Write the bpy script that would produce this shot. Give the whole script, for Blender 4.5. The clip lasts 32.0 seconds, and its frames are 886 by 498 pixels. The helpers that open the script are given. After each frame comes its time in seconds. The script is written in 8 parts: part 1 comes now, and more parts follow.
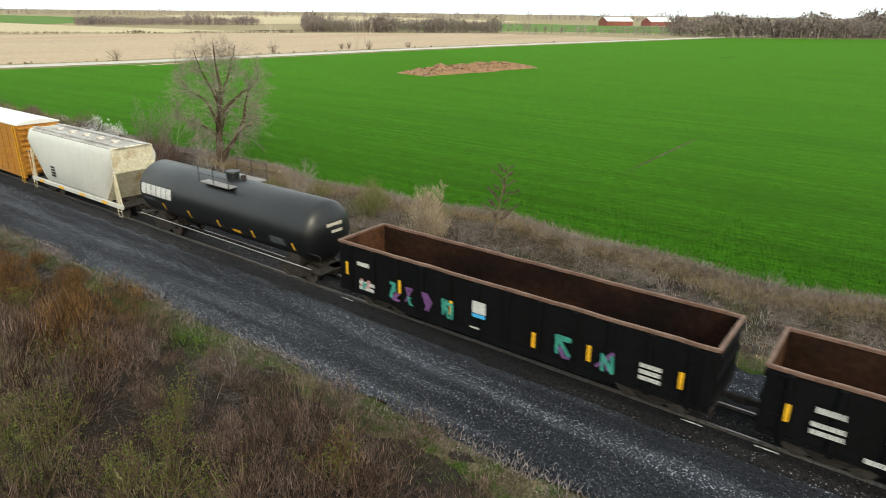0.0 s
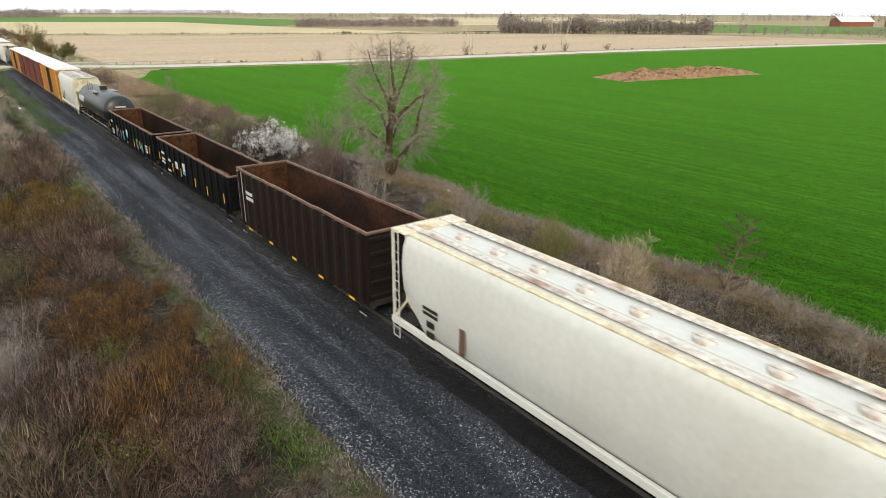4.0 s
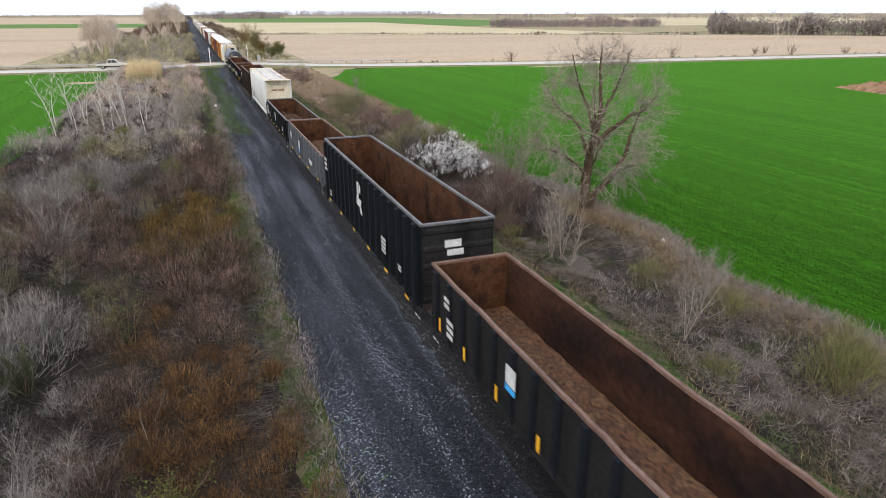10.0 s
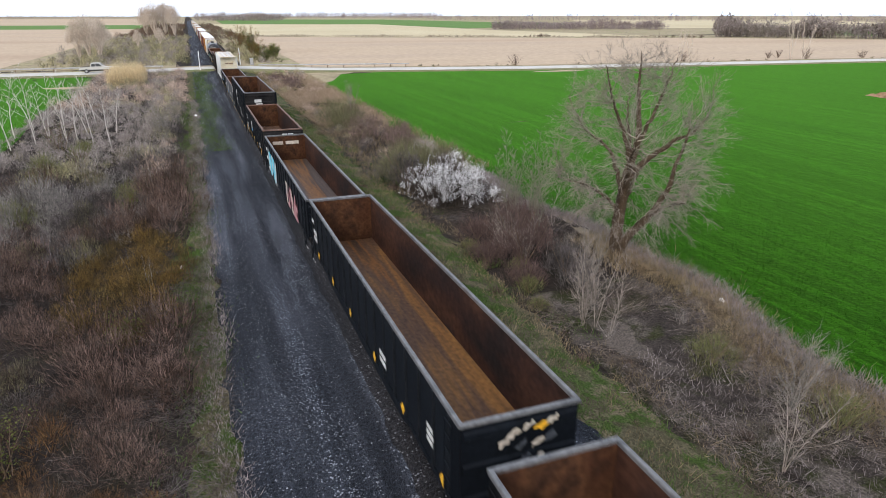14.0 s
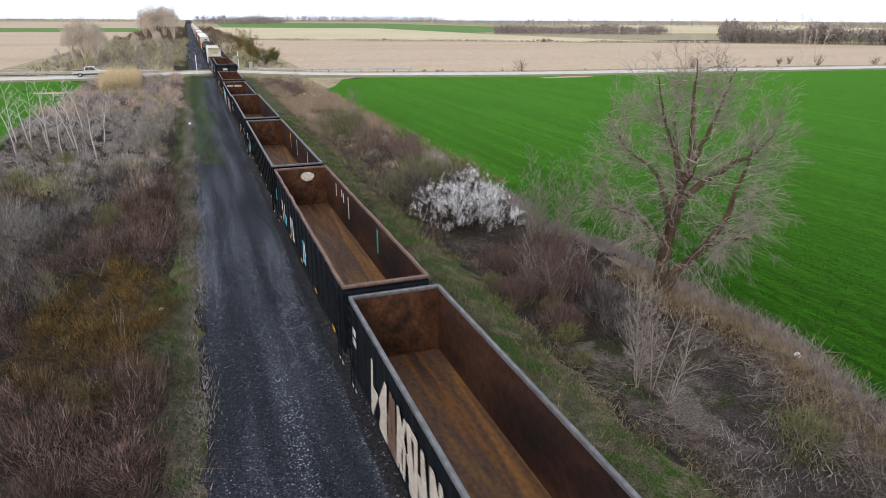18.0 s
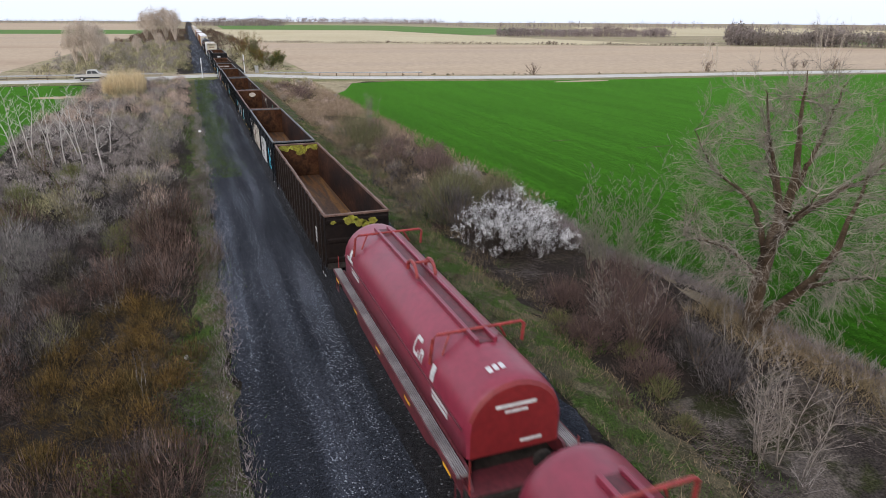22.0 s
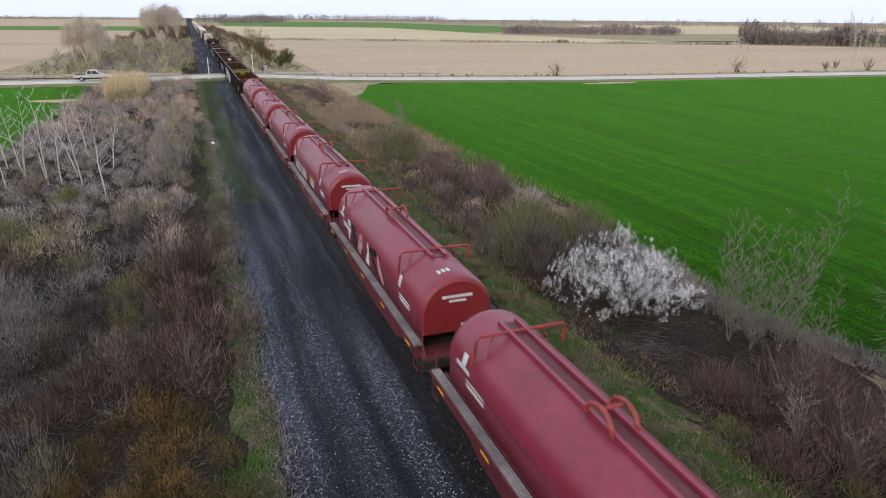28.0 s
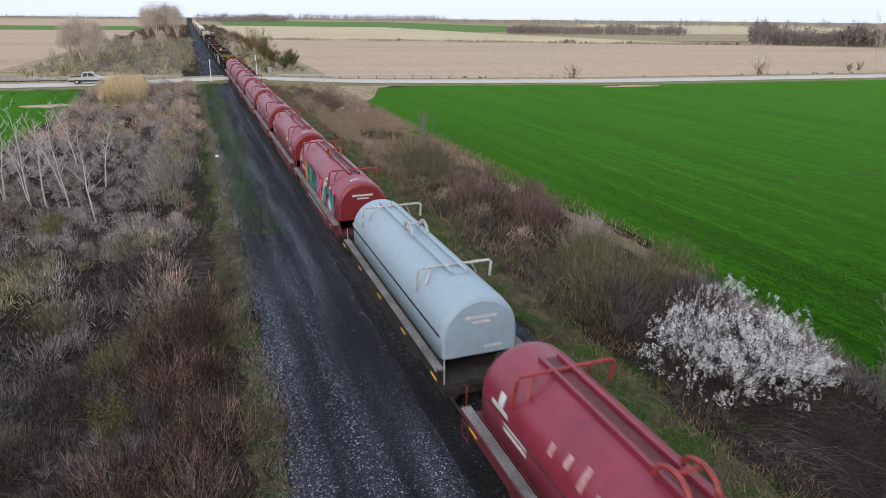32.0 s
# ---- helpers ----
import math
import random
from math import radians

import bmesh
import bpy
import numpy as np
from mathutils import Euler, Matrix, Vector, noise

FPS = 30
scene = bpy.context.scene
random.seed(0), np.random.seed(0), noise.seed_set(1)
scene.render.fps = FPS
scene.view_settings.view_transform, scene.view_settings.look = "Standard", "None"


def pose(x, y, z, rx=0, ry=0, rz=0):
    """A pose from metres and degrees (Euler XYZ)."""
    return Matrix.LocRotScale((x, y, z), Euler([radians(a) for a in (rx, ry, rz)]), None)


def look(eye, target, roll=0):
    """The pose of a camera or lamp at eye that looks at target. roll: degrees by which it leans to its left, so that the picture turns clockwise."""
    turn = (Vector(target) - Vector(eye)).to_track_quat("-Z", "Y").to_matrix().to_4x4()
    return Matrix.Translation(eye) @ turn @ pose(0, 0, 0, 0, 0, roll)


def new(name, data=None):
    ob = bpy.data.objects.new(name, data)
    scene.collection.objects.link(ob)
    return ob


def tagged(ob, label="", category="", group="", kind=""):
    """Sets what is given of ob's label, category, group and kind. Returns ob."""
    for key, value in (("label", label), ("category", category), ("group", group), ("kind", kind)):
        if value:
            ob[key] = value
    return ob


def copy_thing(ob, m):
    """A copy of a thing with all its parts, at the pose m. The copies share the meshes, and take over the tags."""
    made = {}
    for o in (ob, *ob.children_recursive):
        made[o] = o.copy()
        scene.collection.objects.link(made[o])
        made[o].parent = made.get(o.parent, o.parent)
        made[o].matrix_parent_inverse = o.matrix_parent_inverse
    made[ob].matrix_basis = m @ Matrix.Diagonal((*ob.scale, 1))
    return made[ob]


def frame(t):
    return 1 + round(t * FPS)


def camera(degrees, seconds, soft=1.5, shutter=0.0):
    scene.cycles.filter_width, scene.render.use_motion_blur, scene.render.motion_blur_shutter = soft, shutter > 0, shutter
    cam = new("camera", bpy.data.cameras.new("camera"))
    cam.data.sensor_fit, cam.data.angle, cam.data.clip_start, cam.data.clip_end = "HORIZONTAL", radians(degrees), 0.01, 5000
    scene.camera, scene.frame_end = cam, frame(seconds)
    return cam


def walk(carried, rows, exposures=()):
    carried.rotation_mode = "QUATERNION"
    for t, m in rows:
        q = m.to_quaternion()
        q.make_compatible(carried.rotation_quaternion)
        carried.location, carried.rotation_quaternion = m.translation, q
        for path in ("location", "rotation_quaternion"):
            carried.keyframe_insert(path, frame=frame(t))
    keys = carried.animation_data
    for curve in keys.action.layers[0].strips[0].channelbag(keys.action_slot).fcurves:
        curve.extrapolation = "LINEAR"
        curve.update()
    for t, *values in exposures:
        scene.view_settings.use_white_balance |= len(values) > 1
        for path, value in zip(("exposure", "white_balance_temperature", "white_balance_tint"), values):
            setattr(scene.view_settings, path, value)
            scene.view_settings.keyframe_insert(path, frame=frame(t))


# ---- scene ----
cam = camera(68.9, 32.0, soft=0.4, shutter=0.3)
METRES, EYE, TILT, LEAN, TURN = 55.5, 13.1, 0.0, 0.0, 36.6
ROWS = [
    (0.0, 0.0, 0.0, 0.0, 0.22, -20.19, -0.6),
    (0.5, -0.0004, 0.0238, -0.0009, 1.17, -20.18, -0.59),
    (1.0, -0.0014, 0.0479, -0.002, 2.74, -20.16, -0.55),
    (1.5, -0.0031, 0.0707, -0.0028, 4.34, -20.15, -0.54),
    (2.0, -0.0056, 0.0931, -0.004, 6.41, -20.15, -0.48),
    (2.5, -0.0089, 0.1152, -0.0051, 8.79, -20.15, -0.42),
    (3.0, -0.0128, 0.1362, -0.0065, 11.41, -20.16, -0.35),
    (3.5, -0.0172, 0.1563, -0.0077, 14.03, -20.17, -0.26),
    (5.5, -0.0396, 0.2263, -0.0129, 24.29, -20.13, -0.0),
    (6.0, -0.046, 0.2407, -0.0138, 26.68, -20.12, 0.04),
    (6.5, -0.0527, 0.2541, -0.0148, 28.94, -20.1, 0.09),
    (7.0, -0.0595, 0.2669, -0.0158, 31.01, -20.08, 0.14),
    (7.5, -0.0662, 0.279, -0.0165, 31.86, -20.06, 0.15),
    (8.0, -0.0734, 0.291, -0.017, 32.43, -20.06, 0.14),
    (8.5, -0.0814, 0.3038, -0.0172, 32.66, -20.07, 0.14),
    (9.0, -0.0901, 0.3174, -0.0171, 32.79, -20.09, 0.15),
    (9.5, -0.1, 0.3322, -0.0167, 32.8, -20.12, 0.15),
    (10.0, -0.1105, 0.348, -0.0164, 32.81, -20.14, 0.13),
    (10.5, -0.1208, 0.3647, -0.0162, 32.84, -20.15, 0.13),
    (11.0, -0.132, 0.3818, -0.0158, 32.84, -20.17, 0.13),
    (11.5, -0.1425, 0.3987, -0.0159, 32.86, -20.14, 0.12),
    (12.0, -0.1535, 0.4151, -0.0161, 32.86, -20.11, 0.09),
    (12.5, -0.1639, 0.4311, -0.0166, 32.88, -20.08, 0.07),
    (13.0, -0.1739, 0.4459, -0.0171, 32.88, -20.05, 0.05),
    (13.5, -0.1833, 0.4595, -0.0173, 32.89, -20.02, 0.03),
    (14.0, -0.1921, 0.4722, -0.0175, 32.9, -19.98, 0.02),
    (14.5, -0.2008, 0.4841, -0.0179, 32.91, -19.97, -0.02),
    (16.5, -0.2323, 0.5206, -0.0192, 32.93, -19.79, -0.11),
    (17.0, -0.239, 0.5263, -0.0195, 32.93, -19.75, -0.14),
    (17.5, -0.2467, 0.5315, -0.0193, 32.93, -19.71, -0.19),
    (18.0, -0.2556, 0.5362, -0.0192, 32.93, -19.64, -0.22),
    (18.5, -0.2652, 0.5399, -0.0193, 32.92, -19.58, -0.24),
    (19.0, -0.2753, 0.5439, -0.0194, 32.92, -19.54, -0.25),
    (19.5, -0.2856, 0.5489, -0.0191, 32.91, -19.5, -0.23),
    (20.0, -0.2963, 0.5534, -0.0188, 32.9, -19.43, -0.25),
    (20.5, -0.3063, 0.5575, -0.0187, 32.89, -19.42, -0.24),
    (21.0, -0.316, 0.562, -0.0186, 32.89, -19.43, -0.27),
    (21.5, -0.326, 0.5668, -0.0182, 32.89, -19.45, -0.28),
    (22.0, -0.3365, 0.5722, -0.0181, 32.89, -19.47, -0.29),
    (22.5, -0.3474, 0.5778, -0.0179, 32.89, -19.49, -0.33),
    (23.0, -0.3591, 0.584, -0.0176, 32.9, -19.51, -0.37),
    (23.5, -0.3707, 0.5905, -0.0175, 32.9, -19.54, -0.35),
    (24.0, -0.3825, 0.597, -0.0172, 32.89, -19.55, -0.33),
    (24.5, -0.3943, 0.6036, -0.0168, 32.89, -19.57, -0.32),
    (25.0, -0.4066, 0.6106, -0.0164, 32.9, -19.59, -0.35),
    (25.5, -0.4189, 0.6177, -0.016, 32.9, -19.62, -0.37),
    (27.5, -0.4692, 0.6475, -0.0157, 32.93, -19.7, -0.42),
    (28.0, -0.4823, 0.6558, -0.0158, 32.94, -19.7, -0.43),
    (28.5, -0.4954, 0.6646, -0.0159, 32.94, -19.72, -0.44),
    (29.0, -0.5084, 0.6737, -0.0161, 32.95, -19.74, -0.44),
    (29.5, -0.5218, 0.6829, -0.0161, 32.95, -19.73, -0.44),
    (30.0, -0.5349, 0.6921, -0.0164, 32.96, -19.73, -0.44),
    (30.5, -0.5481, 0.7015, -0.0164, 32.96, -19.73, -0.45),
    (31.0, -0.5612, 0.7112, -0.0165, 32.97, -19.73, -0.46),
    (31.5, -0.5743, 0.7213, -0.0168, 32.97, -19.74, -0.47),
    (32.0, -0.5883, 0.7323, -0.0158, 32.96, -19.73, -0.47),
]
EXPOSE = [(0, 0.04, 7600, -1), (3, 0.03, 7550, 1), (6, -0.04, 7200, 7), (9, -0.02, 6800, 9), (12, 0.0, 6500, 10), (17, -0.08, 6500, 10), (23, -0.34, 6500, 11), (32, -0.4, 6400, 11)]
walk(cam, [(t, pose(0, 0, EYE, TILT, LEAN, TURN) @ pose(METRES * x, METRES * y, METRES * z, 90 + pitch, roll, yaw)) for t, x, y, z, yaw, pitch, roll in ROWS], EXPOSE)

# ---- light ----
SUN_EL, SUN_AZ = radians(32), radians(-40)  # the sun's height, and its bearing from +x towards +y
world = bpy.data.worlds.new("sky")
scene.world = world
world.use_nodes = True
wn = world.node_tree
wbg = wn.nodes["Background"]
sky = wn.nodes.new("ShaderNodeTexSky")
sky.sky_type, sky.sun_disc, sky.sun_elevation = "NISHITA", False, SUN_EL
sky.sun_rotation = radians(90) - SUN_AZ
sky.air_density, sky.dust_density, sky.ozone_density = 1.0, 4.0, 1.0
veil = wn.nodes.new("ShaderNodeMix")  # thin high cloud over the blue
veil.data_type = "RGBA"
veil.inputs[0].default_value = 0.72
veil.inputs[7].default_value = (8.5, 9.3, 10.9, 1)
wn.links.new(sky.outputs[0], veil.inputs[6])
wn.links.new(veil.outputs[2], wbg.inputs[0])
wbg.inputs[1].default_value = 0.185
sun = new("sun", bpy.data.lights.new("sun", "SUN"))
sun.data.energy, sun.data.angle, sun.data.color = 1.5, radians(12), (1.0, 0.93, 0.84)
sun.matrix_world = look((0, 0, 60), (-math.cos(SUN_EL) * math.cos(SUN_AZ), -math.cos(SUN_EL) * math.sin(SUN_AZ), 60 - math.sin(SUN_EL)))

# ---- geometry helpers ----
rng = np.random.default_rng(7)


class Geo:
    """Vertices and faces gathered for one mesh; faces carry a material slot."""

    def __init__(self):
        self.v, self.f, self.m = [], [], []

    def add(self, vs, fs, slot=0):
        n = len(self.v)
        self.v += [tuple(p) for p in vs]
        self.f += [tuple(n + i for i in f) for f in fs]
        self.m += [slot] * len(fs)
        return self

    def box(self, x0, x1, y0, y1, z0, z1, slot=0):
        vs = [(x, y, z) for z in (z0, z1) for y in (y0, y1) for x in (x0, x1)]
        return self.add(vs, [(0, 2, 3, 1), (4, 5, 7, 6), (0, 1, 5, 4), (2, 6, 7, 3), (0, 4, 6, 2), (1, 3, 7, 5)], slot)

    def bev(self, x0, x1, y0, y1, z0, z1, b=0.02, slot=0):
        """A box with chamfered edges."""
        bm = bmesh.new()
        bmesh.ops.create_cube(bm, size=1)
        for v in bm.verts:
            v.co = ((x0 + x1) / 2 + v.co.x * (x1 - x0), (y0 + y1) / 2 + v.co.y * (y1 - y0), (z0 + z1) / 2 + v.co.z * (z1 - z0))
        bmesh.ops.bevel(bm, geom=bm.edges[:], offset=b, segments=1, affect="EDGES")
        bm.verts.ensure_lookup_table()
        self.add([v.co[:] for v in bm.verts], [[v.index for v in f.verts] for f in bm.faces], slot)
        bm.free()
        return self

    def loft(self, rings, closed=True, caps=True, slot=0):
        n, k = len(rings[0]), len(rings)
        vs = [p for r in rings for p in r]
        fs = []
        for i in range(k - 1):
            for j in range(n if closed else n - 1):
                a, b = i * n + j, i * n + (j + 1) % n
                fs.append((a, b, b + n, a + n))
        if caps:
            fs += [tuple(range(n - 1, -1, -1)), tuple((k - 1) * n + j for j in range(n))]
        return self.add(vs, fs, slot)

    def rod(self, p, q, r, r2=None, n=6, slot=0):
        p, q = Vector(p), Vector(q)
        w = (q - p).normalized()
        u = w.orthogonal().normalized()
        t = w.cross(u)
        ring = lambda c, s: [tuple(c + s * (math.cos(a) * u + math.sin(a) * t)) for a in [2 * math.pi * i / n for i in range(n)]]
        return self.loft([ring(p, r), ring(q, r if r2 is None else r2)], slot=slot)

    def tube(self, path, r, n=6, slot=0):
        """A round bar bent along a path."""
        rings = []
        for i, p in enumerate(path):
            w = (Vector(path[min(i + 1, len(path) - 1)]) - Vector(path[max(i - 1, 0)])).normalized()
            u = w.cross(Vector((0.13, 0.97, 0.21))).normalized()
            t = w.cross(u)
            rings.append([tuple(Vector(p) + r * (math.cos(a) * u + math.sin(a) * t)) for a in [2 * math.pi * k / n for k in range(n)]])
        return self.loft(rings, slot=slot)

    def mesh(self, name, mats, smooth=False):
        me = bpy.data.meshes.new(name)
        me.from_pydata(self.v, [], self.f)
        for m in mats if isinstance(mats, (list, tuple)) else [mats]:
            me.materials.append(m)
        me.polygons.foreach_set("material_index", self.m)
        me.polygons.foreach_set("use_smooth", [smooth] * len(self.f))
        me.update()
        return me


def part(name, geo, mats, parent, label="", smooth=False, at=None):
    me = geo if isinstance(geo, bpy.types.Mesh) else geo.mesh(name, mats, smooth)
    ob = new(name, me)
    ob.parent = parent
    if at is not None:
        ob.matrix_basis = at
    if label:
        ob["label"] = label
    return ob


def tri_mesh(name, v, t, mats, slots=None):
    """A mesh straight from arrays of vertices and triangles."""
    me = bpy.data.meshes.new(name)
    v, t = np.asarray(v, np.float32), np.asarray(t, np.int32)
    me.vertices.add(len(v))
    me.vertices.foreach_set("co", v.ravel())
    me.loops.add(3 * len(t))
    me.loops.foreach_set("vertex_index", t.ravel())
    me.polygons.add(len(t))
    me.polygons.foreach_set("loop_start", np.arange(0, 3 * len(t), 3, dtype=np.int32))
    for m in mats if isinstance(mats, (list, tuple)) else [mats]:
        me.materials.append(m)
    if slots is not None:
        me.polygons.foreach_set("material_index", np.asarray(slots, np.int32))
    me.update()
    me.validate()
    return me


def frames_of(d):
    d = d / np.maximum(np.linalg.norm(d, axis=1, keepdims=True), 1e-9)
    a = np.where(np.abs(d[:, 2:3]) < 0.9, np.array([[0, 0, 1.0]]), np.array([[1.0, 0, 0]]))
    u = np.cross(d, a)
    u /= np.linalg.norm(u, axis=1, keepdims=True)
    return u, np.cross(d, u)


def blades(p, q, r):
    """Thin flat stalks from p to a point at q, each turned its own way."""
    p, q, r = np.asarray(p, float), np.asarray(q, float), np.asarray(r, float) * 1.25
    u, w = frames_of(q - p)
    a = 2.39996 * np.arange(len(p))
    c = (np.cos(a)[:, None] * u + np.sin(a)[:, None] * w) * r[:, None]
    return np.stack([p - c, p + c, q], 1).reshape(-1, 3), np.arange(3 * len(p)).reshape(-1, 3)


def limbs(p, q, r0, r1, n=4):
    p, q, r0, r1 = [np.asarray(a, float) for a in (p, q, r0, r1)]
    u, w = frames_of(q - p)
    an = [2 * math.pi * i / n for i in range(n)]
    v = np.stack([p + r0[:, None] * (math.cos(a) * u + math.sin(a) * w) for a in an] + [q + r1[:, None] * (math.cos(a) * u + math.sin(a) * w) for a in an], 1).reshape(-1, 3)
    b = 2 * n * np.arange(len(p))[:, None]
    t = []
    for i in range(n):
        j = (i + 1) % n
        t += [b + [i, j, n + j], b + [i, n + j, n + i]]
    return v, np.concatenate(t, 1).reshape(-1, 3)


def bits(p, s, g, flat=0.5):
    """Small four-sided leaves, petals or stones about the points p."""
    k = len(p)
    c = g.normal(size=(k, 4, 3))
    c /= np.linalg.norm(c, axis=2, keepdims=True)
    c[:, :, 2] *= flat
    v = (p[:, None, :] + c * np.asarray(s).reshape(-1, 1, 1)).reshape(-1, 3)
    b = 4 * np.arange(k)[:, None]
    return v, np.concatenate([b + [0, 1, 2], b + [0, 2, 3], b + [0, 3, 1], b + [1, 3, 2]], 1).reshape(-1, 3)


def joined(parts):
    vs, ts, ss, n = [], [], [], 0
    for slot, (v, t) in enumerate(parts):
        vs.append(v), ts.append(t + n), ss.append(np.full(len(t), slot))
        n += len(v)
    return np.concatenate(vs), np.concatenate(ts), np.concatenate(ss)


def merged(parts):
    v, t, _ = joined(parts)
    return v, t


# ---- materials ----
def mat(name, cols, scale=1.0, fine=8.0, rough=0.8, metal=0.0, bump=0.3, stretch=(1, 1, 1), depth=0.03, vary=0.0, island=0.0, grime=0.35, spec=0.5, detail=6, sheen=None):
    """A surface whose colour wanders through cols by a coarse noise, mottled by a fine one that also gives the relief."""
    m = bpy.data.materials.new(name)
    m.use_nodes = True
    nt = m.node_tree
    N, K = nt.nodes.new, nt.links.new
    bs = nt.nodes["Principled BSDF"]
    co, mp = N("ShaderNodeTexCoord"), N("ShaderNodeMapping")
    mp.inputs["Scale"].default_value = stretch
    K(co.outputs["Object"], mp.inputs[0])
    n1, n2 = N("ShaderNodeTexNoise"), N("ShaderNodeTexNoise")
    n1.inputs["Scale"].default_value, n2.inputs["Scale"].default_value = scale, fine
    n1.inputs["Detail"].default_value, n2.inputs["Detail"].default_value = detail, 5
    K(mp.outputs[0], n1.inputs[0]), K(co.outputs["Object"], n2.inputs[0])
    ramp = N("ShaderNodeValToRGB")
    el = ramp.color_ramp.elements
    while len(el) < len(cols):
        el.new(0.5)
    for i, c in enumerate(cols):
        el[i].position = 0.5 if len(cols) == 1 else 0.3 + 0.4 * i / (len(cols) - 1)
        el[i].color = (*c, 1)
    K(n1.outputs[0], ramp.inputs[0])
    mul = N("ShaderNodeMix")
    mul.data_type, mul.blend_type = "RGBA", "MULTIPLY"
    mul.inputs[0].default_value = 1.0
    span = N("ShaderNodeMapRange")
    span.inputs[1].default_value, span.inputs[2].default_value = 0.3, 0.7
    span.inputs[3].default_value, span.inputs[4].default_value = 1 - grime, 1 + grime
    K(n2.outputs[0], span.inputs[0])
    K(ramp.outputs[0], mul.inputs[6]), K(span.outputs[0], mul.inputs[7])
    out = mul.outputs[2]
    for amount, kind, socket in ((vary, "ShaderNodeObjectInfo", "Random"), (island, "ShaderNodeNewGeometry", "Random Per Island")):
        if amount:
            src, rg, mx = N(kind), N("ShaderNodeMapRange"), N("ShaderNodeMix")
            mx.data_type, mx.blend_type = "RGBA", "MULTIPLY"
            mx.inputs[0].default_value = 1.0
            rg.inputs[3].default_value, rg.inputs[4].default_value = 1 - amount, 1 + amount
            K(src.outputs[socket], rg.inputs[0]), K(out, mx.inputs[6]), K(rg.outputs[0], mx.inputs[7])
            out = mx.outputs[2]
    K(out, bs.inputs["Base Color"])
    bs.inputs["Roughness"].default_value, bs.inputs["Metallic"].default_value = rough, metal
    bs.inputs["Specular IOR Level"].default_value = spec
    if sheen:
        bs.inputs["Sheen Weight"].default_value, bs.inputs["Sheen Roughness"].default_value = sheen[0], 0.40
        bs.inputs["Sheen Tint"].default_value = (*sheen[1:], 1)
    if bump:
        bp = N("ShaderNodeBump")
        bp.inputs["Strength"].default_value, bp.inputs["Distance"].default_value = bump, depth
        K(n2.outputs[0], bp.inputs["Height"]), K(bp.outputs[0], bs.inputs["Normal"])
    return m


M = {}
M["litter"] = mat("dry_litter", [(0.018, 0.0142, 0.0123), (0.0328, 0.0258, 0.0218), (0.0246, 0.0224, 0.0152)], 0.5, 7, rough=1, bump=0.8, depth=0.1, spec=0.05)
def crushed(name, dark, pale, share, size, streaks):
    """Crushed stone: cells of dark rock with a share of pale ones, in worn lanes along the line."""
    m = mat(name, dark, 0.7, 9, rough=0.95, bump=0, stretch=(0.12, 1, 1), grime=0.4, spec=0.08, sheen=(0.05, 0.72, 0.8, 1.0))
    nt = m.node_tree
    N, K = nt.nodes.new, nt.links.new
    bs = nt.nodes["Principled BSDF"]
    co, vo, ln, mp = N("ShaderNodeTexCoord"), N("ShaderNodeTexVoronoi"), N("ShaderNodeTexNoise"), N("ShaderNodeMapping")
    K(co.outputs["Object"], vo.inputs["Vector"])
    vo.inputs["Scale"].default_value = size
    mp.inputs["Scale"].default_value = (0.05, 0.9, 0.0)
    ln.inputs["Scale"].default_value, ln.inputs["Detail"].default_value = 1.0, 3
    K(co.outputs["Object"], mp.inputs[0]), K(mp.outputs[0], ln.inputs[0])
    sep, lane, pick, add, mx = N("ShaderNodeSeparateColor"), N("ShaderNodeMapRange"), N("ShaderNodeMapRange"), N("ShaderNodeMath"), N("ShaderNodeMix")
    K(vo.outputs["Color"], sep.inputs[0])
    K(ln.outputs[0], lane.inputs[0])
    lane.inputs[1].default_value, lane.inputs[2].default_value = 0.35, 0.65
    lane.inputs[3].default_value, lane.inputs[4].default_value = -streaks, streaks
    add.operation = "ADD"
    K(sep.outputs[0], add.inputs[0]), K(lane.outputs[0], add.inputs[1])
    K(add.outputs[0], pick.inputs[0])
    pick.inputs[1].default_value, pick.inputs[2].default_value = 1 - share, 1.0 + 0.3 * share
    tint = N("ShaderNodeMix")
    tint.data_type, tint.blend_type = "RGBA", "MULTIPLY"
    tint.inputs[0].default_value = 1.0
    rg = N("ShaderNodeMapRange")
    rg.inputs[3].default_value, rg.inputs[4].default_value = 0.35, 1.65
    K(sep.outputs[1], rg.inputs[0])
    wear, dim = N("ShaderNodeMapRange"), N("ShaderNodeMath")
    K(ln.outputs[0], wear.inputs[0])
    wear.inputs[1].default_value, wear.inputs[2].default_value = 0.38, 0.62
    wear.inputs[3].default_value, wear.inputs[4].default_value = 0.62, 1.4
    dim.operation = "MULTIPLY"
    K(rg.outputs[0], dim.inputs[0]), K(wear.outputs[0], dim.inputs[1])
    src = bs.inputs["Base Color"].links[0].from_socket
    K(src, tint.inputs[6]), K(dim.outputs[0], tint.inputs[7])
    mx.data_type = "RGBA"
    mx.inputs[7].default_value = (*pale, 1)
    K(pick.outputs[0], mx.inputs[0]), K(tint.outputs[2], mx.inputs[6]), K(mx.outputs[2], bs.inputs["Base Color"])
    bp = N("ShaderNodeBump")
    bp.inputs["Strength"].default_value, bp.inputs["Distance"].default_value = 0.9, 0.04
    bp.invert = True
    K(vo.outputs["Distance"], bp.inputs["Height"]), K(bp.outputs[0], bs.inputs["Normal"])
    return m


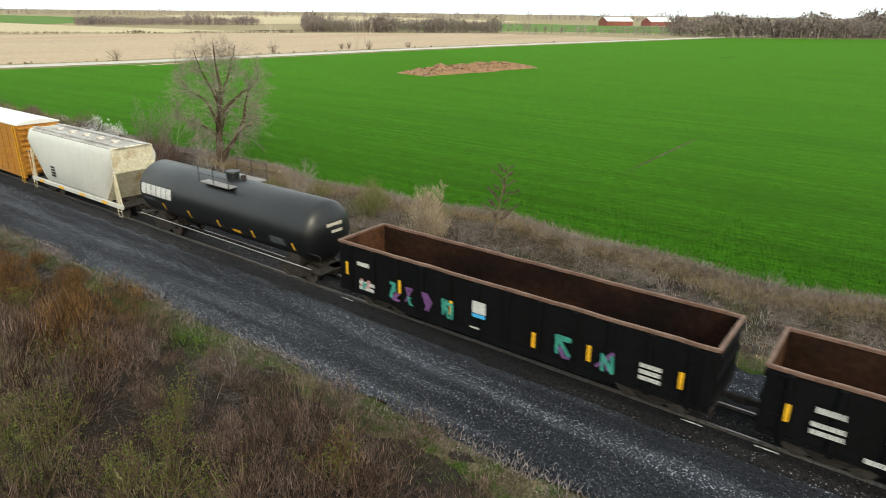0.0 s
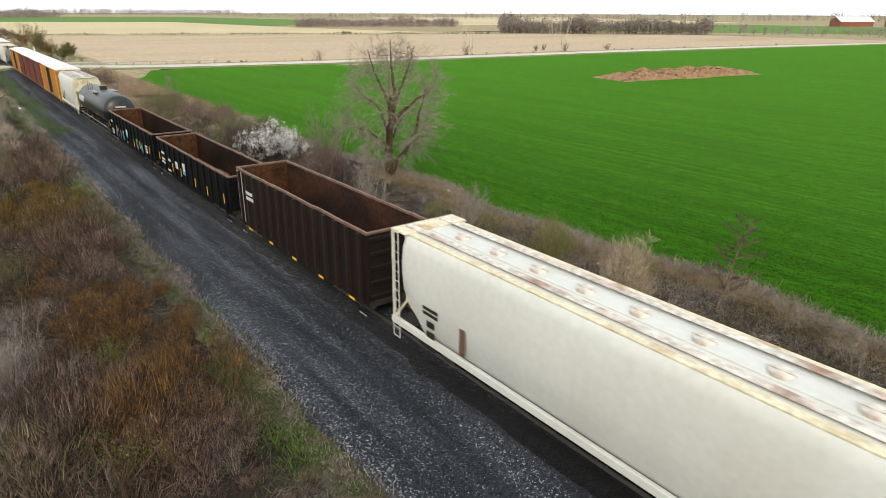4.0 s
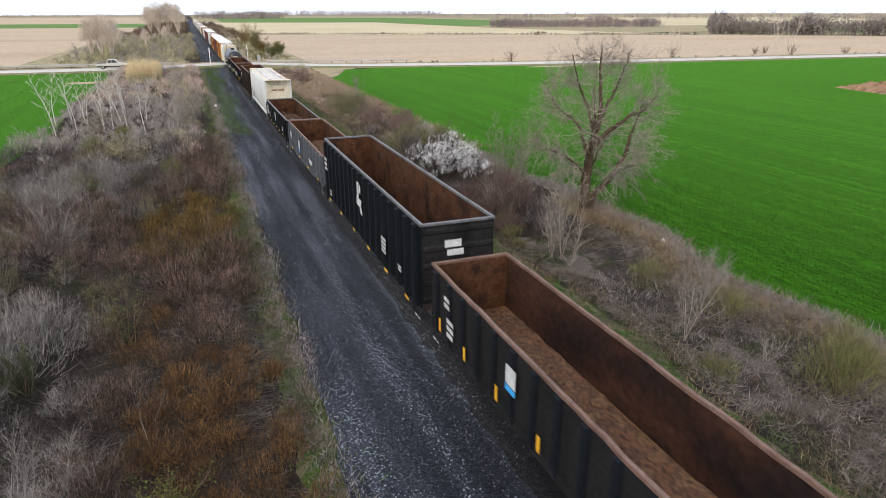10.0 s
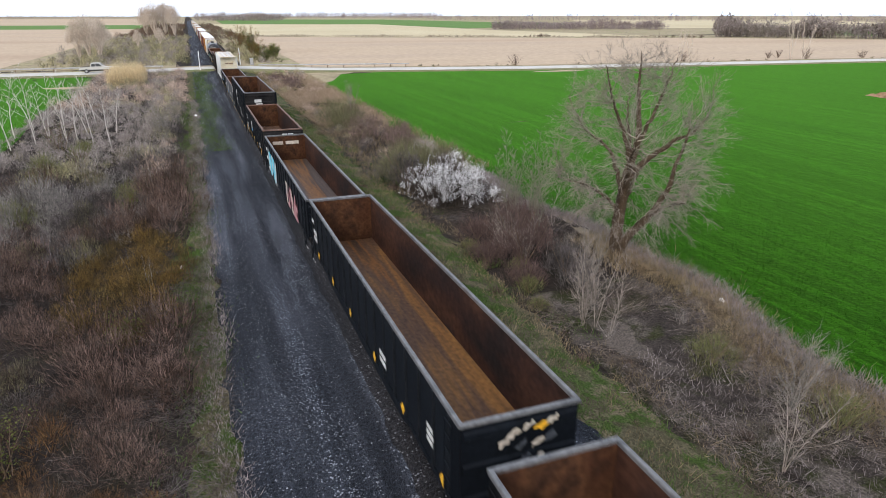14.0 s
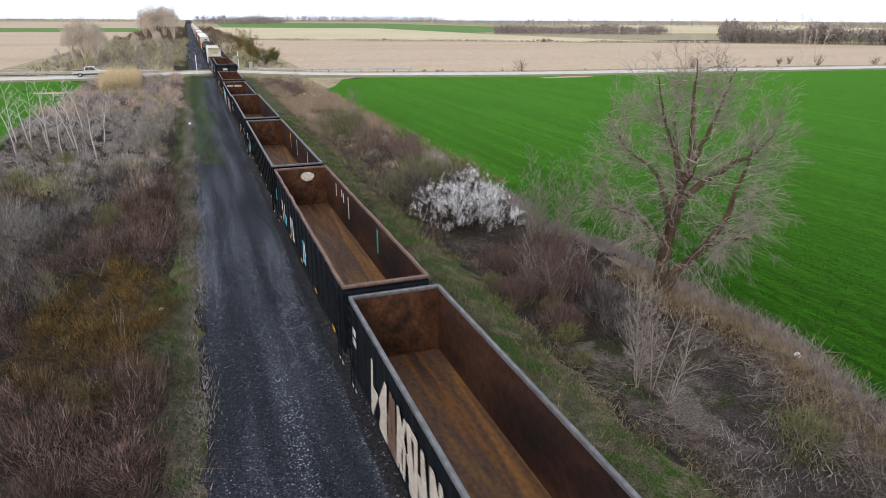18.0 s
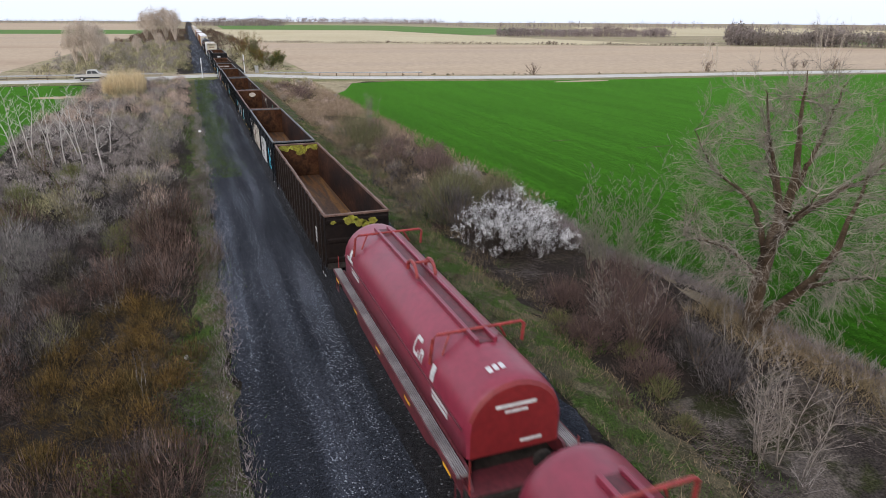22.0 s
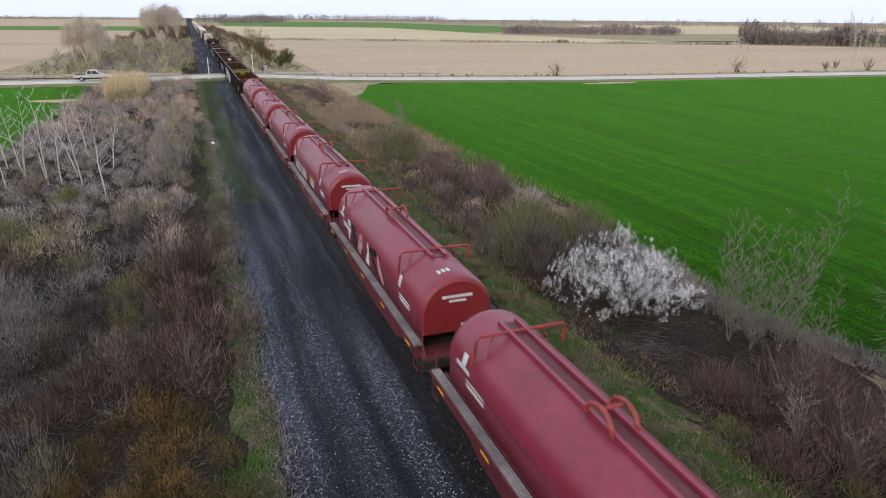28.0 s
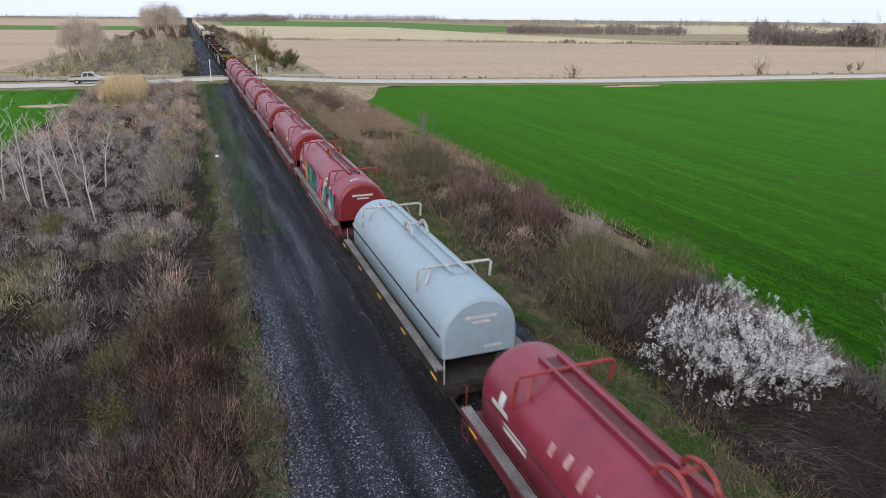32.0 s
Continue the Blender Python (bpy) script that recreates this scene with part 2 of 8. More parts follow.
M["gravel"] = crushed("track_gravel", [(0.0118, 0.0131, 0.0170), (0.0222, 0.0246, 0.0312), (0.038, 0.0412, 0.0515)], (0.36, 0.38, 0.42), 0.065, 26.0, 0.07)
M["ballast"] = crushed("oily_ballast", [(0.0090, 0.0082, 0.0085), (0.0165, 0.0150, 0.0155)], (0.20, 0.20, 0.21), 0.03, 22.0, 0.04)
M["stone"] = mat("loose_stone", [(0.2431, 0.2492, 0.2674), (0.389, 0.4011, 0.4254)], 2.0, 20, rough=0.9, bump=0, island=0.85, spec=0.05)
def sown(name, cols, sheen, dark):
    """A field of young wheat: long streaks along the sown rows over slow patches, with fine tufts."""
    m = mat(name, cols, 0.10, 9.0, rough=1, bump=0.4, depth=0.08, stretch=(0.3, 1, 1), grime=0.45, sheen=sheen, spec=0.015)
    nt = m.node_tree
    N, K = nt.nodes.new, nt.links.new
    bs = nt.nodes["Principled BSDF"]
    out = bs.inputs["Base Color"].links[0].from_socket
    for scale, detail, lo, hi in (((0.022, 0.55, 0.0), 3, dark, 1.12), ((0.008, 1.9, 0.0), 2, dark, 1.12), ((0.9, 2.6, 0.0), 4, 0.5, 1.35)):
        co, mp, ns, rg, mx = N("ShaderNodeTexCoord"), N("ShaderNodeMapping"), N("ShaderNodeTexNoise"), N("ShaderNodeMapRange"), N("ShaderNodeMix")
        mp.inputs["Scale"].default_value = scale
        ns.inputs["Scale"].default_value, ns.inputs["Detail"].default_value = 1.0, detail
        K(co.outputs["Object"], mp.inputs[0]), K(mp.outputs[0], ns.inputs[0])
        rg.inputs[1].default_value, rg.inputs[2].default_value = 0.38, 0.56
        rg.inputs[3].default_value, rg.inputs[4].default_value = lo, hi
        K(ns.outputs[0], rg.inputs[0])
        mx.data_type, mx.blend_type = "RGBA", "MULTIPLY"
        mx.inputs[0].default_value = 1.0
        K(out, mx.inputs[6]), K(rg.outputs[0], mx.inputs[7])
        out = mx.outputs[2]
    K(out, bs.inputs["Base Color"])
    return m


M["crop"] = sown("young_wheat", [(0.0028, 0.0165, 0.0007), (0.0092, 0.0365, 0.0016), (0.0048, 0.0240, 0.0011)], (0.40, 0.205, 0.6, 0.06), 0.58)
M["stubble"] = mat("tan_stubble", [(0.34, 0.2482, 0.1747), (0.4122, 0.3168, 0.2213), (0.3709, 0.2851, 0.2097)], 0.02, 0.6, rough=1, bump=0.3, depth=0.1, stretch=(1, 0.2, 1), grime=0.12, spec=0.1)
M["pale_field"] = mat("pale_stubble", [(0.42, 0.35, 0.22), (0.48, 0.41, 0.27)], 0.01, 0.4, rough=1, bump=0, grime=0.1, spec=0.1)
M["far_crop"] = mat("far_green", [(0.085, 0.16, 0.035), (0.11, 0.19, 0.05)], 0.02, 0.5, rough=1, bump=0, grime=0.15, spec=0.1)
def thatch(name, a, b, c, patch_scale):
    """Matted grass: patches of three colours that break up at their edges, with a fine strawy grain."""
    m = mat(name, a, 1.6, 14, rough=1, bump=0.9, depth=0.09, grime=0.6, spec=0.06)
    nt = m.node_tree
    N, K = nt.nodes.new, nt.links.new
    bs = nt.nodes["Principled BSDF"]
    out = bs.inputs["Base Color"].links[0].from_socket
    grain = [n for n in nt.nodes if n.bl_idname == "ShaderNodeMapRange"][0]
    for seed, col, lo, hi in ((3.0, b, 0.47, 0.55), (17.0, c, 0.52, 0.60)):
        co, mp, ns, rg, tint, mx = N("ShaderNodeTexCoord"), N("ShaderNodeMapping"), N("ShaderNodeTexNoise"), N("ShaderNodeMapRange"), N("ShaderNodeMix"), N("ShaderNodeMix")
        mp.inputs["Location"].default_value = (seed, 2 * seed, 0)
        K(co.outputs["Object"], mp.inputs[0]), K(mp.outputs[0], ns.inputs[0])
        ns.inputs["Scale"].default_value, ns.inputs["Detail"].default_value, ns.inputs["Roughness"].default_value = patch_scale, 8, 0.68
        rg.inputs[1].default_value, rg.inputs[2].default_value = lo, hi
        K(ns.outputs[0], rg.inputs[0])
        tint.data_type, tint.blend_type = "RGBA", "MULTIPLY"
        tint.inputs[0].default_value, tint.inputs[6].default_value = 1.0, (*col, 1)
        K(grain.outputs[0], tint.inputs[7])
        mx.data_type = "RGBA"
        K(rg.outputs[0], mx.inputs[0]), K(out, mx.inputs[6]), K(tint.outputs[2], mx.inputs[7])
        out = mx.outputs[2]
    K(out, bs.inputs["Base Color"])
    return m


M["verge"] = thatch("verge_grass", [(0.060, 0.053, 0.030), (0.088, 0.076, 0.046)], (0.042, 0.066, 0.016), (0.120, 0.100, 0.062), 0.8)
M["thatch"] = thatch("matted_dead_stems", [(0.030, 0.024, 0.021), (0.054, 0.044, 0.038)], (0.034, 0.035, 0.016), (0.105, 0.087, 0.074), 0.35)
M["earth"] = mat("bare_field_edge", [(0.12, 0.0938, 0.0638), (0.1725, 0.1387, 0.0975), (0.105, 0.0938, 0.0525)], 0.7, 9, rough=1, bump=0.6, spec=0.06)
M["road"] = mat("gravel_road", [(0.4017, 0.3823, 0.3501), (0.489, 0.4673, 0.4315)], 0.3, 6, rough=1, bump=0.3, grime=0.12, spec=0.2)
M["rail"] = mat("rail_steel", [(0.16, 0.13, 0.11), (0.3, 0.29, 0.28)], 2, 15, rough=0.35, metal=0.8, stretch=(0.1, 1, 1), bump=0.1)
M["tie"] = mat("creosoted_wood", [(0.03, 0.024, 0.02), (0.06, 0.05, 0.042)], 2, 20, rough=0.95, stretch=(1, 0.2, 1), vary=0.3)
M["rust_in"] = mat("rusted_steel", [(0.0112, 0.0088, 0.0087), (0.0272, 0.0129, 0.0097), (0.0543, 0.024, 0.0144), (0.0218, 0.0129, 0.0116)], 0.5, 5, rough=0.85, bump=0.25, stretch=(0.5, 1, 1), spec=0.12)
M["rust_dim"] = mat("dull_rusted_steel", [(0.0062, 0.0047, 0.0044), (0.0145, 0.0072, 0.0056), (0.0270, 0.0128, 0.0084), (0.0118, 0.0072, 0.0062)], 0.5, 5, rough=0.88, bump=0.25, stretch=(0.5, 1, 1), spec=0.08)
# Brighter than the side rust: light on the end walls put into the colour.
M["rust_end"] = mat("bright_end_lit_rust", [(0.0156, 0.0095, 0.0072), (0.0506, 0.0212, 0.0108), (0.0754, 0.0339, 0.0162), (0.0239, 0.0122, 0.0084)], 0.9, 7, rough=0.85, bump=0.25, spec=0.12)
M["rust_floor"] = mat("worn_rust_floor", [(0.05, 0.0285, 0.019), (0.16, 0.0683, 0.020), (0.08, 0.044, 0.028), (0.195, 0.092, 0.0275), (0.09, 0.045, 0.023)], 0.9, 6, rough=0.7, bump=0.3, stretch=(0.1, 1.3, 1), spec=0.2)
M["streak_floor"] = mat("streaked_steel_floor", [(0.040, 0.030, 0.027), (0.060, 0.044, 0.038), (0.200, 0.085, 0.024), (0.050, 0.036, 0.031), (0.085, 0.062, 0.054)], 0.8, 6, rough=0.65, bump=0.3, stretch=(0.07, 1.5, 1), spec=0.25)
M["black_car"] = mat("dusty_black_paint", [(0.0022, 0.0025, 0.0030), (0.0048, 0.0050, 0.0058), (0.0034, 0.0034, 0.0036)], 0.8, 6, rough=0.7, bump=0.12, stretch=(1, 1, 0.35), spec=0.07)
M["brown_car"] = mat("dark_brown_paint", [(0.0052, 0.0034, 0.0031), (0.0108, 0.0065, 0.0052), (0.007, 0.0046, 0.004), (0.0152, 0.0082, 0.006)], 0.8, 6, rough=0.75, bump=0.15, stretch=(1, 1, 0.35), spec=0.16)
M["grey_car"] = mat("weathered_grey_paint", [(0.030, 0.035, 0.043), (0.054, 0.061, 0.072), (0.036, 0.041, 0.048)], 0.8, 6, rough=0.6, bump=0.12, stretch=(1, 1, 0.35))
M["charcoal_car"] = mat("weathered_charcoal_paint", [(0.0078, 0.0076, 0.0080), (0.0172, 0.0158, 0.0158), (0.0112, 0.0104, 0.0108)], 0.8, 6, rough=0.7, bump=0.15, stretch=(1, 1, 0.35), spec=0.1)
M["slate_car"] = mat("dark_slate_paint", [(0.0041, 0.0053, 0.0077), (0.0075, 0.0096, 0.013)], 0.8, 6, rough=0.6, bump=0.12, stretch=(1, 1, 0.35), spec=0.08)
M["rim_rust"] = mat("rusty_rim", [(0.096, 0.048, 0.032), (0.16, 0.096, 0.072)], 1.5, 9, rough=0.7, bump=0.2)
M["rim_steel"] = mat("scuffed_rim", [(0.055, 0.057, 0.062), (0.115, 0.115, 0.118), (0.068, 0.062, 0.06)], 1.2, 9, rough=0.55, bump=0.2)
M["under"] = mat("grimy_underframe_and_shade", [(0.012, 0.010, 0.009), (0.035, 0.028, 0.024)], 2, 12, rough=0.85, bump=0.2, spec=0.28)
M["wheel"] = mat("worn_wheel_steel", [(0.05, 0.04, 0.034), (0.12, 0.10, 0.09)], 3, 14, rough=0.5, metal=0.6)
M["maroon"] = mat("maroon_paint", [(0.1643, 0.0162, 0.0325), (0.1955, 0.0201, 0.04), (0.1508, 0.0147, 0.0295)], 0.35, 4, rough=0.38, bump=0.05, grime=0.12, vary=0.12, spec=0.55)
# For the hood ends: a purer red than the maroon.
M["end_red"] = mat("end_face_red_paint", [(0.155, 0.012, 0.014), (0.185, 0.016, 0.017)], 0.5, 5, rough=0.45, bump=0.05, grime=0.15)
M["arm_red"] = mat("bright_red_oxide_paint", [(0.20, 0.024, 0.022), (0.26, 0.034, 0.030)], 0.8, 6, rough=0.5, bump=0.1)
M["dark_maroon"] = mat("grimy_shaded_maroon_paint", [(0.07, 0.010, 0.014), (0.11, 0.016, 0.022)], 0.8, 6, rough=0.55, bump=0.1)
M["pale_blue"] = mat("pale_blue_paint", [(0.2494, 0.3271, 0.377), (0.2668, 0.3434, 0.3921), (0.2575, 0.3248, 0.3619)], 0.3, 4, rough=0.45, bump=0.03, grime=0.06)
M["grating"] = mat("galvanised_grating", [(0.16, 0.14, 0.14), (0.3, 0.28, 0.27)], 1, 20, rough=0.6, metal=0.3)
M["white_car"] = mat("chalky_white_paint", [(0.50, 0.50, 0.475), (0.535, 0.535, 0.515), (0.49, 0.48, 0.45)], 0.25, 4, rough=0.6, bump=0.04, stretch=(1, 1, 0.4), grime=0.05)
M["cream"] = mat("rust_stained_cream", [(0.52, 0.445, 0.305), (0.60, 0.545, 0.415), (0.39, 0.28, 0.15)], 0.9, 6, rough=0.65, bump=0.1, grime=0.2)
M["roof_stain"] = mat("stained_roof", [(0.44, 0.37, 0.317), (0.546, 0.51, 0.475), (0.264, 0.158, 0.114)], 0.7, 6, rough=0.7, bump=0.1)
M["tank_black"] = mat("tank_black_paint", [(0.00465, 0.00512, 0.00651), (0.00744, 0.00837, 0.0102)], 0.5, 5, rough=0.38, bump=0.05)
M["yellow_box"] = mat("ochre_paint", [(0.32, 0.128, 0.0128), (0.371, 0.16, 0.0192), (0.256, 0.102, 0.0192)], 0.6, 6, rough=0.55, bump=0.08)
M["red_box"] = mat("brick_red_paint", [(0.109, 0.0224, 0.016), (0.147, 0.032, 0.0224)], 0.6, 6, rough=0.6, bump=0.08)
M["white_roof"] = mat("white_roof_paint", [(0.634, 0.634, 0.634), (0.704, 0.704, 0.704)], 0.5, 6, rough=0.5, bump=0.05, grime=0.08)
M["mark_white"] = mat("white_marking", [(0.432, 0.432, 0.4248), (0.54, 0.54, 0.5328)], 2, 14, rough=0.6, bump=0, grime=0.25)
M["mark_yellow"] = mat("yellow_reflector", [(0.66, 0.34, 0.02), (0.75, 0.42, 0.03)], 2, 10, rough=0.4, bump=0, grime=0.2)
M["mark_blue"] = mat("blue_sign", [(0.03, 0.27, 0.6), (0.05, 0.36, 0.7)], 2, 10, rough=0.5, bump=0, grime=0.15)
M["sky_blue"] = mat("cyan_spray", [(0.06, 0.42, 0.58), (0.1, 0.52, 0.66)], 2, 8, rough=0.6, bump=0, grime=0.2)
M["spray_teal"] = mat("teal_spray", [(0.018, 0.18, 0.144), (0.036, 0.252, 0.198)], 2, 8, rough=0.6, bump=0, grime=0.25)
M["spray_pink"] = mat("pink_spray", [(0.36, 0.15, 0.162), (0.42, 0.252, 0.252)], 2, 8, rough=0.6, bump=0, grime=0.25)
M["spray_magenta"] = mat("magenta_spray", [(0.5, 0.04, 0.2), (0.62, 0.08, 0.28)], 2, 8, rough=0.6, bump=0, grime=0.25)
M["spray_violet"] = mat("violet_spray", [(0.096, 0.036, 0.132), (0.144, 0.06, 0.18)], 2, 8, rough=0.6, bump=0, grime=0.25)
M["spray_cream"] = mat("cream_spray", [(0.4125, 0.3525, 0.285), (0.495, 0.45, 0.39)], 2, 8, rough=0.6, bump=0, grime=0.25)
M["spray_orange"] = mat("orange_spray", [(0.6, 0.18, 0.03), (0.7, 0.26, 0.05)], 2, 8, rough=0.6, bump=0, grime=0.2)
M["moss"] = mat("yellow_green_moss", [(0.30, 0.30, 0.03), (0.16, 0.14, 0.02), (0.34, 0.36, 0.05)], 2.5, 12, rough=1, bump=0.5)
M["scrap"] = mat("rusty_scrap_soil", [(0.04, 0.019, 0.0115), (0.152, 0.0666, 0.0294), (0.072, 0.034, 0.0192), (0.172, 0.0884, 0.0397), (0.048, 0.0245, 0.0166)], 1.9, 9, rough=0.95, bump=0.8, depth=0.08, grime=0.5)
M["bark"] = mat("grey_brown_bark", [(0.15, 0.11, 0.075), (0.23, 0.17, 0.12)], 1.5, 12, rough=0.95, bump=0.6, stretch=(1, 1, 0.3), spec=0.08)
M["twig_pale"] = mat("pale_twigs", [(0.1969, 0.1745, 0.1521), (0.2774, 0.2506, 0.2237)], 0.5, 4, rough=0.95, bump=0, island=0.3, spec=0.08)
M["twig_sapling"] = mat("grey_brown_sapling_twigs", [(0.219, 0.1829, 0.1571), (0.322, 0.2769, 0.2421)], 0.5, 4, rough=0.95, bump=0, island=0.4, spec=0.08)
M["birch"] = mat("white_birch_bark", [(0.4704, 0.4368, 0.392), (0.56, 0.5152, 0.4704)], 1.5, 9, rough=0.9, bump=0.1)
M["thicket"] = mat("mixed_twigs", [(0.1142, 0.0964, 0.075), (0.1071, 0.0607, 0.0414), (0.1357, 0.1071, 0.0857), (0.0928, 0.0857, 0.0393)], 0.14, 0.9, rough=0.95, bump=0, island=0.45, grime=0.3, detail=3, spec=0.08)
M["twig_orange"] = mat("orange_twigs", [(0.12, 0.054, 0.012), (0.156, 0.078, 0.018), (0.102, 0.048, 0.018)], 0.5, 3, rough=0.95, bump=0, island=0.4, spec=0.08)
M["twig_red"] = mat("red_brown_twigs", [(0.092, 0.0592, 0.0512), (0.124, 0.0848, 0.0768), (0.096, 0.0656, 0.0528)], 0.5, 3, rough=0.95, bump=0, island=0.3, spec=0.08)
M["dry_grass"] = mat("dry_grass", [(0.2081, 0.1517, 0.0911), (0.26, 0.1994, 0.1256), (0.1734, 0.1343, 0.0694)], 0.3, 3, rough=1, bump=0, island=0.4, spec=0.08)
M["green_grass"] = mat("green_grass", [(0.0448, 0.0895, 0.018), (0.0831, 0.1286, 0.0324), (0.0723, 0.0973, 0.0324)], 0.4, 3, rough=1, bump=0, island=0.4, spec=0.08)
M["reed"] = mat("straw_reed", [(0.50, 0.385, 0.22), (0.60, 0.475, 0.29)], 0.5, 3, rough=1, bump=0, island=0.25)
M["leaf"] = mat("young_leaf", [(0.0936, 0.117, 0.024), (0.144, 0.156, 0.044)], 0.5, 3, rough=0.8, bump=0, island=0.3, spec=0.08)
M["thorn_bark"] = mat("dark_thorn_bark", [(0.045, 0.036, 0.030), (0.085, 0.068, 0.056)], 1.5, 9, rough=0.95, bump=0, island=0.3, spec=0.08)
M["blossom"] = mat("white_blossom", [(0.8, 0.78, 0.77), (0.84, 0.83, 0.83)], 1, 4, rough=0.8, bump=0, island=0.12)
M["cedar"] = mat("dark_evergreen", [(0.035, 0.045, 0.015), (0.06, 0.06, 0.022)], 0.5, 3, rough=0.9, bump=0, island=0.4)
# Both woods are paler than bare wood: distance haze put into the base colour.
M["wood_far"] = mat("far_hazed_woods", [(0.2125, 0.174, 0.1749), (0.2975, 0.2436, 0.2355), (0.2408, 0.1878, 0.1595)], 0.03, 0.3, rough=1, bump=0, island=0.35, grime=0.2, spec=0.08)
M["wood_near"] = mat("dark_hazed_woods", [(0.1716, 0.1424, 0.1304), (0.2488, 0.2094, 0.1922), (0.2059, 0.1819, 0.1408)], 0.03, 0.3, rough=1, bump=0, island=0.3, grime=0.25, spec=0.08)
M["straw_heap"] = mat("straw_manure", [(0.19, 0.105, 0.055), (0.27, 0.155, 0.082), (0.15, 0.082, 0.042)], 0.6, 4, rough=1, bump=0.8, depth=0.15)
M["galv"] = mat("galvanised_steel", [(0.35, 0.34, 0.33), (0.45, 0.44, 0.43)], 1, 6, rough=0.6, metal=0.3)
M["truck_paint"] = mat("pale_silver_paint", [(0.465, 0.45, 0.42), (0.51, 0.495, 0.465)], 0.8, 5, rough=0.3, bump=0, grime=0.06)
M["glass"] = mat("dark_glass", [(0.015, 0.018, 0.02), (0.025, 0.028, 0.03)], 1, 5, rough=0.35, bump=0)
M["rubber"] = mat("tyre_rubber", [(0.015, 0.015, 0.015), (0.025, 0.024, 0.023)], 3, 12, rough=0.9, bump=0.1)
M["white_paint"] = mat("white_post_paint", [(0.75, 0.75, 0.74), (0.8, 0.8, 0.8)], 1, 6, rough=0.6, bump=0, grime=0.1)
M["barn_red"] = mat("barn_red", [(0.20, 0.06, 0.045), (0.26, 0.08, 0.06)], 0.2, 2, rough=0.8, bump=0)
M["red_lamp"] = mat("red_lens", [(0.5, 0.02, 0.02), (0.55, 0.03, 0.03)], 1, 5, rough=0.3, bump=0)
M["dead_stem"] = mat("dead_stems", [(0.0644, 0.0536, 0.0501), (0.1182, 0.1003, 0.0945), (0.0788, 0.063, 0.0473), (0.0536, 0.043, 0.0357)], 0.5, 3, rough=1, bump=0, island=0.4, spec=0.08)
M["floor_twig"] = mat("fallen_twigs", [(0.060, 0.049, 0.043), (0.098, 0.083, 0.075), (0.072, 0.064, 0.042)], 0.5, 3, rough=1, bump=0, island=0.6, spec=0.05)
M["pale_stem"] = mat("bleached_dead_stems", [(0.0994, 0.0813, 0.0708), (0.1858, 0.1538, 0.1366), (0.121, 0.095, 0.0742), (0.0778, 0.0622, 0.0518)], 0.5, 3, rough=1, bump=0, island=0.55, spec=0.06)
M["brush_grey"] = mat("grey_purple_twigs", [(0.0404, 0.0314, 0.0294), (0.1377, 0.1183, 0.1162), (0.0578, 0.0531, 0.0474), (0.1101, 0.0807, 0.0734)], 0.45, 2.2, rough=0.95, bump=0, island=0.75, grime=0.3, detail=4, spec=0.08)
M["brush_rust"] = mat("rust_brown_twigs", [(0.0504, 0.0328, 0.0252), (0.1619, 0.1124, 0.0945), (0.0688, 0.0434, 0.0316), (0.1296, 0.1012, 0.0907)], 0.45, 2.2, rough=0.95, bump=0, island=0.75, grime=0.3, detail=4, spec=0.08)
M["brush_olive"] = mat("olive_twigs", [(0.0582, 0.0524, 0.0338), (0.1747, 0.156, 0.0849), (0.0742, 0.0622, 0.0481), (0.146, 0.1415, 0.0742)], 0.45, 2.2, rough=0.95, bump=0, island=0.75, grime=0.3, detail=4, spec=0.08)
M["brush_orange"] = mat("copper_brown_twigs", [(0.066, 0.036, 0.018), (0.150, 0.084, 0.034), (0.088, 0.048, 0.025), (0.135, 0.084, 0.042)], 0.5, 2.5, rough=0.95, bump=0, island=0.75, grime=0.3, detail=4, spec=0.08)
M["brush_amber"] = mat("amber_brown_twigs", [(0.066, 0.043, 0.016), (0.155, 0.100, 0.034), (0.082, 0.056, 0.022), (0.132, 0.098, 0.036)], 0.5, 2.5, rough=0.95, bump=0, island=0.75, grime=0.3, detail=4, spec=0.08)
M["brush_pale"] = mat("pale_grey_twigs", [(0.0909, 0.0795, 0.0738), (0.2555, 0.2312, 0.2129), (0.1034, 0.0931, 0.0828)], 0.45, 2.2, rough=0.95, bump=0, island=0.55, grime=0.3, detail=4, spec=0.08)
M["bank_olive"] = mat("dark_olive_twigs", [(0.1014, 0.1003, 0.054), (0.1456, 0.1426, 0.0744), (0.1105, 0.1003, 0.0672)], 0.6, 3, rough=0.95, bump=0, island=0.55, spec=0.08)
M["bank_rust"] = mat("rosy_brown_twigs", [(0.14, 0.096, 0.084), (0.185, 0.132, 0.118)], 0.6, 3, rough=0.95, bump=0, island=0.55, spec=0.08)
# Ash twigs, mainly for farther brush: distance haze put into the colour.
M["ash_grey"] = mat("hazed_grey_twigs", [(0.1086, 0.0901, 0.0789), (0.3278, 0.2847, 0.2588), (0.1466, 0.131, 0.1095)], 0.45, 2.2, rough=0.95, bump=0, island=0.55, grime=0.3, detail=4, spec=0.08)
M["ash_olive"] = mat("hazed_olive_twigs", [(0.131, 0.1179, 0.0769), (0.3744, 0.3407, 0.1966), (0.1644, 0.1379, 0.1061)], 0.45, 2.2, rough=0.95, bump=0, island=0.55, grime=0.3, detail=4, spec=0.08)
M["twig_straw"] = mat("straw_pale_twigs", [(0.3094, 0.2431, 0.1768), (0.4199, 0.3426, 0.2596)], 0.5, 4, rough=0.95, bump=0, island=0.3, spec=0.08)
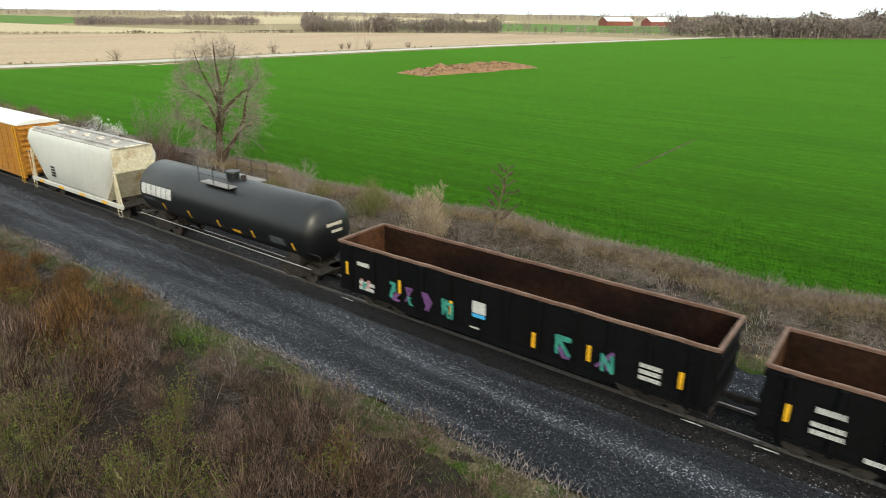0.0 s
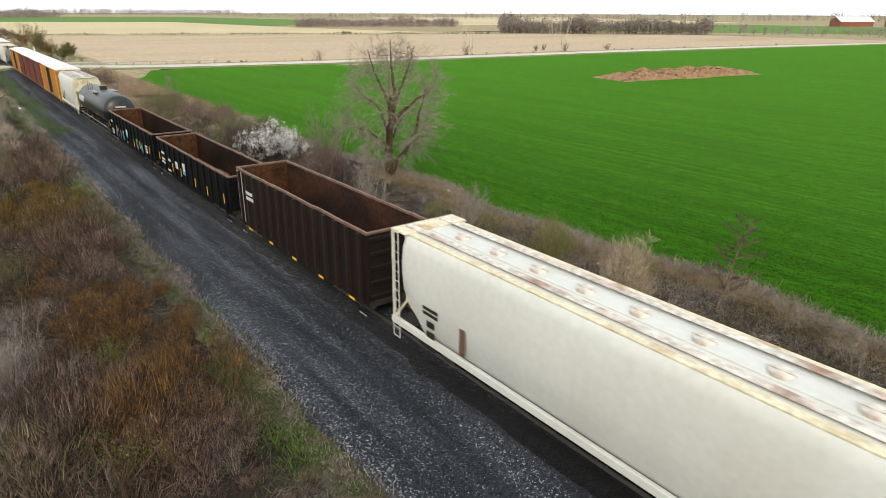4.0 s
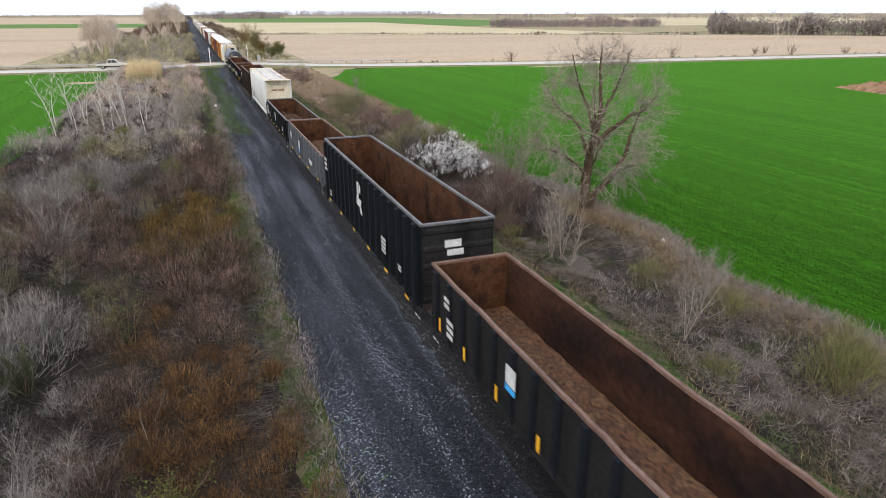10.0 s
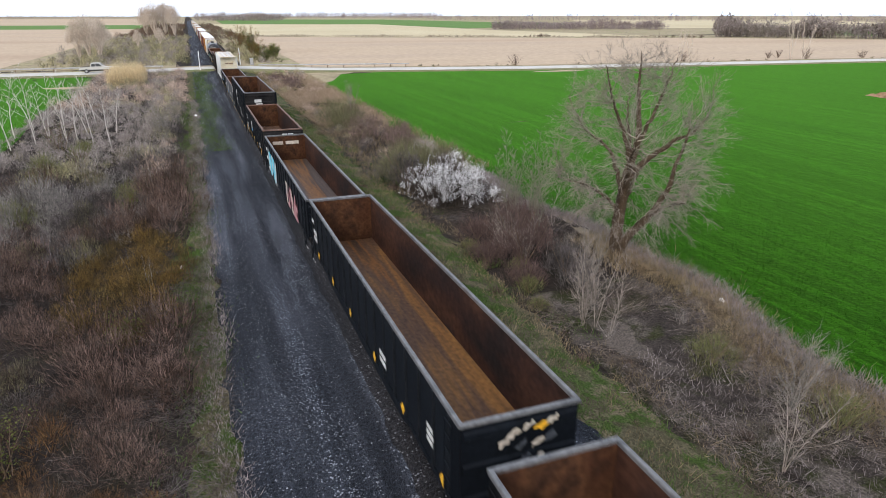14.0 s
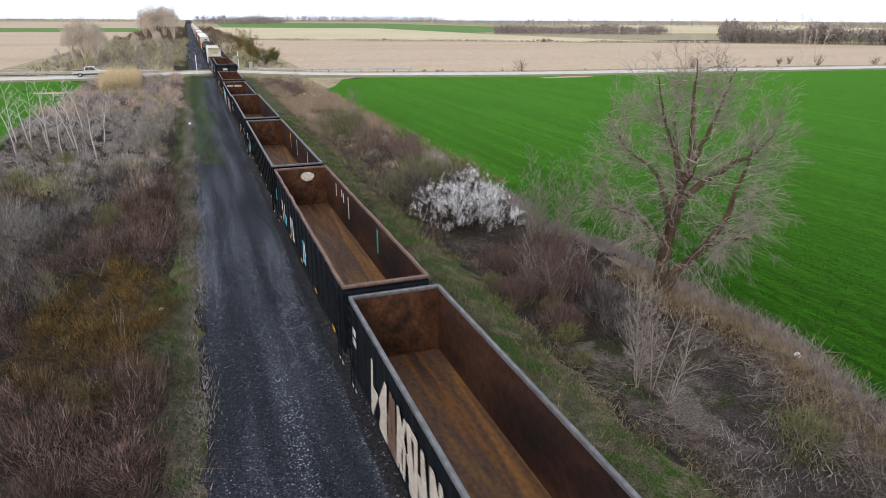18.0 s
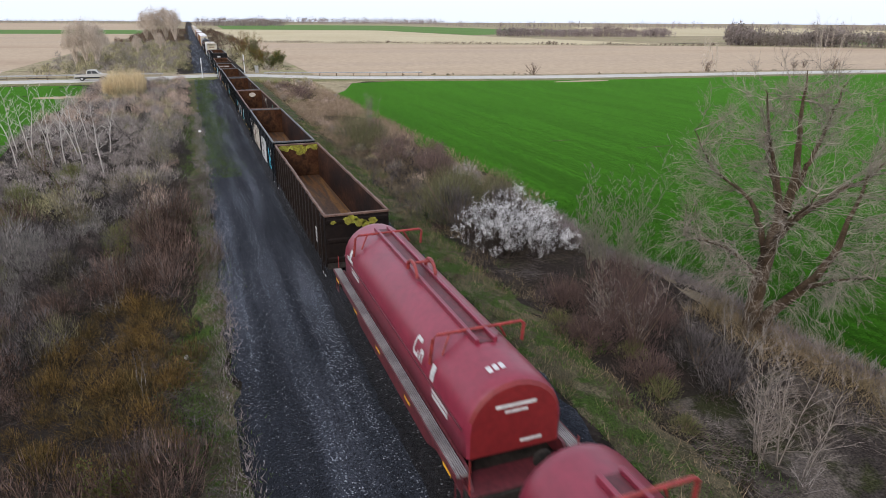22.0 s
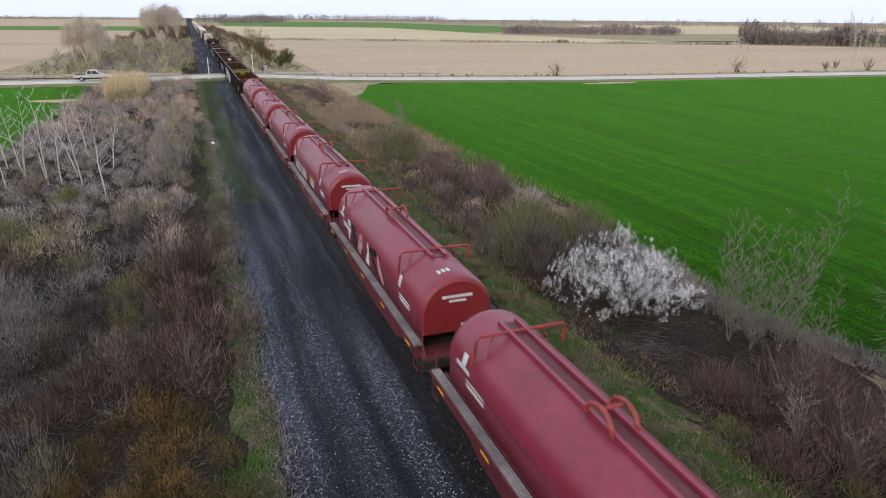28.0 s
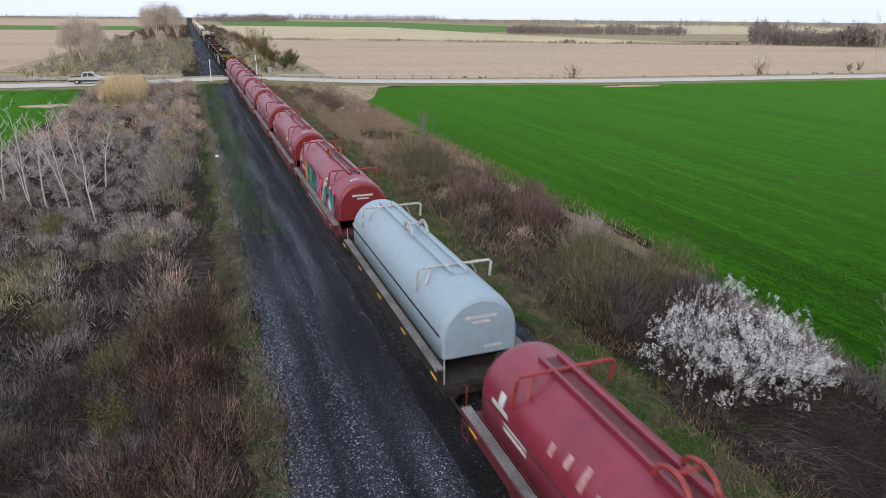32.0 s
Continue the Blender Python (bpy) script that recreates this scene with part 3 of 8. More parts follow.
M["scrub_ground"] = mat("scrubby_ground", [(0.24, 0.2, 0.12), (0.29, 0.235, 0.15), (0.22, 0.21, 0.1)], 0.06, 1.0, rough=1, bump=0.3, grime=0.3, spec=0.1)
M["rubble"] = mat("broken_rubble", [(0.054, 0.0352, 0.0255), (0.153, 0.084, 0.0413), (0.18, 0.144, 0.1162), (0.0675, 0.0416, 0.027)], 1.1, 9, rough=0.95, bump=0, island=0.75, spec=0.1)
# Twigs of the far trees: straw paled by haze put into the colour.
M["twig_far"] = mat("hazed_straw_twigs", [(0.46, 0.385, 0.315), (0.58, 0.50, 0.42)], 0.1, 2, rough=0.95, bump=0, island=0.25, spec=0.08)
# Dusty posts, toned apart from the panels: rib shading put into the paint.
M["black_post"] = mat("dusty_lit_black_posts", [(0.003, 0.0032, 0.0037), (0.0051, 0.0052, 0.0059)], 0.8, 6, rough=0.6, bump=0.12, stretch=(1, 1, 0.35), spec=0.08)
M["slate_post"] = mat("dusty_lit_slate_posts", [(0.0061, 0.0074, 0.0098), (0.0103, 0.0121, 0.0156)], 0.8, 6, rough=0.65, bump=0.12, stretch=(1, 1, 0.35), spec=0.08)
M["brown_post"] = mat("dusty_lit_brown_posts", [(0.0098, 0.006, 0.0048), (0.0198, 0.011, 0.0082)], 0.8, 6, rough=0.7, bump=0.12, stretch=(1, 1, 0.35), spec=0.2)
M["roof_grey"] = mat("weathered_grey_roof", [(0.2, 0.19, 0.18), (0.32, 0.3, 0.28), (0.42, 0.41, 0.4)], 0.7, 5, rough=0.75, bump=0.1, grime=0.25)
M["bleached_grass"] = mat("bleached_grass", [(0.1976, 0.1673, 0.1633), (0.2736, 0.2355, 0.2279)], 0.4, 3, rough=1, bump=0, island=0.4, spec=0.08)
# Mauve twigs of the farther belt, paled by painted-in haze.
M["brush_mauve"] = mat("hazed_mauve_twigs", [(0.1191, 0.1001, 0.0923), (0.3572, 0.3126, 0.2908), (0.1662, 0.1389, 0.1214)], 0.45, 2.2, rough=0.95, bump=0, island=0.55, grime=0.3, detail=4, spec=0.08)
M["roadside"] = mat("roadside_grass", [(0.08, 0.115, 0.03), (0.19, 0.165, 0.09), (0.11, 0.135, 0.045)], 0.25, 4, rough=1, bump=0.6, depth=0.08, spec=0.1)
M["tree_twig"] = mat("grey_brown_twigs", [(0.1938, 0.1612, 0.1346), (0.2754, 0.2366, 0.1999), (0.1734, 0.1367, 0.1102)], 0.35, 3, rough=0.9, bump=0, island=0.4, spec=0.1)
M["tree_bark"] = mat("furrowed_tree_bark", [(0.0371, 0.0252, 0.0165), (0.0828, 0.0575, 0.0371), (0.0523, 0.0401, 0.0288)], 1.3, 14, rough=0.95, bump=0.7, stretch=(1, 1, 0.3), spec=0.08)
# Tan twigs of the farther belt, with haze mixed into the base colour.
M["brush_tan"] = mat("hazed_tan_twigs", [(0.1747, 0.1267, 0.1031), (0.5054, 0.3838, 0.3145), (0.2493, 0.2016, 0.1612)], 0.45, 2.2, rough=0.95, bump=0, island=0.55, grime=0.3, detail=4, spec=0.08)
M["wheat"] = mat("wheat_blades", [(0.004, 0.026, 0.0008), (0.013, 0.058, 0.002), (0.007, 0.038, 0.0012)], 0.14, 6.0, rough=0.9, bump=0, stretch=(0.12, 1, 1), island=0.35, spec=0.05)
M["twig_green"] = mat("grey_green_twigs", [(0.165, 0.155, 0.118), (0.225, 0.215, 0.165)], 0.5, 3, rough=0.95, bump=0, island=0.3, spec=0.08)
M["pink_straw"] = mat("tan_dead_meadow", [(0.24, 0.17, 0.125), (0.34, 0.255, 0.185), (0.28, 0.215, 0.165)], 0.5, 3, rough=1, bump=0, island=0.35, spec=0.08)
M["bud_green"] = mat("budding_green_twigs", [(0.126, 0.1296, 0.054), (0.174, 0.174, 0.072)], 0.5, 3, rough=0.9, bump=0, island=0.35, spec=0.08)

# ---- the ground ----
YC, RAIL = 20.8, 0.28  # the track's middle line and the top of its rails


def rise(y):
    """The ground's height across the line: fields, ditches, the track bed."""
    ys = [-4000, -8, 8, 12.8, 14.3, 15.2, 24.2, 25.0, 26.2, 28.5, 31.5, 36.5, 4000]
    zs = [-0.55, -0.55, -0.65, -0.35, -0.05, -0.35, -0.35, -0.08, -0.35, -0.85, -0.95, -0.58, -0.55]
    return float(np.interp(y, ys, zs))


def sheet(name, xs, ys, height, material, label, bumps=0.0, seed=0):
    g = np.random.default_rng(seed)
    vs = [(x, y, height(x, y) + bumps * g.normal()) for y in ys for x in xs]
    n = len(xs)
    fs = [(j * n + i, j * n + i + 1, (j + 1) * n + i + 1, (j + 1) * n + i) for j in range(len(ys) - 1) for i in range(n - 1)]
    ob = new(name, Geo().add(vs, fs).mesh(name, material, True))
    return tagged(ob, label, "ground", kind="structure")


def steps(*runs):
    out = []
    for a, b, s in runs:
        out += list(np.arange(a, b, s))
    return out + [runs[-1][1]]


XS = steps((-4500, -500, 500), (-500, -230, 30), (-230, 40, 1.5), (40, 400, 60), (400, 3000, 650))
YS = steps((-3500, -300, 400), (-300, -20, 40), (-20, 42, 1.0), (42, 300, 40), (300, 4000, 400))
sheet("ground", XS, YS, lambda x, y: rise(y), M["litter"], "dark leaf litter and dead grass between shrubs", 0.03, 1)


def edge_noise(x, k):
    return 0.35 * math.sin(0.9 * x + k) + 0.25 * math.sin(2.3 * x + 2 * k) + 0.15 * math.sin(5.1 * x + k)


# the gravel strip beside the track, uneven at its edges
gx = steps((-1500, -260, 40), (-260, 30, 0.8), (30, 560, 20))
ends = lambda x, side: (14.45 + 0.5 * edge_noise(x, 1) if side == 0 else 24.9 + 0.4 * edge_noise(x, 4))
gv, gf = [], []
for x in gx:
    a, b = ends(x, 0), ends(x, 1)
    for k in range(15):
        y = a + (b - a) * k / 14
        crown = 0.10 * math.exp(-((y - YC) / 2.2) ** 4)
        dip = -0.05 * math.exp(-((y - 18.0) / 0.5) ** 2)
        gv.append((x, y, crown + dip + 0.012 * rng.normal() - (0.05 if k in (0, 14) else 0)))
for i in range(len(gx) - 1):
    for k in range(14):
        a = i * 15 + k
        gf.append((a, a + 15, a + 16, a + 1))
tagged(new("track_bed", Geo().add(gv, gf).mesh("track_bed", M["gravel"], True)), "dark grey crushed stone track bed with paler streaks", "ground", kind="structure")
bv = [(x, y, z) for x in gx for y, z in ((YC - 2.05 + 0.12 * edge_noise(x, 2), -0.03), (YC - 1.5, 0.15), (YC + 1.5, 0.15), (YC + 2.1, -0.03))]
bf = [(4 * i + k, 4 * i + 4 + k, 4 * i + 5 + k, 4 * i + 1 + k) for i in range(len(gx) - 1) for k in range(3)]
tagged(new("ballast_shoulder", Geo().add(bv, bf).mesh("ballast_shoulder", M["ballast"], True)), "oily black ballast under the running track", "ground", kind="structure")


def field(name, pts, z, material, label):
    """A flat field with the given corners, laid just above the ground."""
    n = len(pts)
    vs = [(x, y, z) for x, y in pts] + [(x, y, z - 0.3) for x, y in pts]
    fs = [tuple(range(n))] + [(i, n + i, n + (i + 1) % n, (i + 1) % n) for i in range(n)]
    return tagged(new(name, Geo().add(vs, fs).mesh(name, material)), label, "field", kind="structure")


ROAD = [(-205, -900), (-198, -200), (-195, -30), (-194, 0), (-193, 22), (-185, 50), (-174, 95), (-169, 150), (-164, 200), (-156, 255), (-129, 400), (-108, 490), (-80, 620)]


def road_x(y):
    return float(np.interp(y, [p[1] for p in ROAD], [p[0] for p in ROAD]))


near_edge = [(x, 37.0 + 0.7 * math.sin(x * 0.21) + 0.4 * math.sin(x * 0.53 + 1)) for x in np.arange(60, -150, -3)]
field("crop_field", [(700, 37), (60, 37)] + near_edge + [(-158, 40), (-172, 44)] + [(road_x(y) + 7, y) for y in (60, 95, 150, 200, 255, 400, 440)] + [(-110, 440), (60, 590), (700, 900)], -0.5, M["crop"], "bright green field of young wheat in fine rows")
left_edge = [(x, -4.6 + 0.9 * math.sin(x * 0.11) - (5 if x > -80 else 0)) for x in np.arange(-182, 30, 4)]
field("crop_field", [(-187, -60), (-184, -9)] + left_edge + [(60, -60), (60, -400), (-190, -400)], -0.5, M["crop"], "green wheat field behind a belt of shrubs")
field("far_ground", [(-206, -1600), (-206, 13.5), (-4200, 13.5), (-4200, -3000)], -0.5, M["scrub_ground"], "scrubby brown ground beyond the road")
field("far_ground", [(-206, 26.5), (-190, 60), (-180, 120), (-165, 300), (-130, 430), (-90, 450), (200, 700), (2000, 1600), (2000, 3800), (-4200, 3800), (-4200, 26.5)], -0.52, M["scrub_ground"], "scrubby brown ground beyond the road")
field("stubble_field", [(road_x(y) - 9, y) for y in (42, 60, 95, 150, 200, 255, 395)] + [(-250, 385), (-330, 290), (-405, 110), (-450, 45)], -0.48, M["stubble"], "bare tan stubble field beyond the road")
field("stubble_field", [(-460, 45), (-415, 112), (-345, 285), (-560, 255), (-900, 250), (-1000, 45)], -0.48, M["pale_field"], "pale straw-coloured field behind a low hedge")
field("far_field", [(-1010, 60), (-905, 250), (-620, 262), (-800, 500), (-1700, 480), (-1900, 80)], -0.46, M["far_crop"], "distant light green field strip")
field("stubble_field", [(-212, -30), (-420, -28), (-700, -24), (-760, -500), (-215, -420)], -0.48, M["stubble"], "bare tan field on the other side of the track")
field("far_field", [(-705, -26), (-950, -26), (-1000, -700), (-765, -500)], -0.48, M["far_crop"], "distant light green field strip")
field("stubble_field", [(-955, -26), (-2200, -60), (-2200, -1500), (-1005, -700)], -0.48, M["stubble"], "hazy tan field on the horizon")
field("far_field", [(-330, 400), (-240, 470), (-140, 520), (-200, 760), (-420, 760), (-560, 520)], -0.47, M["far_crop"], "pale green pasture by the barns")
field("stubble_field", [(-570, 410), (-640, 420), (-1500, 900), (-1300, 1400), (-500, 900)], -0.47, M["pale_field"], "pale straw-coloured far field")


field("road_verge", [(-187.5, 29), (-176, 33), (-150, 36.6), (-158, 41), (-172, 45.5), (-183, 56), (-185.5, 49)], -0.49, M["scrub_ground"], "straw-coloured rough grass at the field's corner")



def patch(name, x, y, rx, ry, material, label, seed):
    """A ragged thin patch or mark lying on a field."""
    g = random.Random(seed)
    ring = []
    for k in range(22):
        a = 2 * math.pi * k / 22
        w = g.uniform(0.7, 1.1)
        ring.append((x + rx * w * math.cos(a), y + ry * w * math.sin(a)))
    geo = Geo().loft([[(a, b, z) for a, b in ring] for z in (-0.52, -0.49)])
    return tagged(new(name, geo.mesh(name, material)), label, "field", kind="structure")


patch("bare_patch", -162.5, 96, 1.6, 7.5, M["stubble"], "sandy bare patch at the edge of the wheat", 1)
patch("bare_patch", -161, -7.5, 2.2, 3.6, M["stubble"], "sandy bare patch beside the shrubs", 2)
patch("furrow", -21.2, 68.0, 0.16, 11.5, M["verge"], "short dark wheel mark in the wheat", 3)
for i, (x, y, r) in enumerate([(-90.4, 60, 2.6), (-90.1, 67.5, 2.2), (-89.7, 75, 2.4), (-97.0, 52, 1.6)]):
    patch("furrow", x, y, 0.16, r, M["verge"], "short dark wheel mark in the wheat", 4 + i)


def ribbon(path, half, z, thick):
    vs, fs = [], []
    for i, (x, y) in enumerate(path):
        a, b = path[max(i - 1, 0)], path[min(i + 1, len(path) - 1)]
        t = Vector((b[0] - a[0], b[1] - a[1])).normalized()
        h = z(y)
        vs += [(x + t.y * half, y - t.x * half, h), (x - t.y * half, y + t.x * half, h), (x - t.y * (half + 1.2), y + t.x * (half + 1.2), h - thick), (x + t.y * (half + 1.2), y - t.x * (half + 1.2), h - thick)]
    for i in range(len(path) - 1):
        for k in range(4):
            a, b = 4 * i + k, 4 * i + (k + 1) % 4
            fs.append((a, a + 4, b + 4, b))
    return Geo().add(vs, fs)


ry = steps((-900, -100, 50), (-100, 120, 4), (120, 620, 20))
road_z = lambda y: -0.35 + 0.63 * math.exp(-((y - YC) / 16) ** 2)
tagged(new("road", ribbon([(road_x(y), y) for y in ry], 2.9, road_z, 0.9).mesh("road", M["road"], True)), "pale gravel country road over the level crossing", "road", kind="structure")
for off, w in ((-6.3, 2.2), (6.3, 2.6)):
    tagged(new("road_verge", ribbon([(road_x(y) + off, y) for y in ry], w, lambda y: road_z(y) - 0.14, 0.7).mesh("road_verge", M["roadside" if off > 0 else "scrub_ground"], True)), "short green and straw-coloured roadside grass", "verge", kind="structure")
def bank(name, x0, x1, ya, yb, k, material, label, lift=0.045, wob=0.55):
    """A ragged strip of grass or earth that follows the ground."""
    g = np.random.default_rng(k)
    xs = np.arange(x0, x1, 0.9)
    vs, n = [], 8
    for x in xs:
        a, b = ya + wob * (edge_noise(x, k) + 1.2 * noise.noise((0.12 * x, k, 0))), yb + wob * (edge_noise(1.3 * x, k + 3) + 1.6 * noise.noise((0.15 * x, k, 5.0)))
        for q in range(n):
            y = a + max(b - a, 0.05) * q / (n - 1)
            vs.append((x, y, rise(y) + (lift + 0.02 * g.normal() if 0 < q < n - 1 else 0.0)))
    fs = [(i * n + q, i * n + n + q, i * n + n + q + 1, i * n + q + 1) for i in range(len(xs) - 1) for q in range(n - 1)]
    return tagged(new(name, Geo().add(vs, fs).mesh(name, M[material], True)), label, "grass", kind="stuff")


bank("grass_strip", -187, 20, 25.0, 28.0, 9, "verge", "green and straw grass on the track bank", 0.07, 0.7)
bank("grass_strip", -187, 20, 13.3, 14.8, 11, "verge", "thin grass along the gravel's edge")
bank("dead_stem_mat", -50, 20, 28.0, 36.3, 15, "thatch", "matted pale dead stems between track and field", 0.04, 0.7)
bank("field_margin", -130, 20, 36.0, 37.2, 19, "earth", "bare tan margin along the wheat", 0.03, 0.2)

# ---- the track ----
track = new("railway_track")
tagged(track, "single railway track with worn steel rails on dark ties", "railway track", kind="structure")
prof = [(-0.07, 0), (0.07, 0), (0.07, 0.02), (0.012, 0.035), (0.012, 0.12), (0.035, 0.13), (0.035, 0.165), (-0.035, 0.165), (-0.035, 0.13), (-0.012, 0.12), (-0.012, 0.035), (-0.07, 0.02)]
for s in (-1, 1):
    part("rail", Geo().loft([[(x, YC + s * 0.755 + y, RAIL - 0.165 + z) for y, z in prof] for x in (-1600, -300, 0, 560)]), M["rail"], track, "worn steel rail")
tie_mesh = Geo().bev(-0.115, 0.115, -1.3, 1.3, -0.17, 0, 0.015).mesh("tie", M["tie"])
for i in range(260):
    part("tie", tie_mesh, None, track, at=pose(8 - 0.56 * i, YC + 0.03 * math.sin(7 * i), RAIL - 0.165 + 0.03, rz=0.6 * math.sin(3.3 * i)))

# ---- railway cars ----
RUN = [0.0, -29.13, -58.16, -87.0, -115.57, -143.91, -171.98, -199.74, -227.2, -254.44, -281.5, -308.39, -335.13, -361.81, -388.43, -415.01, -441.58]
TRAIN = []  # every thing that rolls, with its place along the train


def couple(ob, x):
    ob.matrix_basis = pose(x, YC, RAIL)
    TRAIN.append((ob, x))
    return ob


def wheel_geo():
    rings = []
    for y, r in ((-0.07, 0.2), (-0.07, 0.44), (-0.035, 0.455), (0.03, 0.46), (0.045, 0.49), (0.07, 0.49), (0.07, 0.2)):
        rings.append([(r * math.cos(a), y, r * math.sin(a)) for a in [2 * math.pi * i / 16 for i in range(16)]])
    return Geo().loft(rings)


WHEEL = wheel_geo().mesh("wheel", M["wheel"])
frame_out = [(-1.2, 0.5), (-1.2, 0.66), (-0.55, 0.82), (-0.3, 0.86), (0.3, 0.86), (0.55, 0.82), (1.2, 0.66), (1.2, 0.5), (0.7, 0.42), (0.35, 0.22), (-0.35, 0.22), (-0.7, 0.42)]
SIDE_FRAME = Geo().loft([[(x, y, z) for x, z in frame_out] for y in (-0.08, 0.08)]).mesh("side_frame", M["under"])
BOLSTER = Geo().bev(-0.2, 0.2, -1.1, 1.1, 0.5, 0.75, 0.03).mesh("bolster", M["under"])
AXLE = Geo().rod((0, -0.75, 0), (0, 0.75, 0), 0.08).mesh("axle", M["under"])
COUPLER = Geo().bev(-0.55, 0.1, -0.09, 0.09, 0.72, 0.94, 0.03).bev(0.05, 0.3, -0.16, 0.12, 0.68, 0.98, 0.04).mesh("coupler", M["under"])


def trucks(car, reach):
    for s in (-1, 1):
        bogie = part("bogie", BOLSTER, None, car, "grimy cast steel bogie", at=pose(s * reach, 0, 0))
        for y in (-1.0, 1.0):
            part("side_frame", SIDE_FRAME, None, bogie, at=pose(0, y, 0))
        for x in (-0.88, 0.88):
            part("axle", AXLE, None, bogie, at=pose(x, 0, 0.46))
            for y in (-0.755, 0.755):
                part("wheel", WHEEL, None, bogie, at=pose(x, y, 0.46, rz=180 if y < 0 else 0))


def couplers(car, half):
    part("coupler", COUPLER, None, car, at=pose(half + 0.4, 0, 0))
    part("coupler", COUPLER, None, car, at=pose(-half - 0.4, 0, 0, rz=180))


def ladder(car, x, y, z0, z1, material, across=False, width=0.42):
    g = Geo()
    a, b = ((0, width / 2), (0, -width / 2)) if across else ((width / 2, 0), (-width / 2, 0))
    for dx, dy in (a, b):
        g.rod((dx, dy, z0), (dx, dy, z1), 0.02, n=5)
    k = max(2, int((z1 - z0) / 0.38))
    for i in range(k + 1):
        z = z0 + (z1 - z0) * i / k
        g.rod((a[0], a[1], z), (b[0], b[1], z), 0.016, n=5)
    return part("ladder", g, material, car, at=pose(x, y, 0))


def plate(car, name, x0, x1, y, z0, z1, material, label=""):
    """A thin painted panel on a side of the car."""
    return part(name, Geo().box(x0, x1, y - 0.006, y + 0.006, z0, z1), material, car, label)


def blob(car, name, cx, cz, w, h, y, material, seed, label="", slant=0.3):
    """A spray-painted shape: an uneven letter-like patch."""
    g = random.Random(seed)
    out = []
    for i in range(18):
        a = 2 * math.pi * i / 18
        r = 0.5 * (0.72 + 0.5 * g.random()) * (1 + 0.12 * math.cos(4 * a))
        px, pz = r * w * math.cos(a), r * h * math.sin(a)
        out.append((cx + px + slant * pz, cz + pz))
    return part(name, Geo().loft([[(px, y + d, pz) for px, pz in out] for d in (0.006, -0.006)]), material, car, label)


def glyph(car, cx, cz, w, h, y, material, seed, label="", name="graffiti"):
    """A spray-painted letter made of a few fat strokes."""
    g = random.Random(seed)
    sl = g.uniform(-0.15, 0.25)
    ends_ = [(-0.4, -0.5), (-0.4, 0.5), (0.4, 0.5), (0.4, -0.5), (0.0, 0.0), (-0.4, 0.0), (0.4, 0.0), (0.0, 0.5), (0.0, -0.5)]
    geo = Geo()
    start = g.choice(ends_[:4])
    for k in range(g.choice((3, 4, 4, 5))):
        nxt = g.choice([e for e in ends_ if e != start])
        a = (cx + w * (start[0] + sl * start[1]), cz + h * start[1])
        b = (cx + w * (nxt[0] + sl * nxt[1]), cz + h * nxt[1])
        dx, dz = b[0] - a[0], b[1] - a[1]
        ln = math.hypot(dx, dz) or 1
        t = 0.13 * min(w, h) * g.uniform(0.8, 1.4)
        nx, nz = -dz / ln * t, dx / ln * t
        ex, ez = dx / ln * t * 0.8, dz / ln * t * 0.8
        q = [(a[0] - ex + nx * 0.6, a[1] - ez + nz * 0.6), (a[0] + nx, a[1] + nz), (b[0] + nx, b[1] + nz), (b[0] + ex + nx * 0.6, b[1] + ez + nz * 0.6), (b[0] + ex - nx * 0.6, b[1] + ez - nz * 0.6), (b[0] - nx, b[1] - nz), (a[0] - nx, a[1] - nz), (a[0] - ex - nx * 0.6, a[1] - ez - nz * 0.6)]
        o = 0.0008 * k
        geo.loft([[(px, y + d - o, pz) for px, pz in q] for d in (0.006, -0.006)])
        start = nxt
    return part(name, geo, material, car, label)


def bars(car, cx, cz, w, h, y, rows, seed, material=None, name="lettering"):
    """Lettering that cannot be read: each row one bar with uneven teeth."""
    g = random.Random(seed)
    for r in range(rows):
        hh = h / rows * 0.62
        z = cz + h / 2 - h * (r + 0.5) / rows - hh / 2
        low, x = [(cx - w / 2, z)], cx - w / 2
        top_ = [(x, z + hh)]
        while x < cx + w / 2 - 0.06:
            b = max(0.05, g.uniform(0.14, 0.3) * w / 2)
            x2 = min(x + b, cx + w / 2)
            top_ += [(x2 - 0.02, z + hh), (x2 - 0.02, z + 0.012), (x2, z + 0.012), (x2, z + hh)]
            x = x2
        low.append((x, z))
        part(name, Geo().loft([[(px, y + d, pz) for px, pz in low + top_[::-1]] for d in (0.006, -0.008)]), material or M["mark_white"], car, "white stencilled lettering")


RIBS = {}


# Post paint for each body paint; most differ to stand in for rib shading.
POSTS = {"black_car": "black_post", "slate_car": "slate_post", "brown_car": "brown_post", "grey_car": "grey_car", "charcoal_car": "slate_post"}


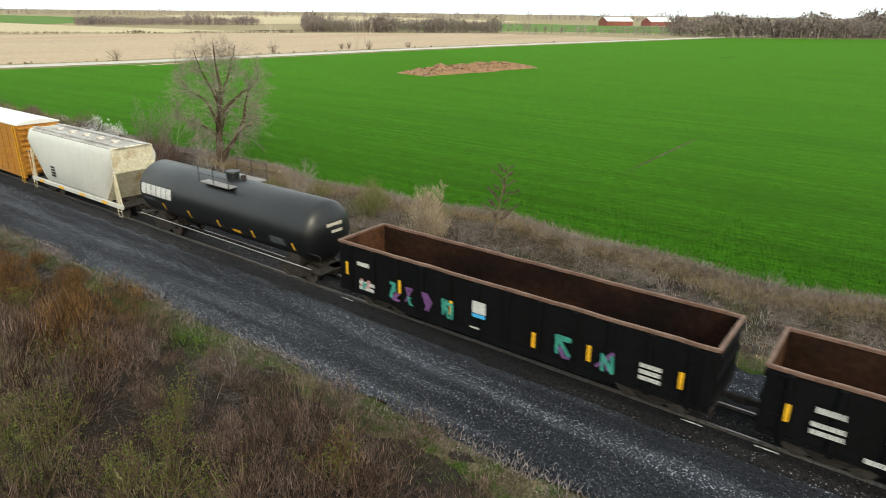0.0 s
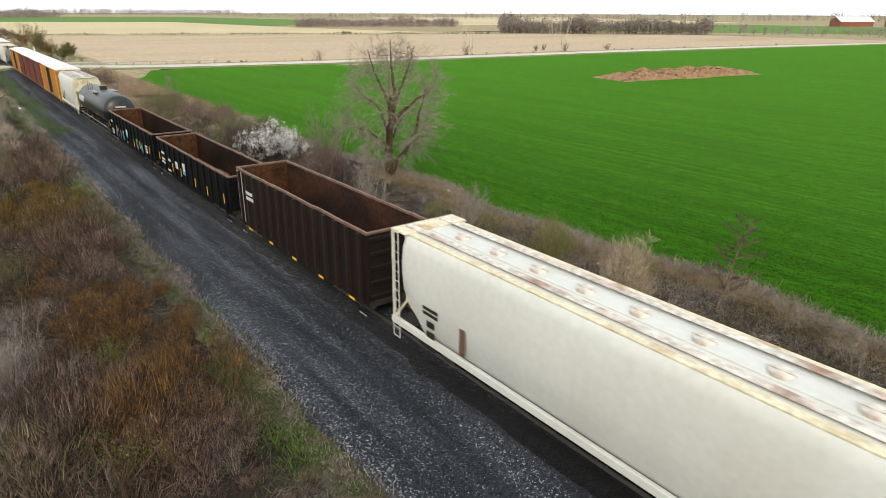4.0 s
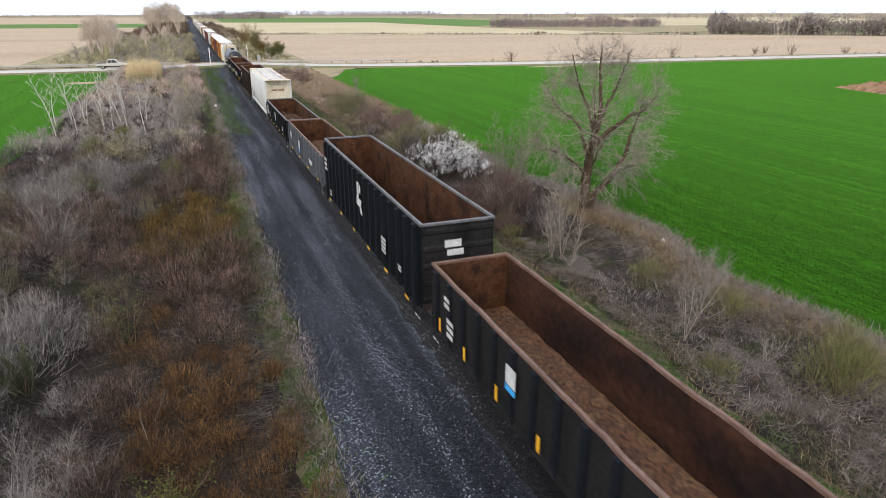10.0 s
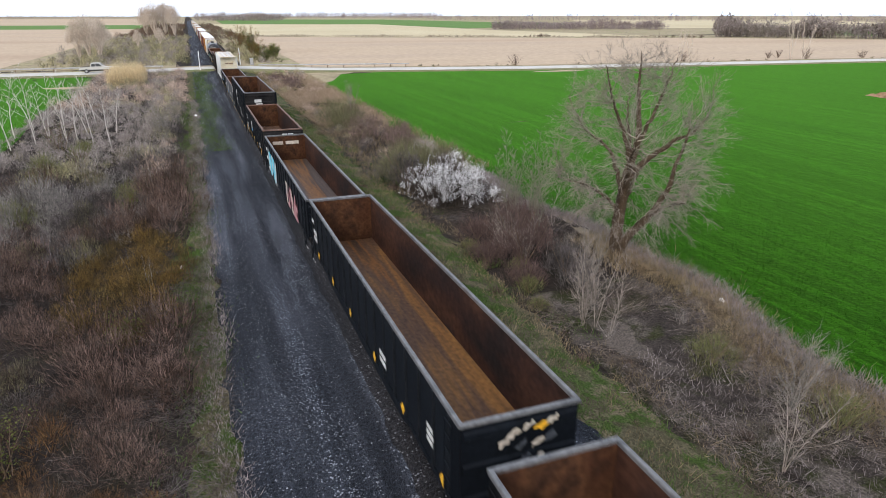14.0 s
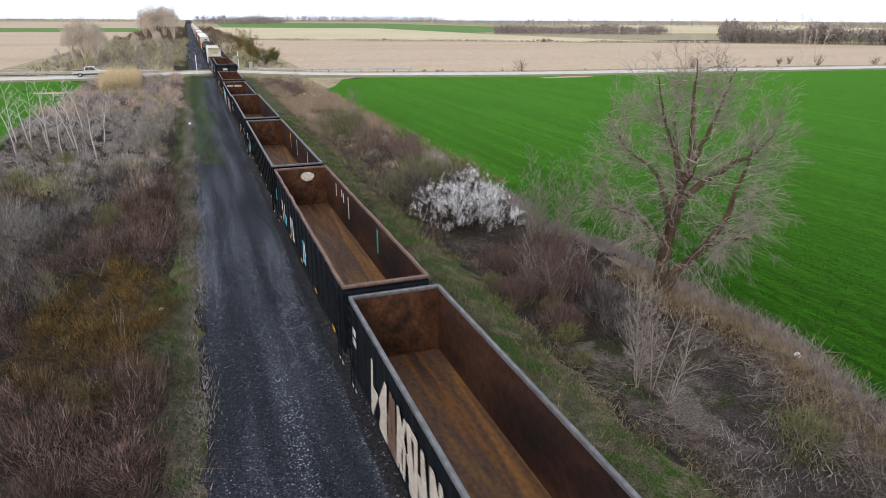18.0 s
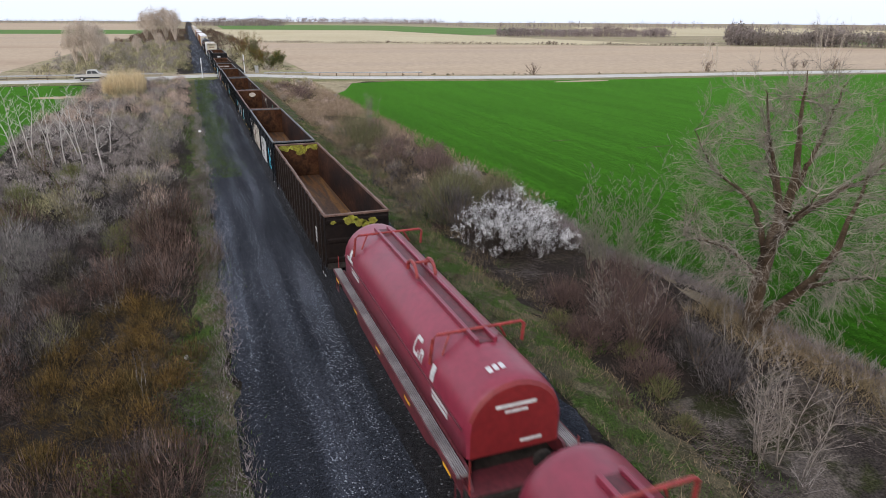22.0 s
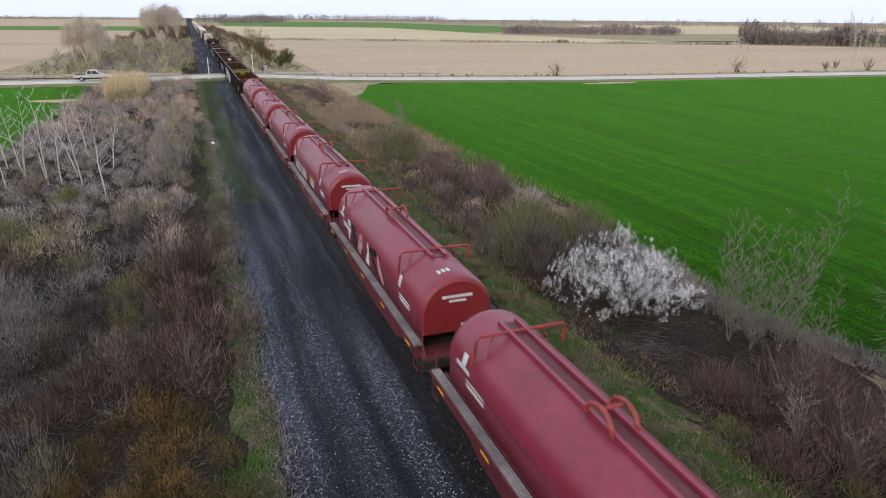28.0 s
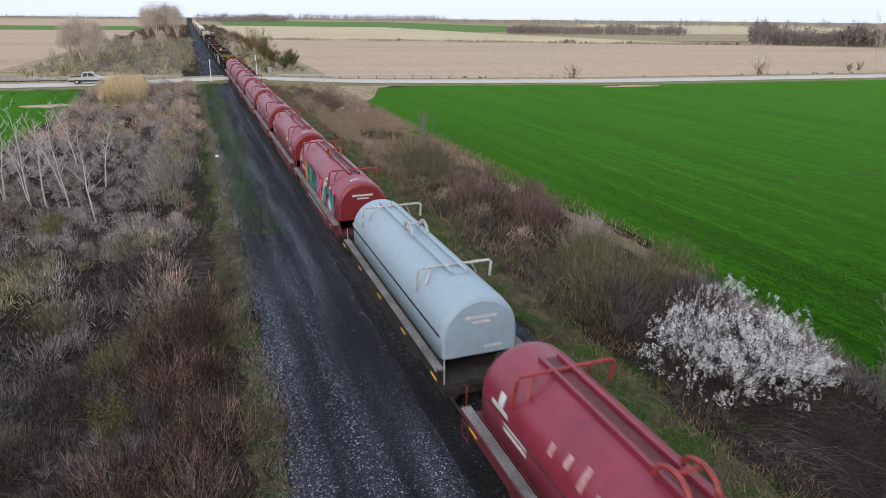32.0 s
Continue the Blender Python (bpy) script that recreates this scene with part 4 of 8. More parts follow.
def gondola(x0, x1, rim, paint, label, ribs=13, rim_mat="rim_rust", inside="rust_in", floor="rust_floor", wavy=0.0, hat=0.11, seed=1, floor_z=1.0, end_paint=None):
    """An open gondola car: floor, two sides with outer posts, two ribbed ends, a top chord all round."""
    L, top, w = x1 - x0, rim - RAIL, 1.50
    h = L / 2
    g = random.Random(seed)
    car = tagged(new("gondola_car"), label, "railway car", "cars of the train")
    low = 0.62
    part("floor", Geo().bev(-h, h, -w, w, floor_z - 0.14, floor_z, 0.02), M[floor], car, "rusted steel floor with worn streaks")
    for s in (-1, 1):
        gg = Geo()
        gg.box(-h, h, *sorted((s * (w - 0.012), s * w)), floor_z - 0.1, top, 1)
        gg.box(-h, h, *sorted((s * (w + 0.002), s * (w + 0.024))), 0.86, top, 0)
        part("side_wall", gg, [M[paint], M[inside]], car)
        gg = Geo()
        pts = [(-h, 0.95), (-h, 0.8), (-h * 0.62, 0.8), (-h * 0.55, low), (h * 0.55, low), (h * 0.62, 0.8), (h, 0.8), (h, 0.95)]
        gg.loft([[(x, s * (w - 0.03 + d), z) for x, z in pts] for d in (0, 0.1)])
        part("side_sill", gg, M[paint], car)
        n = 26
        rings = []
        for i in range(n + 1):
            x = -h - 0.02 + (L + 0.04) * i / n
            d = wavy * g.uniform(-1, 1)
            e = wavy * g.uniform(-1, 1)
            rings.append([(x, s * (w - 0.06) + d, top - 0.06 + e), (x, s * (w + 0.06) + d, top - 0.06 + e), (x, s * (w + 0.06) + d, top + 0.035 + e), (x, s * (w + 0.04) + d, top + 0.06 + e), (x, s * (w - 0.04) + d, top + 0.06 + e), (x, s * (w - 0.06) + d, top + 0.035 + e)])
        part("top_chord", Geo().loft(rings), M[rim_mat], car, "scuffed steel top rim")
        key = (paint, round(top, 2), hat)
        if key not in RIBS:
            e = 0.09 + hat * 0.25
            q = [(-e, 0), (e, 0), (e * 0.75, -hat), (-e * 0.75, -hat)]
            q2 = [(-e, 0), (e, 0), (e * 0.55, -hat * 0.5), (-e * 0.55, -hat * 0.5)]
            RIBS[key] = Geo().loft([[(x, y, 0.72) for x, y in q2], [(x, y, 0.95) for x, y in q], [(x, y, top - 0.1) for x, y in q], [(x, y, top - 0.06) for x, y in q2]]).mesh("rib", M[POSTS[paint]])
        for i in range(ribs):
            x = -h + L * (i + 0.5) / ribs
            part("rib", RIBS[key], None, car, at=pose(x, s * (w + 0.024), 0, rz=180 if s > 0 else 0))
    for s in (-1, 1):
        gg = Geo()
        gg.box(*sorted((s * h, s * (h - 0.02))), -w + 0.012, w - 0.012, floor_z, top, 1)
        gg.box(*sorted((s * (h + 0.002), s * (h + 0.03))), -w, w, 0.8, top, 0)
        # The inner end face takes the brighter rust, so its light is painted in.
        part("end_wall", gg, [M[end_paint or paint], M["rust_end"]], car)
        for z in np.linspace(1.15, top - 0.3, 3 if top < 3.5 else 5):
            part("end_rib", Geo().loft([[(s * (h + d), y, z + e) for d, e in ((0.028, -0.13), (0.10, -0.07), (0.10, 0.07), (0.028, 0.13))] for y in (-w + 0.05, w - 0.05)]), M[end_paint or paint], car)
        part("end_chord", Geo().bev(*sorted((s * (h - 0.05), s * (h + 0.09))), -w - 0.05, w + 0.05, top - 0.05, top + 0.055, 0.015), M[rim_mat], car)
        part("end_sill", Geo().bev(*sorted((s * (h - 0.3), s * (h + 0.06))), -w, w, 0.7, 0.98, 0.02), M["under"], car)
        ladder(car, s * (h - 0.45), -w - 0.14, 0.3, top - 0.15, M[paint])
        part("step_bar", Geo().rod((s * (h - 0.75), -w - 0.1, 0.32), (s * (h - 0.1), -w - 0.1, 0.32), 0.02), M["mark_white"], car, "white painted step bar")
    part("centre_sill", Geo().bev(-h, h, -0.35, 0.35, 0.55, 0.86, 0.03), M["under"], car)
    trucks(car, h - 2.0)
    couplers(car, h)
    return couple(car, (x0 + x1) / 2), h, top, -(w + 0.024 + hat + 0.012)


def reflectors(car, h, y, z, n, tall=False):
    for i in range(n):
        x = -h + 2 * h * (i + 0.5) / n + 0.3
        wd, hh = (0.13, 0.5) if tall else (0.5, 0.12)
        plate(car, "reflector", x - wd / 2, x + wd / 2, y - 0.012, z, z + hh, M["mark_yellow"], "yellow reflective strip")


def placard(car, x, y, z, w=0.55, h=0.62):
    plate(car, "placard", x - w / 2, x + w / 2, y, z, z + h, M["mark_white"], "white and blue lettered placard")
    plate(car, "placard_band", x - w / 2, x + w / 2, y - 0.004, z - 0.36 * h, z - 0.06 * h, M["mark_blue"], "blue placard")


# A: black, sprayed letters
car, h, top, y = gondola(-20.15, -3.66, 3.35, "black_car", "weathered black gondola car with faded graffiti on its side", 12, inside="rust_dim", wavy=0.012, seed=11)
for i, (x, w_, m) in enumerate([(-6.6, 0.9, "spray_pink"), (-4.9, 0.8, "spray_teal"), (-4.1, 0.6, "spray_violet"), (-3.1, 0.8, "spray_violet"), (-2.1, 0.8, "spray_teal"), (3.1, 1.0, "spray_teal"), (4.7, 0.9, "spray_violet")]):
    glyph(car, x, 1.55, w_ * 0.6, 0.62, y, M[m], 40 + i, "faded spray-painted letter")
    glyph(car, x + 0.1, 1.45, w_ * 0.5, 0.6, y - 0.012, M["spray_violet" if i % 2 else "spray_teal"], 140 + i, "faded spray-painted outline")
for x, z0 in ((-7.7, 1.6), (-4.6, 1.5), (-1.9, 1.3), (1.9, 1.1), (4.1, 1.3), (7.3, 1.4)):
    plate(car, "reflector", x - 0.07, x + 0.07, y, z0, z0 + 0.62, M["mark_yellow"], "yellow reflective strip")
placard(car, -0.55, y, 1.75, 0.6, 0.5)
bars(car, -6.7, 2.3, 0.7, 0.3, y, 1, 1), bars(car, -6.5, 1.3, 0.9, 0.5, y, 2, 2), bars(car, 6.3, 1.6, 0.75, 0.7, y, 3, 3), bars(car, -0.7, 1.1, 0.5, 0.12, y, 1, 4)
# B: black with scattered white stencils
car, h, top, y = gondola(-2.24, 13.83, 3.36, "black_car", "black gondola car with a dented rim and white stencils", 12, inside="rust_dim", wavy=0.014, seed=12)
for x, z0 in ((-7.3, 1.5), (-3.8, 1.2), (-1.7, 1.2), (1.5, 1.1), (4.0, 1.1), (7.2, 1.3)):
    plate(car, "reflector", x - 0.07, x + 0.07, y, z0, z0 + 0.6, M["mark_yellow"], "yellow reflective strip")
bars(car, -6.2, 2.2, 0.8, 0.3, y, 1, 5), bars(car, -6.2, 1.6, 0.9, 0.5, y, 2, 6), bars(car, -4.5, 1.9, 0.6, 0.3, y, 1, 7), bars(car, -4.8, 1.1, 0.8, 0.25, y, 1, 8)
plate(car, "placard", -3.0, -2.4, y, 1.6, 2.1, M["mark_white"], "faded white placard")
placard(car, -0.9, y, 1.7, 0.6, 0.6)
# C: tall, dark brown
car, h, top, y = gondola(15.5, 29.96, 4.25, "brown_car", "tall rust-brown gondola car with heavy side posts", 14, wavy=0.02, hat=0.15, seed=13)
plate(car, "end_panel", -h, -h + 0.75, -1.56, 0.9, top - 0.1, M["roof_grey"], "bare grey end panel")
bars(car, -5.2, 2.75, 1.0, 0.6, y, 2, 9)
reflectors(car, h, y, 0.75, 5)
# D: black, half full of scrap and soil
car, h, top, y = gondola(51.34, 67.43, 3.02, "black_car", "glossy black gondola car with a load of rusty debris", 11, "rim_steel", inside="rust_end", seed=14, hat=0.06)
bars(car, -6.4, 2.2, 0.8, 0.3, y, 1, 10), bars(car, -6.4, 1.7, 0.8, 0.6, y, 2, 11), bars(car, -5.1, 1.6, 0.5, 0.6, y, 3, 12), bars(car, 5.0, 1.5, 0.7, 0.4, y, 2, 13)
reflectors(car, h, y, 0.95, 7)
placard(car, -0.3, y, 1.75, 0.6, 0.6)
# E: grey
car, h, top, y = gondola(68.75, 84.85, 3.18, "grey_car", "weathered grey gondola car with dented posts", 12, inside="rust_end", wavy=0.02, seed=15, hat=0.13)
bars(car, -5.9, 2.05, 0.8, 0.6, y, 3, 14), bars(car, 3.6, 1.6, 1.4, 0.5, y, 1, 15)
reflectors(car, h, y, 0.9, 4)
placard(car, -1.6, y, 1.6, 0.6, 0.7)
# F: tall slate car with a white emblem
car, h, top, y = gondola(86.06, 105.27, 4.56, "slate_car", "tall dark slate gondola car with a white emblem", 17, "rim_steel", inside="rust_end", hat=0.2, seed=16, end_paint="charcoal_car")
emb = Geo()
for poly in ([(-0.15, 3.2), (0.2, 3.2), (0.3, 3.75), (-0.1, 3.75)], [(0.32, 3.3), (0.6, 3.2), (0.62, 3.6), (0.42, 3.72)], [(-0.12, 2.95), (0.2, 2.95), (0.22, 3.2), (-0.12, 3.2)], [(-0.3, 2.5), (0.55, 2.5), (0.75, 2.9), (-0.25, 2.95)], [(0.4, 2.2), (0.85, 2.15), (0.7, 2.5), (0.4, 2.5)]):
    emb.loft([[(px, y + d, pz) for px, pz in poly] for d in (0.006, -0.006)])
part("emblem", emb, M["mark_white"], car, "white railway emblem")
bars(car, -8.6, 2.9, 0.7, 0.9, y, 3, 17), bars(car, -7.4, 1.3, 0.5, 0.4, y, 2, 18), bars(car, 4.8, 1.9, 0.7, 0.8, y, 4, 19), bars(car, 7.3, 1.7, 0.5, 0.3, y, 2, 20)
reflectors(car, h, y, 0.72, 6)
part("lettering", Geo().box(h + 0.11, h + 0.12, -0.6, 0.1, 3.3, 3.6).box(h + 0.11, h + 0.12, -0.5, 0.2, 2.95, 3.2), M["mark_white"], car, "white stencilled lettering")
# G
car, h, top, y = gondola(106.59, 122.59, 3.46, "charcoal_car", "weathered charcoal gondola car with a scuffed rim", 13, wavy=0.02, inside="rust_in", seed=17, hat=0.13)
bars(car, -6.2, 2.4, 0.5, 0.5, y, 2, 21), bars(car, -5.9, 1.5, 0.6, 0.8, y, 3, 22), bars(car, 5.6, 1.6, 0.5, 0.5, y, 2, 23)
for x in (-6.9, -4.6, -2.1, 0.5, 3.5, 6.4):
    plate(car, "reflector", x - 0.08, x + 0.08, y, 1.0, 1.5, M["mark_yellow"], "yellow reflective strip")
placard(car, -1.2, y, 2.0, 0.6, 0.6)
part("lettering", Geo().box(h + 0.11, h + 0.12, -0.1, 0.3, top - 0.5, top - 0.3).box(h + 0.11, h + 0.12, 0.4, 0.8, top - 0.5, top - 0.3), M["mark_white"], car, "white stencilled lettering")
# H: blue and pink graffiti
car, h, top, y = gondola(123.9, 143.41, 3.22, "slate_car", "dark slate gondola car with cyan and pink graffiti", 16, "rim_steel", floor="streak_floor", seed=18, hat=0.06)
for i in range(5):
    blob(car, "graffiti", -7.1 + 0.9 * i, 1.7 - 0.08 * i, 0.8, 1.2, y, M["sky_blue"], 60 + i, "cyan spray-painted letter")
    glyph(car, -7.1 + 0.9 * i, 1.7 - 0.08 * i, 0.9, 1.4, y - 0.012, M["sky_blue" if i % 2 else "mark_white"], 560 + i, "cyan and white spray-painted letter")
for i in range(6):
    glyph(car, 2.3 + 0.8 * i, 1.5, 0.75, 1.2, y - 0.01, M["spray_pink" if i % 3 else "spray_cream"], 70 + i, "pink and white spray-painted letter")
    blob(car, "graffiti_shadow", 2.35 + 0.8 * i, 1.4, 0.7, 0.9, y, M["dark_maroon"], 80 + i, "dark red spray outline")
bars(car, -8.6, 2.2, 0.8, 0.4, y, 1, 24), bars(car, -8.2, 1.6, 0.9, 0.4, y, 1, 25)
part("inside_lettering", Geo().box(-h + 0.02, -h + 0.03, -1.0, -0.2, 2.25, 2.5).box(-h + 0.02, -h + 0.03, 0.0, 1.0, 2.25, 2.5), M["spray_cream"], car, "pale stencil on the rusty end wall")
# I
car, h, top, y = gondola(144.72, 164.31, 3.52, "slate_car", "long dark slate gondola car with a streaked rusty floor", 17, "rim_steel", inside="rust_in", seed=19, hat=0.06)
bars(car, -8.9, 2.5, 0.6, 0.3, y, 1, 26), bars(car, -8.4, 1.9, 0.8, 0.6, y, 2, 27), bars(car, 3.5, 1.6, 0.7, 0.5, y, 2, 28), bars(car, 8.0, 1.8, 0.5, 0.6, y, 3, 29)
for x in (-7.8, -4.5, -1.2, 2.4, 5.6, 8.9):
    blob(car, "reflector", x, 1.1, 0.3, 0.3, y, M["mark_yellow"], 33, "round yellow mark", 0)
for i, (yy, zz, m) in enumerate([(-0.2, 2.8, "spray_cream"), (0.15, 2.92, "spray_cream"), (0.5, 2.85, "mark_yellow"), (0.8, 2.95, "spray_cream"), (0.0, 2.45, "grey_car"), (0.4, 2.4, "spray_cream"), (0.75, 2.5, "grey_car"), (0.1, 2.05, "grey_car"), (0.5, 2.0, "spray_cream"), (-0.45, 2.6, "spray_cream")]):
    g2 = random.Random(i)
    ring = [(yy + 0.17 * (0.3 + g2.random()) * math.cos(a) + 0.08 * math.sin(a), zz + 0.15 * (0.3 + g2.random()) * math.sin(a)) for a in [2 * math.pi * k / 14 for k in range(14)]]
    part("graffiti", Geo().loft([[(h + d, p, q) for p, q in ring] for d in (0.105, 0.115)]), M[m], car, "pale spray-painted scrawl")
# J
car, h, top, y = gondola(165.94, 185.34, 3.5, "black_car", "long black gondola car with a pale worn floor", 17, "rim_steel", inside="rust_in", seed=20, hat=0.06)
bars(car, -8.7, 2.1, 0.8, 0.6, y, 2, 30), bars(car, -8.2, 1.2, 0.6, 0.5, y, 2, 31)
blob(car, "graffiti", -7.3, 1.7, 0.7, 1.0, y, M["grey_car"], 91, "grey spray-painted scrawl"), blob(car, "graffiti", -6.6, 1.5, 0.5, 0.7, y, M["sky_blue"], 92, "pale blue spray-painted scrawl")
reflectors(car, h, y, 0.95, 6)
for x in (-4.4, -1.0, 4.0):
    part("wall_streak", Geo().box(x, x + 0.18, 1.478, 1.484, 1.7, 2.9), M["mark_yellow" if x < -4 else "spray_cream"], car, "faded paint streak on the inner wall")
# K
car, h, top, y = gondola(186.68, 205.48, 3.55, "slate_car", "long slate gondola car with pale patches inside", 16, "rim_rust", inside="rust_in", seed=21, hat=0.06, wavy=0.015)
ring = [(0.35 + 0.45 * (0.75 + 0.3 * random.Random(5 + k).random()) * math.cos(2 * math.pi * k / 14), 2.75 + 0.28 * math.sin(2 * math.pi * k / 14)) for k in range(14)]
part("paint_patch", Geo().loft([[(-h + d, p, q) for p, q in ring] for d in (0.022, 0.03)]), M["spray_cream"], car, "cream paint splash on the end wall")
for x, m, z0, z1 in ((-5.0, "mark_white", 2.5, 2.9), (-4.6, "mark_white", 2.3, 2.8), (-6.5, "spray_cream", 2.2, 2.9), (-3.4, "spray_cream", 1.7, 2.9), (2.5, "spray_teal", 1.8, 2.9)):
    part("wall_streak", Geo().box(x, x + 0.22, 1.478, 1.484, z0, z1), M[m], car, "faded paint streak on the inner wall")
for i, x in enumerate((-8.9, -6.3, -5.5, -4.8, -2.9, -2.2, 0.9, 1.6)):
    glyph(car, x, 1.7, 0.45, 1.0, y, M["mark_white" if i % 3 else "sky_blue"], 120 + i, "white and blue spray-painted scrawl")
reflectors(car, h, y, 0.95, 5)
# L: large white lettering
car, h, top, y = gondola(206.59, 225.79, 3.6, "slate_car", "long slate gondola car with cream and white graffiti", 16, "rim_steel", inside="rust_in", seed=22, hat=0.05)
for i in range(7):
    glyph(car, -6.4 + 0.85 * i, 1.8, 0.75, 1.7, y, M["spray_cream" if i != 2 else "rim_rust"], 140 + i, "cream spray-painted letter")
    glyph(car, -6.4 + 0.85 * i, 1.8, 0.7, 1.7, y - 0.008, M["spray_cream" if i != 2 else "rim_rust"], 240 + i, "cream spray-painted letter")
for i in range(4):
    glyph(car, 1.4 + 0.95 * i, 1.65, 0.9, 1.6, y, M["mark_white"], 150 + i, "white spray-painted letter")
    glyph(car, 1.4 + 0.95 * i, 1.65, 0.8, 1.5, y - 0.008, M["mark_white"], 250 + i, "white spray-painted letter")
for x in (6.6, 7.5):
    glyph(car, x, 1.7, 0.5, 1.3, y, M["sky_blue"], int(x * 10), "pale blue spray-painted letter")
bars(car, -8.9, 2.3, 0.5, 0.7, y, 2, 33), bars(car, 8.2, 2.3, 0.6, 0.5, y, 2, 34)
part("lettering", Geo().box(h + 0.11, h + 0.12, 0.1, 0.5, 2.75, 2.95).box(h + 0.11, h + 0.12, 0.1, 0.6, 2.2, 2.45), M["mark_white"], car, "white stencilled lettering")
# M: mossy
car, h, top, y = gondola(227.12, 245.89, 3.6, "brown_car", "old brown gondola car with yellow-green moss on its ends", 17, "rim_rust", inside="rust_in", wavy=0.015, seed=23, hat=0.11)
bars(car, 7.6, 1.9, 0.4, 0.8, y, 4, 35)
for s, n in ((-1, 16), (1, 9)):
    for i in range(n):
        g2 = random.Random(200 + i + 50 * s)
        yy, zz, r = g2.uniform(-1.3, 1.3), top - abs(g2.gauss(0, 0.22)) - 0.08, g2.uniform(0.12, 0.34)
        ring = [(yy + r * (0.6 + 0.6 * g2.random()) * math.cos(a), min(zz + 0.8 * r * (0.6 + 0.6 * g2.random()) * math.sin(a), top - 0.05)) for a in [2 * math.pi * k / 12 for k in range(12)]]
        xx = -h + 0.022 if s < 0 else h + 0.105
        part("moss_patch", Geo().loft([[(xx + d, p, q) for p, q in ring] for d in (0, 0.006 + 0.004 * (i % 5))]), M["moss"], car, "yellow-green moss")

# loads lying in the gondolas
def load(x0, x1, floor_z, depth, n, seed, label):
    g = np.random.default_rng(seed)
    L = x1 - x0 - 0.5
    nx, ny = int(L / 0.35), 9
    geo = Geo()
    vs = []
    for i in range(nx + 1):
        for j in range(ny + 1):
            x, yy = -L / 2 + L * i / nx, -1.42 + 2.84 * j / ny
            e = min(i, nx - i) / nx * 4
            z = floor_z + depth * min(1, 0.35 + e) * (0.6 + 0.5 * noise.noise((x * 0.5, yy * 0.9, seed))) + 0.04 * g.normal()
            vs.append((x, yy, max(z, floor_z + 0.01)))
    geo.add(vs, [(i * (ny + 1) + j, (i + 1) * (ny + 1) + j, (i + 1) * (ny + 1) + j + 1, i * (ny + 1) + j + 1) for i in range(nx) for j in range(ny)])
    base = geo.mesh("heap", M["scrap"], True)
    ob = tagged(new("scrap_load", base), label, "scrap load", "cars of the train")
    p = np.stack([g.uniform(-L / 2, L / 2, n), g.uniform(-1.35, 1.35, n), np.full(n, floor_z + depth * 0.75)], 1)
    p[:, 2] += g.uniform(-0.1, 0.12, n)
    sv, st = bits(p, np.clip(g.lognormal(-2.75, 0.45, n), 0.03, 0.22), g, 0.4)
    part("rubble", tri_mesh("rubble", sv, st, M["rubble"]), None, ob, "mixed broken pieces")["kind"] = "stuff"
    return couple(ob, (x0 + x1) / 2)


load(51.34, 67.43, 1.0, 0.4, 2600, 5, "rusty brown debris and soil lying in a gondola")
load(68.75, 84.85, 1.0, 0.12, 500, 6, "thin layer of brown debris on a gondola floor")
load(106.59, 122.59, 1.0, 0.12, 160, 7, "thin layer of rusty dirt on a gondola floor")
load(-2.24, 13.83, 1.0, 0.18, 200, 8, "scattered scrap on a gondola floor")


